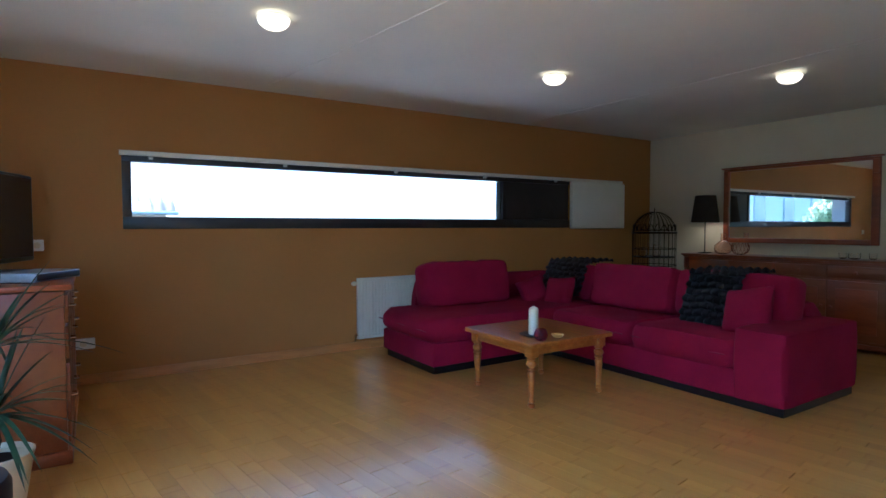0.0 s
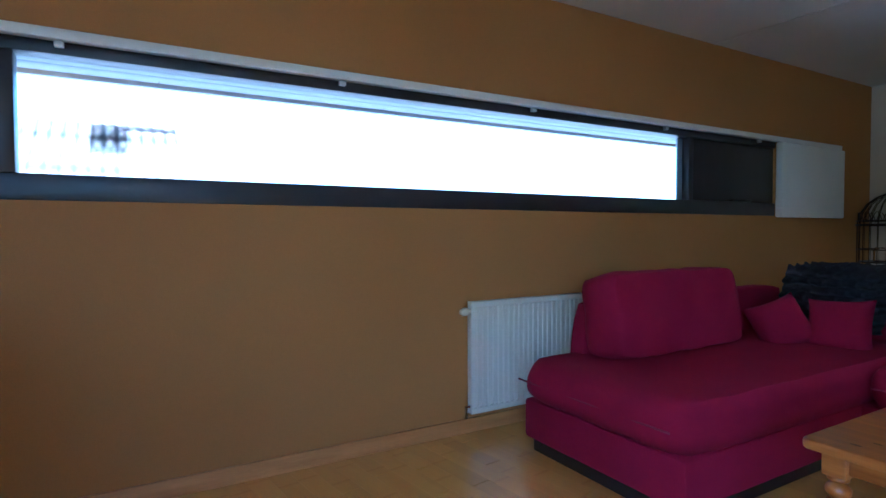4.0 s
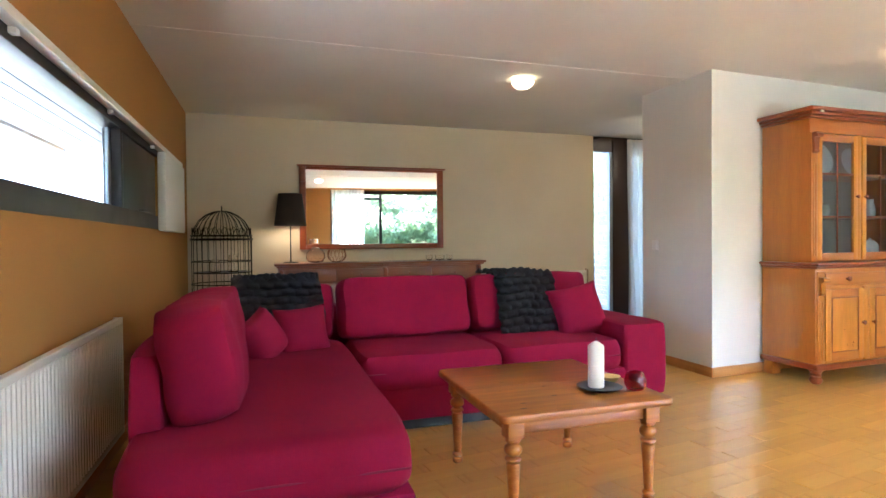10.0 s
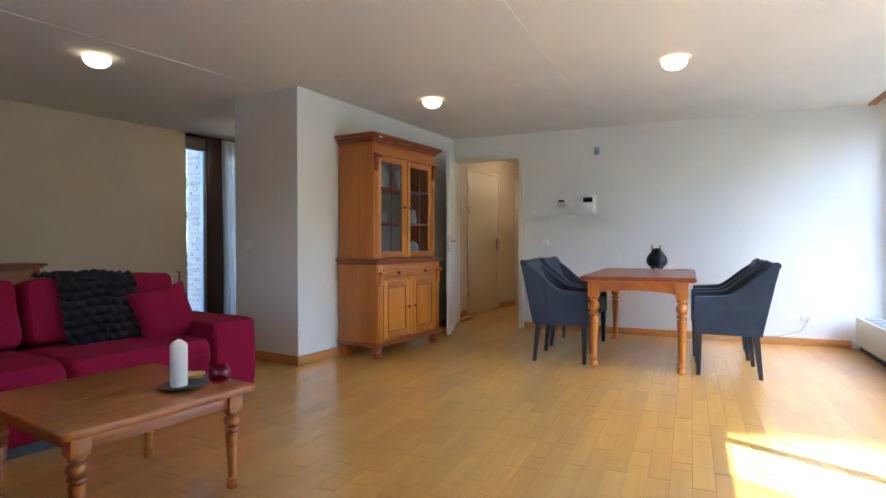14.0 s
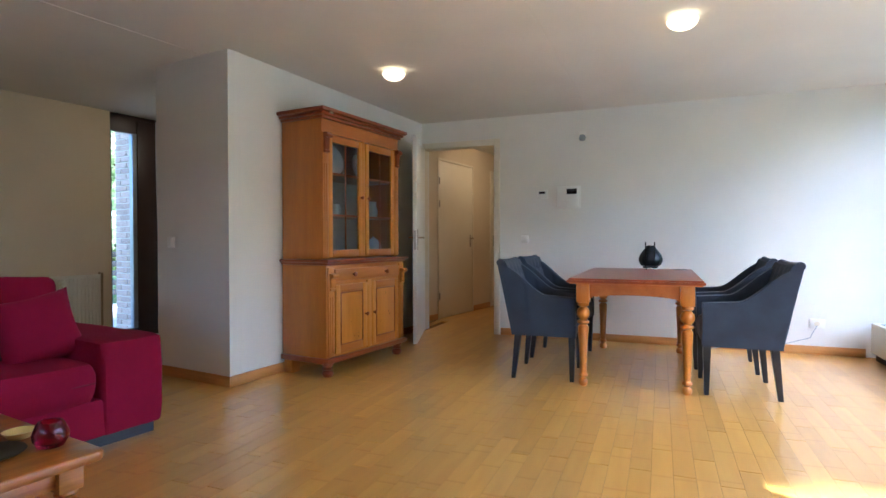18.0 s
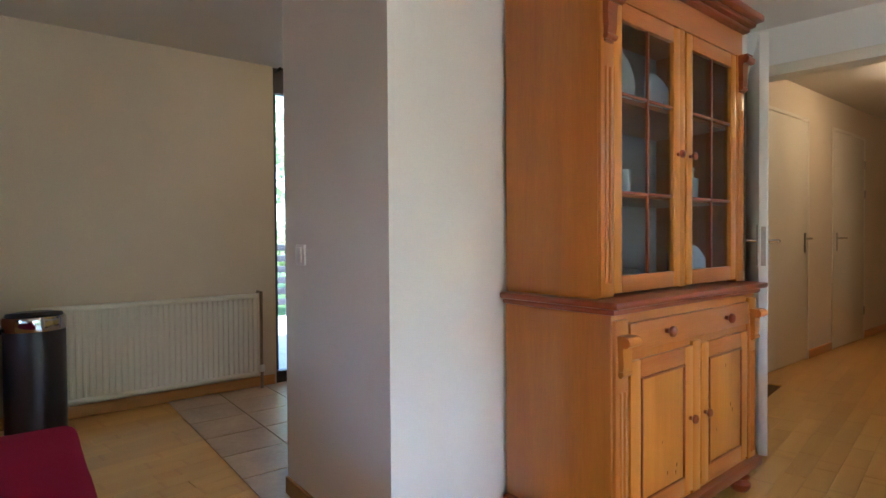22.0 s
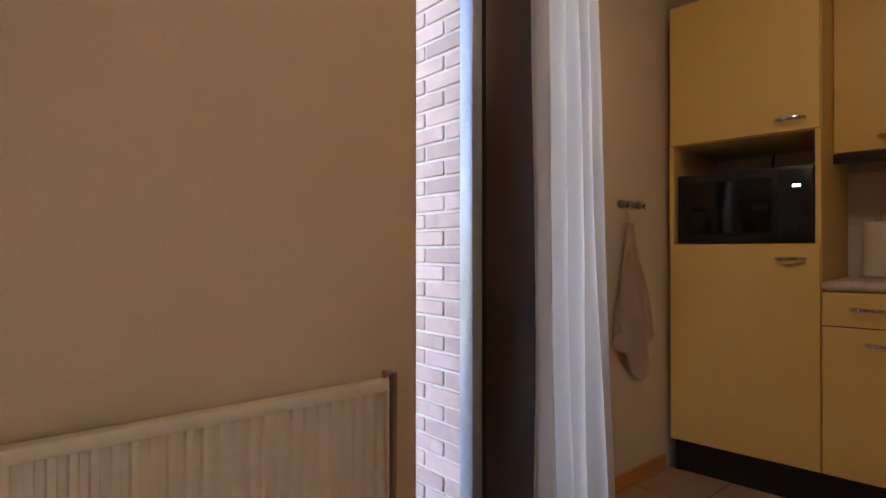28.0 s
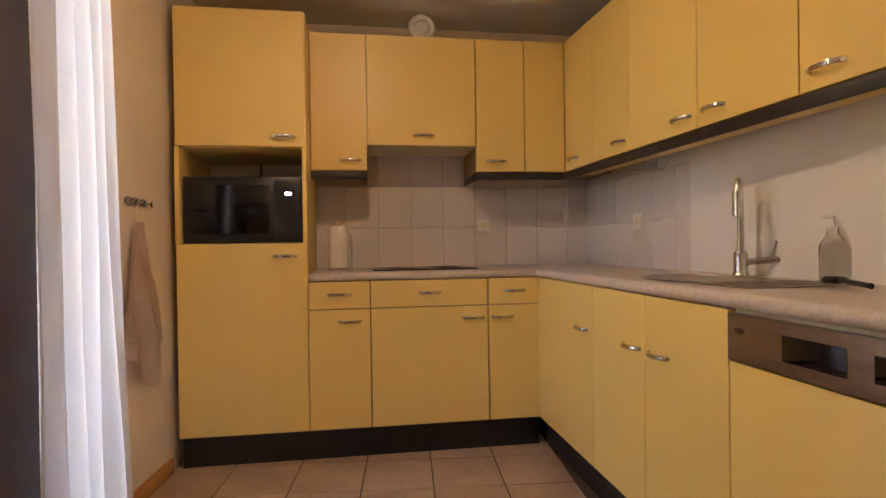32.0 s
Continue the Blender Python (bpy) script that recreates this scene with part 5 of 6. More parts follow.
for x0, x1, kx in ((VX0 + 0.075, MID - 0.024, MID - 0.045), (MID + 0.024, VX1 - 0.075, MID + 0.045)):
    d = part("glazed_door", box(x0, x0 + 0.045, VY0 - 0.010, VY0 + 0.012, 0.895, 1.822, 0.003), M_PINE_P, cup)
    part("stile", box(x1 - 0.045, x1, VY0 - 0.010, VY0 + 0.012, 0.895, 1.822, 0.003), M_PINE_P, d)
    for a, b in ((0.895, 0.95), (1.767, 1.822)):
        part("rail", box(x0 + 0.045, x1 - 0.045, VY0 - 0.010, VY0 + 0.012, a, b, 0.003), M_PINE_H, d)
    cx = (x0 + x1) / 2
    part("glazing_bar", box(cx - 0.005, cx + 0.005, VY0 - 0.006, VY0 + 0.004, 0.95, 1.767, 0.002), M_PINE_D, d)
    for z in (1.218, 1.535):
        part("glazing_bar", box(x0 + 0.045, cx - 0.005, VY0 - 0.005, VY0 + 0.004, z - 0.005, z + 0.005, 0.002), M_PINE_D, d)
        part("glazing_bar", box(cx + 0.005, x1 - 0.045, VY0 - 0.005, VY0 + 0.004, z - 0.005, z + 0.005, 0.002), M_PINE_D, d)
    g = part("pane", box(x0 + 0.046, x1 - 0.046, VY0 + 0.005, VY0 + 0.008, 0.951, 1.766), M_CABGLASS, d)
    g.visible_shadow = False
    knob(0.015, d, Matrix.Translation((kx, VY0 - 0.010, 1.37)) @ FACE)
part("worn_chip", box(VX0 + 0.02, VX0 + 0.055, VY0 - 0.072, VY0 - 0.066, UT + 0.03, UT + 0.046, 0.004), M_WAX, cup, "pale chip in the cornice")


def china(name, label, x, y, z, prof, handle=None, spout=None, group=""):
    c = thing(name, label, name.replace("_", " ").split()[-1], group, at=Matrix.Translation((x, y, z)))
    part("body", lathe(prof, 26), M_CHINA, c)
    if handle:
        part("handle", tube(handle, 0.005, 8), M_CHINA, c)
    if spout:
        part("spout", tube(spout, 0.010, 8, r_end=0.006), M_CHINA, c)


TEAPOT = [(0.04, 0), (0.05, 0.005), (0.068, 0.04), (0.066, 0.085), (0.045, 0.12), (0.042, 0.124), (0.03, 0.135), (0.008, 0.145), (0.012, 0.155), (0.0, 0.16)]
MUG = [(0.03, 0), (0.036, 0.004), (0.038, 0.085), (0.034, 0.085), (0.032, 0.008), (0, 0.007)]
TEACUP = [(0.02, 0), (0.026, 0.004), (0.042, 0.05), (0.039, 0.05), (0.02, 0.008), (0, 0.007)]
LOOP = [(0.036, 0, 0.015), (0.06, 0, 0.02), (0.068, 0, 0.045), (0.055, 0, 0.068), (0.036, 0, 0.072)]
SH1, SH2, SH3 = 0.8995, 1.2265, 1.5465
china("china_teapot", "white china teapot in the cupboard", 5.36, -2.80, SH1, TEAPOT, [(0.062, 0, 0.03), (0.10, 0, 0.04), (0.108, 0, 0.08), (0.06, 0, 0.105)], [(-0.06, 0, 0.05), (-0.09, 0, 0.08), (-0.105, 0, 0.11)])
china("china_cup", "small white china cup in the cupboard", 4.88, -2.82, SH1, TEACUP, None, None, "cups in the cupboard")
china("china_cup", "small white china cup in the cupboard", 4.99, -2.74, SH1, TEACUP, None, None, "cups in the cupboard")
china("china_mug", "white china mug in the cupboard", 4.80, -2.83, SH2, MUG, LOOP, None, "mugs in the cupboard")
china("china_mug", "white china mug in the cupboard", 4.79, -2.70, SH2, MUG, LOOP, None, "mugs in the cupboard")
china("china_mug", "white china mug in the cupboard", 5.30, -2.83, SH2, MUG, LOOP, None, "mugs in the cupboard")
china("china_jug", "tall white china jug in the cupboard", 5.37, -2.78, SH2, [(0.035, 0), (0.045, 0.01), (0.05, 0.06), (0.035, 0.11), (0.038, 0.14), (0.034, 0.14), (0.0, 0.02)], LOOP)
for k in range(2):
    pl = thing("china_plate", "round white china plate standing in the cupboard", "plate", "plates in the cupboard", at=pose(4.80 + k * 0.52, -2.80 + k * 0.12, SH3 + 0.122, 76, 0, 0))
    part("plate", lathe([(0.07, -0.004), (0.115, 0.010), (0.122, 0.012), (0.115, 0.014), (0.07, 0.0), (0, 0.0)], 36), M_CHINA, pl)
for x, z in ((4.88, SH2), (5.33, SH3), (4.95, SH3), (5.36, SH1)):
    g = thing("drinking_glass", "clear drinking glass in the cupboard", "glass", "glasses in the cupboard", at=Matrix.Translation((x, -2.74, z)))
    part("glass", lathe([(0.025, 0), (0.03, 0.004), (0.034, 0.11), (0.032, 0.11), (0.027, 0.008), (0, 0.007)], 20), M_CLEAR, g)

CUP = Matrix.Translation((4.5, -3.0, 0)) @ Matrix.Rotation(radians(1.6), 4, "Z") @ Matrix.Translation((-4.5, 2.988, 0))
for ob in [o for o in scene.objects if o not in before_cupboard and o.parent is None]:
    ob.matrix_basis = CUP @ ob.matrix_basis

# ---------- dining set, in the oblique frame ----------
dt = thing("dining_table", "reddish pine dining table with thick turned legs", "table", at=OBL @ Matrix.Translation((-1.10, 2.125, 0)))
tt = box(-0.80, 0.80, -0.44, 0.44, 0.728, 0.757)
bmesh.ops.bevel(tt, geom=[e for e in tt.edges if e.verts[0].co.z > 0.75 and e.verts[1].co.z > 0.75], offset=0.012, segments=3, affect="EDGES")
part("tabletop", tt, M_PINE_D, dt)
part("table_edge", box(-0.785, 0.785, -0.425, 0.425, 0.718, 0.728, 0.003), M_PINE_H, dt)
for s in (-1, 1):
    b = box(-0.66, 0.66, s * 0.365 - 0.011, s * 0.365 + 0.011, 0.625, 0.718, 0.003)
    part("apron", b, M_PINE_H, dt)
    # shaped end aprons with a low middle arch
    e = bmesh.new()
    n = 16
    for yy in range(n):
        ya, yb = -0.31 + 0.62 * yy / n, -0.31 + 0.62 * (yy + 1) / n
        zc = 0.60 + 0.045 * max(0.0, math.cos((ya + yb) / 2 / 0.31 * math.pi / 2)) ** 0.35
        box(s * 0.725 - 0.011, s * 0.725 + 0.011, ya, yb, zc, 0.718, bm=e)
    bmesh.ops.remove_doubles(e, verts=e.verts[:], dist=1e-4)
    part("apron", e, M_PINE_H, dt)
for x in (-0.715, 0.715):
    for y in (-0.335, 0.335):
        part("leg", turned_leg(0.718, 0.046, 26), M_PINE_V, dt, m=Matrix.Translation((x, y, 0)))
tp = thing("iron_burner", "ribbed black onion-shaped oil burner on the dining table", "burner", at=OBL @ pose(-0.52, 2.04, 0.757, 0, 0, 20) @ Matrix.Diagonal((0.98, 0.98, 1.3, 1)))
onion = lathe([(0.055, 0.022), (0.085, 0.03), (0.104, 0.055), (0.106, 0.075), (0.092, 0.105), (0.062, 0.135), (0.040, 0.155), (0.034, 0.165), (0.028, 0.166), (0.0, 0.15)], 60)
for v in onion.verts:
    a, r = math.atan2(v.co.y, v.co.x), math.hypot(v.co.x, v.co.y)
    if r > 0.04:
        k = 1 - 0.045 * abs(math.sin(a * 6))
        v.co.x, v.co.y = v.co.x * k, v.co.y * k
part("pot", onion, M_TEAPOT, tp)
part("stand", lathe([(0.06, 0.012), (0.066, 0.014), (0.066, 0.022), (0.05, 0.023)], 28), M_IRON, tp)
for k in range(4):
    a = k * math.pi / 2 + 0.4
    part("foot", lathe([(0.010, 0), (0.013, 0.004), (0.011, 0.013), (0.007, 0.014)], 12, m=Matrix.Translation((0.055 * math.cos(a), 0.055 * math.sin(a), 0))), M_CHROME, tp, "small bright metal foot")
for y in (0.075, -0.005):
    part("prong", tube([(-0.095, y, 0.02), (-0.10, y, 0.07), (-0.085, y, 0.19)], 0.006, 8), M_IRON, tp)
mat_ob = thing("coaster", "dark flat coaster on the dining table", "coaster", at=OBL @ pose(-0.45, 1.80, 0.757, 0, 0, 10))
part("pad", box(-0.07, 0.07, -0.05, 0.05, 0, 0.004, 0.001), M_BLACK, mat_ob)


def armchair():
    """A low-backed dining armchair that faces local -y, with sloping arms and tapered legs."""
    c = thing("dining_armchair", "slate fabric dining armchair with buttoned scooped back", "chair", "chairs round the table")
    W, D, Z0, ZT = 0.56, 0.47, 0.325, 0.862
    part("seat", soft_box(-W / 2 + 0.07, W / 2 - 0.07, -D / 2 + 0.0, D / 2 - 0.05, 0.37, 0.485, 9, 0.004, 21, 8), M_NAVY, c)
    part("seat_frame", box(-W / 2 + 0.02, W / 2 - 0.02, -D / 2 + 0.01, D / 2 - 0.01, Z0, 0.40, 0.015), M_NAVY, c)

    def rake(z):
        # how far the back leans out at a height
        return 0.115 * max(0.0, (z - Z0) / (ZT - Z0)) ** 1.25

    def rim(y):
        # height of the arm as it sweeps up to the back
        t = max(0.0, min(1.0, (y + 0.05) / 0.27))
        return 0.625 + (ZT - 0.64) * (t * t * (3 - 2 * t)) - 0.015 * max(0.0, -(y + 0.05)) / 0.2

    for s in (-1, 1):
        b = bmesh.new()
        n = 22
        for i in range(n + 1):
            y = -D / 2 + 0.005 + i * (D - 0.01) / n
            zt, share = rim(y), max(0.0, (y + D / 2) / D)
            x = s * (W / 2 - 0.035)
            prof = [(x - 0.034, Z0), (x + 0.034, Z0), (x + 0.037, Z0 + 0.1), (x + 0.036, zt - 0.03), (x + 0.024, zt - 0.006), (x, zt), (x - 0.024, zt - 0.006), (x - 0.036, zt - 0.03)]
            for (px, pz) in prof:
                b.verts.new((px, y + rake(pz) * share, pz))
        b.verts.ensure_lookup_table()
        for i in range(n):
            for j in range(8):
                b.faces.new((b.verts[i * 8 + j], b.verts[i * 8 + (j + 1) % 8], b.verts[(i + 1) * 8 + (j + 1) % 8], b.verts[(i + 1) * 8 + j]))
        b.faces.new([b.verts[j] for j in range(8)][::-1])
        b.faces.new([b.verts[n * 8 + j] for j in range(8)])
        bmesh.ops.recalc_face_normals(b, faces=b.faces[:])
        part("armrest", b, M_NAVY, c)
    # back: leaning panel with tufts and a soft rolled top
    b = bmesh.new()
    nx, nz = 26, 20
    tufts = [(bx, bz) for bz, row in ((0.78, (-0.62, -0.21, 0.21, 0.62)), (0.68, (-0.42, 0.0, 0.42)), (0.58, (-0.62, -0.21, 0.21, 0.62))) for bx in row]
    fr, bk = [], []
    for j in range(nz + 1):
        v = j / nz
        a, e = [], []
        for i in range(nx + 1):
            u = i / nx * 2 - 1
            z = Z0 + (ZT + 0.004 - 0.008 * (1 - u * u) - Z0) * v
            dim = sum(0.014 * math.exp(-((u - bx) ** 2 / 0.010 + (z - bz) ** 2 / 0.0014)) for bx, bz in tufts)
            y = D / 2 - 0.075 + rake(z)
            thin = 0.018 * v ** 10
            a.append(b.verts.new((u * (W / 2 - 0.006), y - 0.010 + dim + thin, z)))
            e.append(b.verts.new((u * (W / 2 - 0.001), y + 0.072 + 0.010 * v ** 5 - thin, z)))
        fr.append(a)
        bk.append(e)
    for j in range(nz):
        for i in range(nx):
            b.faces.new((fr[j][i], fr[j][i + 1], fr[j + 1][i + 1], fr[j + 1][i]))
            b.faces.new((bk[j][i + 1], bk[j][i], bk[j + 1][i], bk[j + 1][i + 1]))
    for i in range(nx):
        b.faces.new((fr[nz][i], fr[nz][i + 1], bk[nz][i + 1], bk[nz][i]))
        b.faces.new((bk[0][i], bk[0][i + 1], fr[0][i + 1], fr[0][i]))
    for j in range(nz):
        b.faces.new((bk[j][0], fr[j][0], fr[j + 1][0], bk[j + 1][0]))
        b.faces.new((fr[j][nx], bk[j][nx], bk[j + 1][nx], fr[j + 1][nx]))
    bmesh.ops.recalc_face_normals(b, faces=b.faces[:])
    back = part("backrest", b, M_NAVY, c)
    top_y = D / 2 - 0.075 + rake(ZT) + 0.048
    part("rim_roll", tube([(u * (W / 2 - 0.012), top_y, ZT - 0.006 - 0.008 * (1 - u * u)) for u in [i / 8 - 1 for i in range(17)]], 0.028, 12), M_NAVY, back)
    for bx, bz in tufts:
        part("button", lathe([(0.009, 0), (0.007, 0.004), (0, 0.005)], 10, m=Matrix.Translation((bx * W / 2, D / 2 - 0.072 + rake(bz), bz)) @ FACE), M_NAVY, back)
    for x, y, dx, dy in ((-0.235, -0.20, 0, 0), (0.235, -0.20, 0, 0), (-0.235, 0.19, -0.01, 0.035), (0.235, 0.19, 0.01, 0.035)):
        b = bmesh.new()
        bmesh.ops.create_cone(b, cap_ends=True, segments=4, radius1=0.020, radius2=0.034, depth=0.335, matrix=Matrix.Translation((0, 0, 0.1675)) @ Matrix.Rotation(radians(45), 4, "Z"))
        for q in b.verts:
            k = 1 - q.co.z / 0.335
            q.co.x += x + dx * k
            q.co.y += y + dy * k
        part("leg", b, M_DARKWOOD, c, "black tapered wooden leg", smooth=False)
    return c


chair = armchair()
chair.matrix_basis = OBL @ pose(-1.53, 2.755, 0, 0, 0, 2)
copy_thing(chair, OBL @ pose(-0.80, 2.765, 0, 0, 0, -2))
copy_thing(chair, OBL @ pose(-1.53, 1.475, 0, 0, 0, 181))
copy_thing(chair, OBL @ pose(-0.78, 1.485, 0, 0, 0, 178))

# fittings on the dining wall
th = thing("thermostat", "small white wall thermostat", "thermostat", at=dining(3.11, 1.50))
part("case", box(-0.055, 0.055, -0.025, 0, -0.045, 0.045, 0.005), M_PLASTIC, th)
part("display", box(-0.035, 0.03, -0.027, -0.0245, 0.008, 0.03, 0.001), M_SCREEN, th, "dark display")
ic = thing("intercom", "white intercom panel with a dark screen", "intercom", at=dining(2.84, 1.465))
part("backplate", box(-0.12, 0.12, -0.012, 0, -0.115, 0.115, 0.004), M_PLASTIC, ic)
part("case", box(-0.035, 0.10, -0.035, -0.012, -0.095, 0.095, 0.006), M_PLASTIC, ic)
part("screen", box(-0.018, 0.085, -0.037, -0.0345, 0.03, 0.085, 0.001), M_SCREEN, ic, "dark screen")
sn = thing("motion_sensor", "small round white and grey ceiling sensor on the wall", "sensor", at=dining(2.70, 2.07))
part("bracket", box(-0.035, 0.035, -0.03, 0, 0.0, 0.06, 0.006), M_PLASTIC, sn)
part("eye", lathe([(0.0, -0.035), (0.025, -0.028), (0.037, 0.0), (0.025, 0.028), (0.0, 0.035)], 20, m=Matrix.Translation((0, -0.045, -0.01))), M_SILVER, sn)
cord = thing("power_cord", "thin grey cord hanging from the wall socket", "cord")
part("cord", tube([OBL @ Vector(p) for p in ((-0.014, 0.66, 0.26), (-0.04, 0.72, 0.15), (-0.03, 0.92, 0.08), (-0.05, 1.3, 0.05), (-0.12, 1.55, 0.008), (-0.3, 1.8, 0.006))], 0.0035, 6), M_SILVER, cord)


# ---------- kitchen ----------
before_kitchen = set(scene.objects)
KF, KY = 6.095, -1.765           # fronts of the end run and of the side run


def bow_handle(parent, along, cx, cy, z, out):
    """A flat chrome bow handle, 11 cm wide; along and out are unit steps in x and y."""
    pts = []
    for t in (-1, -0.85, -0.45, 0, 0.45, 0.85, 1):
        d = 0.028 * (1 - t * t) ** 0.5
        pts.append((cx + along[0] * t * 0.055 + out[0] * d, cy + along[1] * t * 0.055 + out[1] * d, z))
    flat = Matrix.Translation((0, 0, z)) @ Matrix.Diagonal((1, 1, 1.6, 1)) @ Matrix.Translation((0, 0, -z))
    return part("handle", tube(pts, 0.0048, 8, m=flat), M_CHROME, parent, "chrome bow handle")


def unit(name, label, x0, x1, y0, y1, z0, z1, group="kitchen units"):
    u = thing(name, label, "cabinet", group)
    part("body", box(x0, x1, y0, y1, z0, z1), M_CARCASS, u)
    return u


def front_e(name, u, y0, y1, z0, z1, hy, hz, x=KF):
    """A front in the end run, facing -x."""
    d = part(name, box(x - 0.019, x, y0 + 0.003, y1 - 0.003, z0 + 0.002, z1 - 0.002, 0.0015, seg=1), M_YELLOW, u)
    bow_handle(d, (0, 1), x - 0.019, hy, hz, (-1, 0))
    return d


def front_s(name, u, x0, x1, z0, z1, hx, hz, y=KY):
    """A front in the side run, facing +y."""
    d = part(name, box(x0 + 0.002, x1 - 0.002, y, y + 0.019, z0 + 0.002, z1 - 0.002, 0.0015, seg=1), M_YELLOW, u)
    bow_handle(d, (1, 0), hx, y + 0.019, hz, (0, 1))
    return d


X0 = KF + 0.001
# tall unit with the oven niche
tall = thing("tall_cabinet", "tall pale yellow kitchen cabinet with a microwave niche", "cabinet", "kitchen units")
part("body", box(X0, 6.678, -0.605, -0.012, 0.162, 1.068), M_YELLOW, tall)
part("body", box(X0, 6.678, -0.605, -0.012, 1.52, 2.17), M_YELLOW, tall)
part("niche_side", box(X0 - 0.018, 6.678, -0.605, -0.586, 1.068, 1.52), M_YELLOW, tall)
part("niche_side", box(X0 - 0.018, 6.678, -0.031, -0.012, 1.068, 1.52), M_YELLOW, tall)
part("niche_back", box(6.64, 6.678, -0.586, -0.031, 1.068, 1.52), M_IVORY, tall)
front_e("door", tall, -0.605, -0.012, 0.165, 1.066, -0.50, 1.005)
front_e("door", tall, -0.605, -0.012, 1.522, 2.17, -0.50, 1.572)
mw = thing("microwave", "black built-in microwave oven with a lit clock", "microwave")
part("case", box(6.10, 6.5, -0.578, -0.040, 1.073, 1.385, 0.006), M_BLACK, mw)
part("door_glass", box(6.094, 6.10, -0.43, -0.085, 1.115, 1.345, 0.002), M_SCREEN, mw)
part("door_rim", box(6.097, 6.10, -0.445, -0.055, 1.10, 1.36, 0.001), M_BLACK, mw)
part("control_panel", box(6.095, 6.10, -0.570, -0.455, 1.085, 1.37, 0.002), M_BLACK, mw)
for k, dy in enumerate((0, 0.007, 0.016, 0.023)):
    part("clock_digit", box(6.0935, 6.0945, -0.532 + dy, -0.528 + dy, 1.298, 1.309), M_CLOCK, mw)
part("cable", tube([(6.63, -0.30, 1.385), (6.632, -0.302, 1.45), (6.63, -0.31, 1.519)], 0.005, 8), M_BLACK, mw, "black power cable")
part("button", lathe([(0.012, 0), (0.011, 0.006), (0, 0.007)], 16, m=Matrix.Translation((6.095, -0.51, 1.13)) @ Matrix.Rotation(radians(-90), 4, "Y")), M_BLACK, mw)

for y0, y1, hy, wide in ((-0.90, -0.605, -0.80, 0), (-1.485, -0.90, -1.41, 1), (KY + 0.0, -1.485, -1.56, 0)):
    u = unit("base_cabinet", "pale yellow base cabinet with a drawer and door", X0, 6.678, y0, y1, 0.162, 0.878)
    front_e("drawer", u, y0, y1, 0.7455, 0.879, (y0 + y1) / 2, 0.815)
    front_e("door", u, y0, y1, 0.165, 0.7445, hy, 0.685)
for x0, x1, hx in ((5.42, KF - 0.002, 5.52), (5.025, 5.42, 5.10), (4.615, 5.025, 4.935)):
    u = unit("base_cabinet", "pale yellow base cabinet with a full height door", x0, x1 if x1 < 6 else X0 - 0.004, -2.275, KY - 0.001, 0.162, 0.878)
    front_s("door", u, x0, x1 - 0.018 if x1 > 6 else x1, 0.165, 0.879, hx, 0.70)
dw = thing("dishwasher", "built-in dishwasher with a steel control strip", "dishwasher")
part("body", box(4.095, 4.615, -2.275, KY - 0.001, 0.162, 0.878), M_IVORY, dw)
part("front", box(4.095, 4.613, KY, KY + 0.019, 0.166, 0.752, 0.002), M_YELLOW, dw)
strip = part("control_strip", box(4.095, 4.613, KY, KY + 0.024, 0.757, 0.870, 0.003), M_STRIP, dw, "steel control strip, brown reflection put into its colour")
part("grip_recess", box(4.275, 4.435, KY + 0.0235, KY + 0.0255, 0.785, 0.842, 0.004), M_SCREEN, strip, "dark grip recess")
part("display", box(4.13, 4.22, KY + 0.0235, KY + 0.0255, 0.79, 0.84, 0.002), M_SCREEN, strip)
part("badge", box(4.555, 4.585, KY + 0.0235, KY + 0.0248, 0.825, 0.837, 0.001), M_BROWN, strip)

pl = thing("plinth", "black plinth under the kitchen cabinets", "plinth")
part("board", box(KF + 0.05, KF + 0.066, KY + 0.0, -0.012, 0.003, 0.162), M_PLINTH, pl)
part("board", box(4.095, KF + 0.066, KY - 0.06, KY - 0.044, 0.003, 0.162), M_PLINTH, pl)
wt = thing("worktop", "speckled grey-beige worktop with rounded front edge", "worktop")
part("slab", box(6.072, 6.678, KY - 0.0, -0.606, 0.880, 0.920, 0.018, seg=4), M_WORKTOP, wt)
part("slab", box(4.092, 6.678, -2.276, KY + 0.028, 0.8805, 0.9205, 0.018, seg=4), M_WORKTOP, wt)


def wall_e(y0, y1, z0, z1, hy, hz):
    u = unit("wall_cabinet", "pale yellow wall cabinet with a bow handle", 6.331, 6.678, y0, y1, z0, z1)
    front_e("door", u, y0, y1, z0, z1, hy, hz, x=6.331)
    return u


wall_e(-0.90, -0.606, 1.445, 2.165, -0.81, 1.50)
hood = wall_e(-1.485, -0.90, 1.58, 2.165, -1.20, 1.635)
hood.children[0].data.materials[0] = M_IVORY
hood["label"] = "pale yellow cooker hood cabinet over the hob"
wall_e(-1.76, -1.485, 1.445, 2.165, -1.60, 1.50)
u = unit("wall_cabinet", "pale yellow corner wall cabinet", 6.331, 6.678, -2.275, -1.76, 1.445, 2.165)
part("door", box(6.312, 6.331, -1.988, -1.7615, 1.4465, 2.1635, 0.0015, seg=1), M_YELLOW, u)
UP = Matrix.Translation((6.31, -2.008, 0)) @ Matrix.Rotation(radians(2.6), 4, "Z") @ Matrix.Translation((-6.31, 2.008, 0))   # side run of wall cabinets
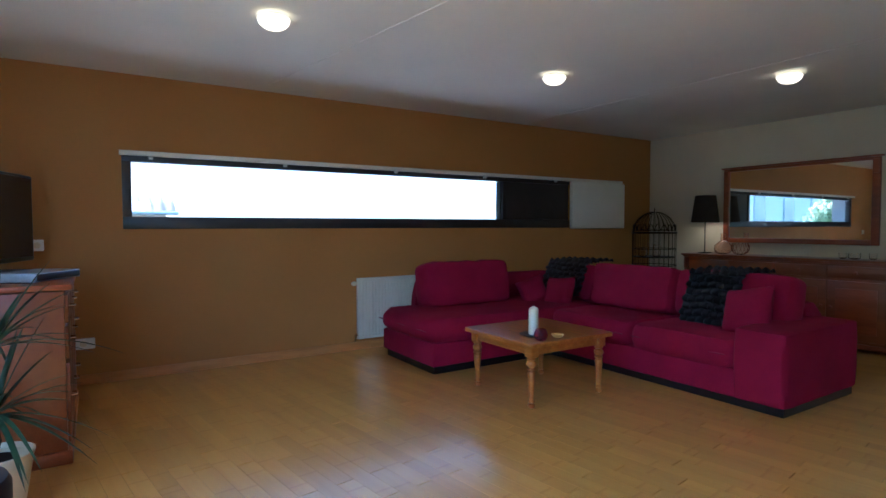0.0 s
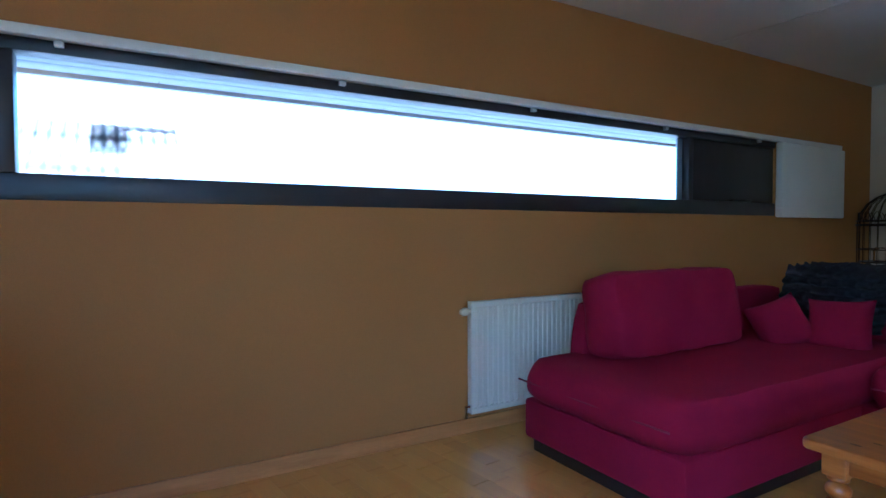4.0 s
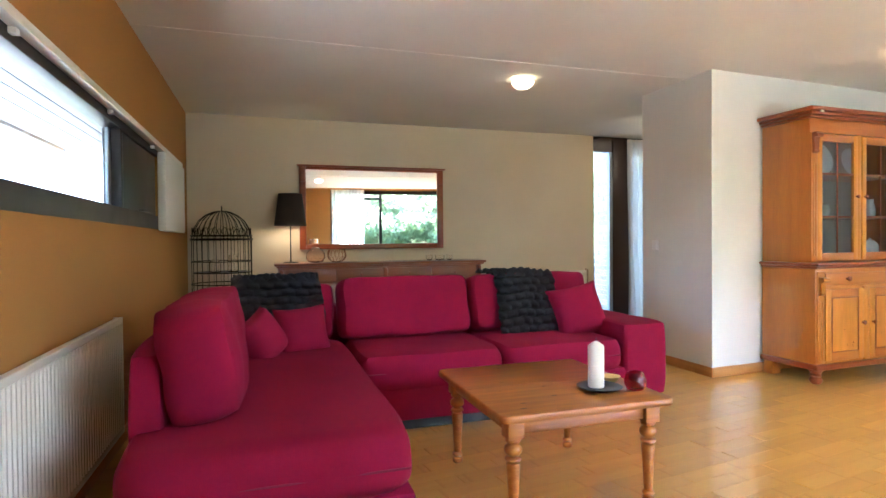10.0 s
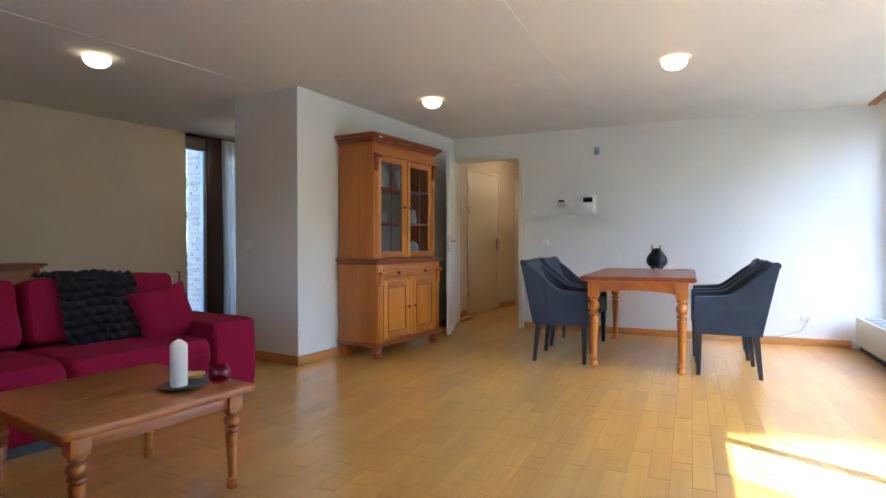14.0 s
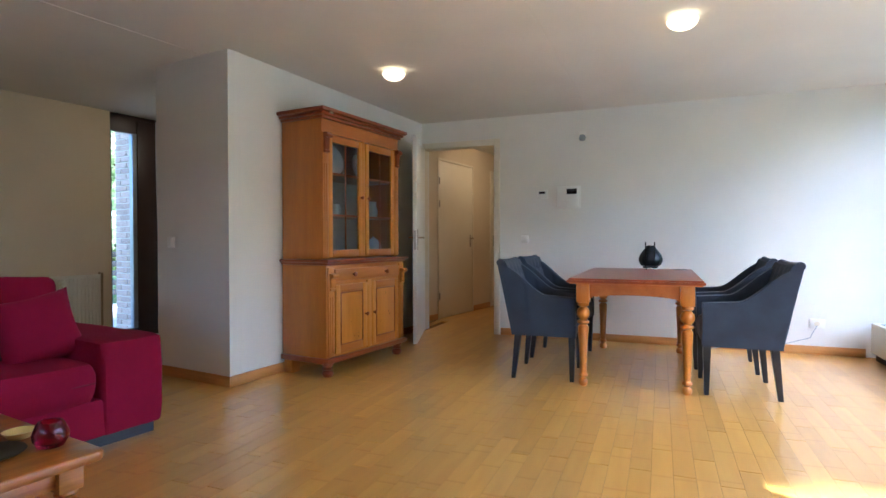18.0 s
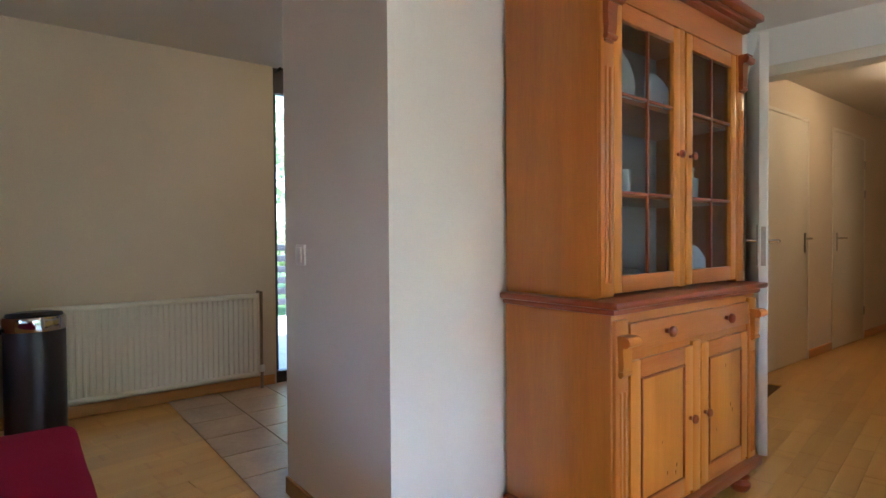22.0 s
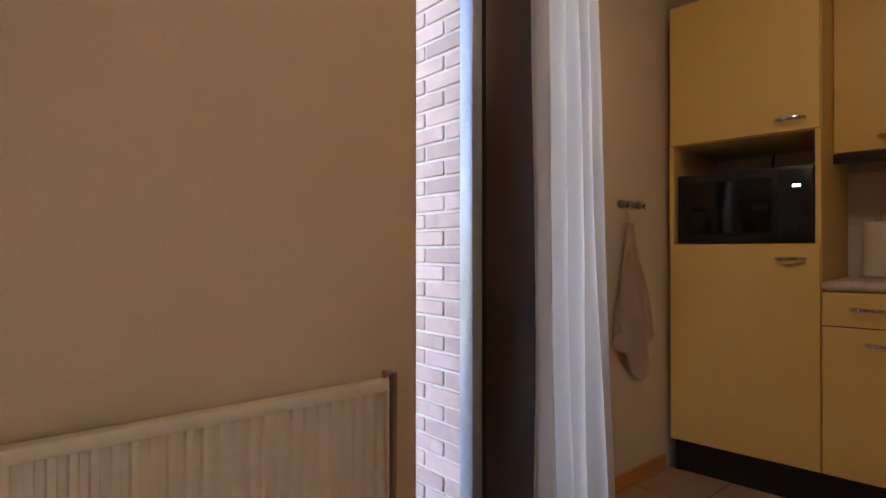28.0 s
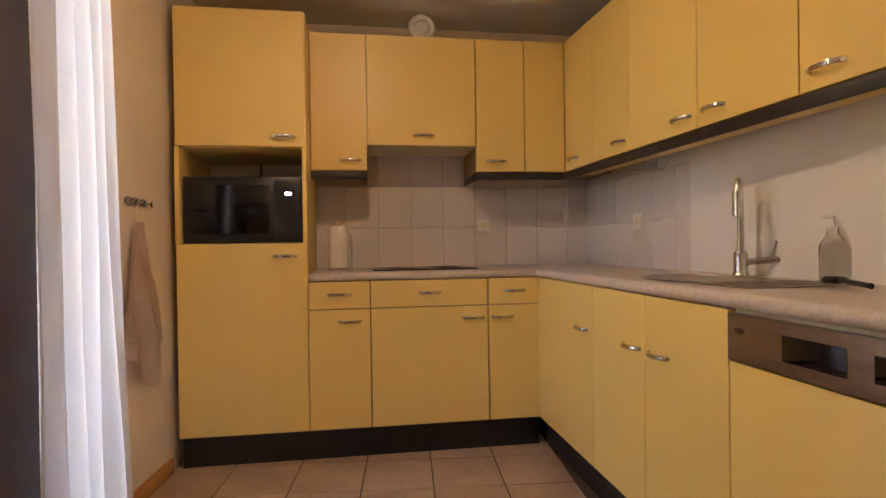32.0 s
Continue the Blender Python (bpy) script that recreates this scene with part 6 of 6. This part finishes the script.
for x0, x1, hx in ((5.98, 6.31, 6.20), (5.635, 5.98, 5.72), (5.175, 5.635, 5.265), (4.74, 5.175, 5.09), (4.12, 4.74, 4.65)):
    u = unit("wall_cabinet", "pale yellow wall cabinet with a bow handle", x0, x1, -2.165, -2.009, 1.445, 2.165)
    front_s("door", u, x0, x1, 1.446, 2.165, hx, 1.50, y=-2.008)
    u.matrix_basis = UP
pm = thing("pelmet", "dark light pelmet under the wall cabinets", "pelmet")
part("strip", box(6.316, 6.334, -0.90, -0.606, 1.405, 1.4435, 0.003), M_EDGE, pm)
part("strip", box(6.334, 6.67, -0.90, -0.884, 1.405, 1.4435, 0.003), M_EDGE, pm)
part("strip", box(6.316, 6.334, -1.99, -1.485, 1.405, 1.4435, 0.003), M_EDGE, pm)
part("strip", box(6.334, 6.67, -1.501, -1.485, 1.405, 1.4435, 0.003), M_EDGE, pm)
part("strip", box(4.12, 6.316, -2.01, -1.992, 1.405, 1.4435, 0.003, m=UP), M_EDGE, pm)
part("cabinet_floor", box(4.12, 6.31, -2.16, -2.012, 1.43, 1.4435, m=UP), M_YELLOW, pm)

# hob, sink, tap
hob = thing("hob", "flat black glass hob set in the worktop", "hob")
part("glass", box(6.17, 6.60, -1.46, -0.92, 0.9205, 0.926, 0.002), M_SCREEN, hob)
for x in (6.28, 6.49):
    for y in (-1.33, -1.05):
        part("ring", lathe([(0.085, 0.0), (0.086, 0.0006), (0.083, 0.0006), (0.083, 0.0)], 32, m=Matrix.Translation((x, y, 0.926))), M_STEEL, hob)
sink = thing("sink", "oval steel sink with a drainer in the worktop", "sink")
oval = Matrix.Translation((5.05, -1.98, 0.921)) @ Matrix.Diagonal((1.0, 0.72, 1, 1))
part("bowl", lathe([(0.25, 0.001), (0.255, 0.004), (0.245, 0.006), (0.225, 0.004), (0.21, -0.02), (0.18, -0.034), (0.03, -0.036), (0.0, -0.036)], 40, m=oval), M_STEEL, sink)
part("drainer", box(4.66, 4.86, -2.14, -1.83, 0.9212, 0.926, 0.003), M_STEEL, sink)
for k in range(6):
    part("drainer_rib", box(4.685 + k * 0.028, 4.692 + k * 0.028, -2.12, -1.85, 0.926, 0.929, 0.002), M_STEEL, sink)
tap = thing("kitchen_tap", "tall chrome kitchen tap with a pull-out spray", "tap", at=pose(5.13, -2.17, 0.921, 0, 0, 48) @ Matrix.Diagonal((1, 1, 0.95, 1)))
part("body", lathe([(0.028, 0), (0.03, 0.004), (0.026, 0.012), (0.023, 0.02), (0.023, 0.085), (0.017, 0.095)], 24), M_CHROME, tap)
part("column", tube([(0, 0, 0.09), (0, 0, 0.30), (0, 0.012, 0.335), (0, 0.045, 0.35), (0, 0.075, 0.335), (0, 0.085, 0.30)], 0.0115, 12), M_CHROME, tap)
part("spray_head", tube([(0, 0.085, 0.31), (0, 0.087, 0.22)], 0.016, 14), M_CHROME, tap)
part("lever", tube([(-0.02, 0, 0.055), (-0.075, 0.0, 0.06), (-0.12, 0.0, 0.063)], 0.0125, 12), M_CHROME, tap)
part("lever_pin", tube([(-0.10, 0.0, 0.07), (-0.11, 0.0, 0.13)], 0.004, 8), M_CHROME, tap)
soap = thing("soap_bottle", "clear glass soap bottle beside the tap", "bottle", at=Matrix.Translation((4.80, -2.22, 0.921)))
part("bottle", lathe([(0.03, 0), (0.036, 0.004), (0.036, 0.11), (0.015, 0.14), (0.014, 0.16), (0, 0.161)], 24), M_CLEAR, soap)
part("pump", tube([(0, 0, 0.16), (0, 0, 0.19), (0.03, 0.01, 0.192)], 0.006, 8), M_PLASTIC, soap)
brush = thing("washing_up_brush", "black washing-up brush lying on the worktop", "brush", at=pose(4.62, -2.05, 0.931, 0, 0, 65))
part("head", lathe([(0.0, 0), (0.028, 0.004), (0.03, 0.012), (0.022, 0.02), (0, 0.022)], 20, m=Matrix.Diagonal((1, 1.4, 1, 1))), M_BLACK, brush)
part("stick", tube([(0.0, 0.03, 0.012), (0.0, 0.20, 0.010)], 0.007, 8), M_BLACK, brush)
roll = thing("paper_towel_holder", "white kitchen roll on a chrome holder", "paper towel", at=Matrix.Translation((6.50, -0.735, 0.921)))
part("base", lathe([(0.065, 0), (0.067, 0.004), (0.06, 0.009), (0.0, 0.01)], 28), M_CHROME, roll)
part("paper", lathe([(0.02, 0.010), (0.052, 0.010), (0.053, 0.015), (0.053, 0.235), (0.052, 0.24), (0.02, 0.24)], 32), M_PAPER, roll)
part("post", tube([(0, 0, 0.009), (0, 0, 0.27)], 0.006, 8), M_CHROME, roll)
part("clip", tube([(-0.03, -0.075, 0.01), (-0.03, -0.075, 0.19), (-0.03, -0.05, 0.215), (-0.03, -0.03, 0.20)], 0.004, 8), M_CHROME, roll)
vent = thing("air_valve", "round white ventilation valve above the cabinets", "vent", at=Matrix.Translation((6.62, -1.215, 2.268)) @ Matrix.Rotation(radians(-90), 4, "Y"))
part("duct", lathe([(0.055, -0.058), (0.055, 0.155)], 28), M_PAINT, vent)
part("ring", lathe([(0.05, 0.15), (0.074, 0.153), (0.078, 0.162), (0.068, 0.172), (0.05, 0.166)], 32), M_PAINT, vent)
part("disc", lathe([(0.0, 0.150), (0.040, 0.158), (0.044, 0.17), (0.034, 0.182), (0, 0.185)], 28), M_PAINT, vent)

for m, lab in ((pose(6.668, -1.60, 1.165, 0, 0, -90), "ivory socket on the tiled end wall"), (pose(6.02, -2.268, 1.155, 0, 0, 180), "ivory socket on the tiled side wall")):
    switch("wall_socket", lab, m, 0.081, 1)

cable = thing("lamp_cable", "thin cable hanging loosely under the wall cabinets", "cable")
part("wire", tube([(6.2, -2.25, 1.425), (6.0, -2.255, 1.405), (5.86, -2.255, 1.382), (5.76, -2.255, 1.388), (5.70, -2.25, 1.425)], 0.0025, 6), M_IVORY, cable)

for ob in [o for o in scene.objects if o not in before_kitchen and o.parent is None]:
    ob.matrix_basis = KIT @ ob.matrix_basis

hooks = thing("hook_rail", "small chrome three-hook rail on the wall", "hook rail")
part("rail", box(5.705, 5.895, -0.006, -0.001, 1.228, 1.252, 0.002), M_CHROME, hooks)
for x in (5.735, 5.80, 5.865):
    part("hook", tube([(x, -0.005, 1.24), (x, -0.03, 1.235), (x, -0.038, 1.222), (x, -0.036, 1.245)], 0.0045, 8), M_CHROME, hooks)
    part("plate", box(x - 0.022, x + 0.022, -0.009, -0.0055, 1.222, 1.258, 0.002), M_STEEL, hooks)
tw = thing("hand_towel", "crumpled beige towel hanging from a hook", "towel")


def towel_shape(u, v):
    # gathered at the hook, wide below, with a slanting hem that ends in a tail
    hem = 0.70 - 0.22 * (u / 0.5) ** 1.2 if u < 0.5 else 0.48 + 0.16 * (u - 0.5) / 0.5
    hem += 0.012 * math.sin(u * 26)
    z = hem + (1.155 - hem) * v
    s = min(1.0, (1.155 - z) / 0.5)
    left, right = 5.715 - 0.105 * min(1.0, s / 0.75), 5.75 + 0.21 * s ** 0.9
    y = (-0.030 * math.sin(u * 10 + 1.5 + s) - 0.016 * math.sin(u * 23 - s * 5)) * (0.35 + 0.65 * s)
    return (left + (right - left) * u - u * 0.25, y, z - v * 0.6)


part("cloth", grid_sheet(0.25, 0.6, 48, 44, towel_shape, thick=0.006, m=Matrix.Translation((0, -0.045, 0))), M_TOWEL, tw)
part("loop", tube([(5.722, -0.045, 1.15), (5.73, -0.04, 1.18), (5.735, -0.038, 1.228), (5.739, -0.042, 1.18), (5.736, -0.045, 1.15)], 0.003, 6), M_TOWEL, tw)


# ---------- outside ----------
setting("ground", box(-300, 300, -300, 300, -0.36, -0.26), M_GRASS, "green lawn round the house", "ground")
setting("pavement_north", box(2.0, 9.0, 0.13, 4.2, -0.26, -0.10), M_PAVE, "pale garden paving outside the narrow windows", "paving")
setting("pavement_south", box(-9.0, 5.0, -3.2, -0.31, -0.26, -0.10, m=OBL), M_PAVE, "pale terrace outside the garden windows", "paving")
# west paving is unseen, added to keep the lawn's green bounce off the eave
setting("pavement_west", box(-9.0, -0.36, -9.0, 6.0, -0.26, -0.12), M_PAVE, "unseen pale paving added to keep bounced light neutral", "paving")
setting("roof_slab", slab(H + 0.201, H + 0.42, 0.31), M_FACADE, "flat roof slab over the rooms", "roof")


def tree(x, y, h, r, leaves, seed, label="broad leafy green tree in the garden", size=0.11, high=None):
    t = thing("tree", label, "tree", "garden trees", at=Matrix.Translation((x, y, -0.26)))
    rg = np.random.default_rng(seed)
    lean = rg.uniform(-0.3, 0.3, 2)
    part("trunk", tube([(0, 0, 0), (lean[0] * 0.3, lean[1] * 0.3, h * 0.3), (lean[0], lean[1], h * 0.62)], 0.05 * h ** 0.75, 10, r_end=0.03), M_BARK, t)
    limbs = bmesh.new()
    tips = []
    for k in range(9):
        a, e = rg.uniform(0, 2 * np.pi), rg.uniform(0.2, 1.2)
        z0 = h * rg.uniform(0.32, 0.6) if high is None else high + r * rg.uniform(-0.6, 0.3)
        tip = Vector((math.cos(a) * math.cos(e) * r * 0.8, math.sin(a) * math.cos(e) * r * 0.8, z0 + math.sin(e) * r * 0.8))
        tube([(lean[0] * 0.5, lean[1] * 0.5, z0), tuple(tip * 0.5 + Vector((0, 0, z0 * 0.5 + 0.1))), tuple(tip)], 0.05, 6, bm=limbs, r_end=0.012)
        tips.append(tip)
    part("limb", limbs, M_BARK, t)
    centres = np.array([tuple(p) for p in tips] + [(lean[0], lean[1], h * 0.8), (0, 0, h * 0.62 if high is None else high)])
    which = rg.integers(0, len(centres), leaves)
    d = rg.normal(size=(leaves, 3))
    d /= np.linalg.norm(d, axis=1)[:, None]
    pos = centres[which] + d * (rg.uniform(0.15, 1, leaves) ** 0.5 * r * 0.55)[:, None] * np.array([1, 1, 0.8])
    a, b = rg.normal(size=(leaves, 3)), rg.normal(size=(leaves, 3))
    a /= np.linalg.norm(a, axis=1)[:, None]
    b -= a * (a * b).sum(1)[:, None]
    b /= np.linalg.norm(b, axis=1)[:, None]
    s = size * rg.uniform(0.6, 1.3, leaves)[:, None]
    quad = np.stack([pos - a * s, pos + b * s * 0.5, pos + a * s, pos - b * s * 0.5], 1).reshape(-1, 3)
    me = bpy.data.meshes.new("crown")
    me.from_pydata(quad.tolist(), [], np.arange(leaves * 4).reshape(-1, 4).tolist())
    me.materials.append(M_FOLIAGE)
    ob = new("crown", me)
    ob.parent = t
    return t


# north garden, seen past the kitchen
tree(5.6, 7.5, 5.0, 2.6, 5000, 1)
tree(8.6, 6.2, 4.2, 2.2, 4500, 2)
tree(11.5, 9.0, 6.0, 3.0, 5000, 3)
tree(7.0, 4.9, 1.5, 0.9, 2600, 4, "low bushy green shrub by the fence", 0.07)
tree(9.4, 4.6, 1.6, 1.0, 2600, 5, "low bushy green shrub by the fence", 0.07)
# south garden: three unseen tall trees, added to keep the high sun off most of the floor
tree(0.85, -22.5, 22.0, 2.2, 24000, 6, "tall unseen tree added to block sun from the room", 0.20, 19.2)
tree(3.6, -22.7, 22.0, 2.2, 16000, 7, "tall unseen tree added to block sun from the room", 0.20, 19.2)
tree(2.2, -24.1, 22.5, 2.3, 20000, 16, "tall unseen tree added to block sun from the room", 0.20, 20.0)
for k in range(10):
    tree(-4.0 + k * 2.1, -16.6 - (k % 2) * 0.5, 2.1 + 0.25 * (k % 3), 1.3, 5000, 30 + k, "leafy shrub in the dense garden border", 0.10)
    tree(-3.2 + k * 2.1, -18.2 - (k % 2) * 0.6, 3.6 + 0.3 * (k % 3), 1.8, 6000, 50 + k, "leafy young tree behind the garden border", 0.11)
tree(3.6, -24.0, 6.5, 3.2, 6000, 9)
tree(8.4, -25.0, 7.0, 3.4, 6000, 10)
tree(-1.5, -24.0, 7.0, 3.2, 6000, 11)
tree(13.5, -26.0, 7.5, 3.6, 6000, 12)

fence = thing("garden_fence", "low dark garden fence behind the paving", "fence", at=Matrix.Translation((4.0, 4.3, -0.1)))
for k in range(9):
    part("post", box(k * 0.9 - 0.035, k * 0.9 + 0.035, -0.035, 0.035, -0.16, 1.15, 0.005), M_DARKWOOD, fence)
for k in range(6):
    part("slat", box(0, 7.2, 0.036, 0.054, 0.15 + k * 0.17, 0.25 + k * 0.17, 0.004), M_DARKWOOD, fence)

# the neighbour's house south-west of the slit window
house = thing("neighbour_house", "pale rendered house with grey windows and clay roof", "house", at=Matrix.Translation((-12.5, -27.5, -0.26)))
part("wall", box(-4, 0, -8, 9, 0, 7.0), M_FACADE, house)
roof = bmesh.new()
vs = [roof.verts.new(p) for p in ((-4.4, -8.3, 7.0), (0.4, -8.3, 7.0), (0.4, 9.3, 7.0), (-4.4, 9.3, 7.0), (-2, -8.3, 9.8), (-2, 9.3, 9.8))]
for f in ((0, 1, 4), (3, 5, 2), (1, 2, 5, 4), (0, 4, 5, 3), (0, 3, 2, 1)):
    roof.faces.new([vs[i] for i in f])
bmesh.ops.recalc_face_normals(roof, faces=roof.faces[:])
part("roof", roof, M_ROOFTILE, house, smooth=False)
for k, y in enumerate((-6.0, -2.6, 0.8, 4.2, 7.0)):
    w = part("window", box(0.0, 0.03, y - 0.65, y + 0.65, 1.6, 3.3, 0.004), M_SOFFIT, house)
    part("pane", box(0.03, 0.036, y - 0.55, y - 0.03, 1.7, 3.2), M_PALEPANE, w)
    part("pane", box(0.03, 0.036, y + 0.03, y + 0.55, 1.7, 3.2), M_PALEPANE, w)
    part("sill", box(0.0, 0.09, y - 0.7, y + 0.7, 1.53, 1.6, 0.005), M_PAVE, w)

# low outbuilding with a pantiled roof, seen through the slit window
shed = thing("outbuilding", "low pale brick outbuilding with a clay pantile roof", "outbuilding", at=Matrix.Translation((-11.5, -7.2, -0.26)))
part("wall", box(-4.6, 0, -4.2, 2.4, 0, 1.85), M_BRICK, shed)
for y in (-3.0, -0.8):
    w = part("window", box(0.0, 0.03, y - 0.5, y + 0.5, 0.8, 1.7, 0.004), M_SOFFIT, shed)
    part("pane", box(0.03, 0.036, y - 0.43, y + 0.43, 0.87, 1.63), M_PALEPANE, w)
slope = Matrix.Translation((0.3, -4.4, 1.85)) @ Matrix.Rotation(radians(34), 4, "Y")
shed_roof = part("roof", box(-4.4, 0.0, 0.0, 7.0, -0.08, 0.0, m=slope), M_ROOFTILE, shed)
part("gutter", tube([(0.36, -4.45, 1.81), (0.36, 2.65, 1.81)], 0.055, 10), M_SOFFIT, shed)
PANTILE = mesh_of("roof_tile", grid_sheet(0.29, 0.40, 10, 1, lambda u, v: (0, 0.022 * math.sin(u * 2 * math.pi) - 0.012 * v, 0), thick=0.014), M_ROOFTILE)
for r in range(12):
    for c in range(25):
        ob = new("roof_tile", PANTILE)
        ob.parent = shed_roof
        ob.matrix_basis = slope @ Matrix.Translation((-r * 0.335, 0.005 + c * 0.279, 0.035)) @ Matrix(((0, 0, -1, 0), (1, 0, 0, 0), (0, -1, 0, 0), (0, 0, 0, 1)))

# brick pier behind the brown panel and the brick reveals
pier = setting("brick_pier", box(4.895, 5.14, 0.075, 0.40, -0.1, H + 0.15), M_MORTAR, "pale red brick pier between the narrow windows", "pier")
jamb = setting("brick_jamb", box(NX1 + 0.004, 7.0, 0.345, 0.62, -0.1, H + 0.3), M_MORTAR, "pale red brick outer wall beside the window", "wall")
jamb_r = setting("brick_reveal", box(NX1 - 0.012, NX1 + 0.002, 0.075, 0.344, -0.1, H + 0.15), M_MORTAR, "pale red brick window reveal", "wall")


# ---------- pieces: bricks, tiles, planks ----------
def shared(name, sx, sy, sz, mat, bevel=0.002):
    return mesh_of(name, box(-sx / 2, sx / 2, -sy / 2, sy / 2, -sz / 2, sz / 2, bevel, seg=1), mat)


def piece(name, me, parent, m):
    ob = new(name, me)
    ob.parent = parent
    ob.matrix_basis = m
    return ob


rnd = random.Random(21)
BR = shared("brick", 0.10, 0.208, 0.053, M_BRICK, 0.004)
HB = shared("half_brick", 0.10, 0.098, 0.053, M_BRICK, 0.004)
HEADER = shared("header_brick", 0.02, 0.13, 0.053, M_BRICK, 0.004)
for c in range(39):
    z = -0.06 + c * 0.0635
    y = 0.085
    for me, ln in ((BR, 0.218), (HB, 0.108)) if c % 2 else ((HB, 0.108), (BR, 0.218)):
        piece("brick", me, pier, Matrix.Translation((4.938 + rnd.uniform(-0.002, 0.002), y + ln / 2 - 0.005, z)))
        y += ln
    for k in range(2):
        piece("brick", HEADER, jamb_r, Matrix.Translation((NX1 - 0.016 + rnd.uniform(-0.002, 0.001), 0.14 + k * 0.14 - (0.03 if c % 2 else 0), z)))
    if c % 2:
        piece("brick", HB, jamb, Matrix.Translation((NX1 + 0.05, 0.40, z)))
    piece("brick", BR, jamb, Matrix.Translation((NX1 + 0.05, 0.56 if c % 2 else 0.455, z)))

# wall tiles
TW, TH = 0.195, 0.245
T_E = shared("wall_tile", 0.008, TW - 0.003, TH - 0.003, M_TILE, 0.0015)
T_S = shared("wall_tile_side", TW - 0.003, 0.008, TH - 0.003, M_TILE, 0.0015)
wall_e_ob = bpy.data.objects["wall_kitchen_east"]
setting("trim_tile_joint_end", box(6.6755, 6.6795, -2.276, -0.606, 0.9215, 1.62, m=KIT), M_GROUT, "pale grout between the wall tiles", "grout")
setting("trim_tile_joint_side", box(4.125, 6.675, -2.2795, -2.2765, 0.9215, 1.44, m=KIT), M_GROUT, "pale grout between the wall tiles", "grout")
for r in range(3):
    z = 0.905 + TH * (r + 0.5) + 0.004
    for c in range(9):
        y = -0.575 - TW * (c + 0.5)
        if r == 2 and not -1.5 < y < -0.9:
            continue
        piece("tile", T_E, wall_e_ob, KIT @ Matrix.Translation((6.672, y, z)))
    if r < 2:
        for c in range(12):
            piece("tile", T_S, wall_e_ob, KIT @ Matrix.Translation((6.57 - TW * c, -2.272, z)))

# kitchen floor tiles
FT = shared("floor_tile", 0.319, 0.304, 0.006, M_FTILE, 0.0012)
for i in range(10):
    for j in range(7):
        x, y = 4.0325 + i * 0.325, -0.435 + 0.31 - j * 0.31
        if x > 6.45 or y < -1.85 or (y < -1.7 and x < 4.2):
            continue
        piece("tile", FT, tile_floor, Matrix.Translation((x, y, 0.0025 + rnd.uniform(-0.0003, 0.0003))))

# bamboo planks
PW, PL = 0.0905, 0.72
PLANK = mesh_of("plank", box(0.0020 - PL / 2, PL / 2 - 0.0020, 0.0006 - PW / 2, PW / 2 - 0.0006, -0.004, 0.004), M_OAK, False)
inv = OBL.inverted()
verts, faces, count = [], [], 0
base_v = [tuple(v.co) for v in PLANK.vertices]
base_f = [tuple(p.vertices) for p in PLANK.polygons]
for j in range(-3, 88):
    off = (0.37 * (j % 2) + rnd.uniform(-0.12, 0.12)) * PL
    for i in range(-12, 8):
        lx, ly = off + i * PL, (j + 0.5) * PW
        p = OBL @ Vector((lx, ly, -0.0042))
        room = -0.5 < p.x < 8.2 and -8.2 < p.y < 0.16 and not (p.x > 4.72 and p.y > -2.45) and lx < 0.5
        hall = lx >= 0.5 and p.x < 11.4 and -3.95 < p.y < -2.0
        if not (room or hall):
            continue
        if 2.3 < p.x < 6.3 and -6.35 < p.y < -2.6 and count < 300:
            piece("plank", PLANK, floor, Matrix.Translation(p) @ Matrix.Rotation(radians(8.31), 4, "Z"))
            count += 1
        else:
            lo = (-0.2 - 7.408 + math.sin(radians(8.31)) * ly) / math.cos(radians(8.31))
            hi = 9.0 if 3.4 < ly < 4.6 else 0.09
            if lx + PL / 2 < lo + 0.01 or lx - PL / 2 > hi - 0.01:
                continue
            n0 = len(verts)
            tight = lx > -2.4 or lx < -5.2          # far boards lie close together
            kx, ky = (PL / (PL - 0.0012), PW / (PW - 0.0006)) if tight else (1, 1)
            verts += [(min(hi, max(lo, lx + v[0] * kx)), ly + v[1] * ky, v[2] - 0.0042) for v in base_v]
            faces += [tuple(n0 + k for k in f) for f in base_f]
me = bpy.data.meshes.new("planks_rest")
me.from_pydata(verts, [], faces)
me.materials.append(M_OAK)
rest = new("planks", me)
rest.parent = floor
rest.matrix_basis = OBL
rest["kind"] = "stuff"
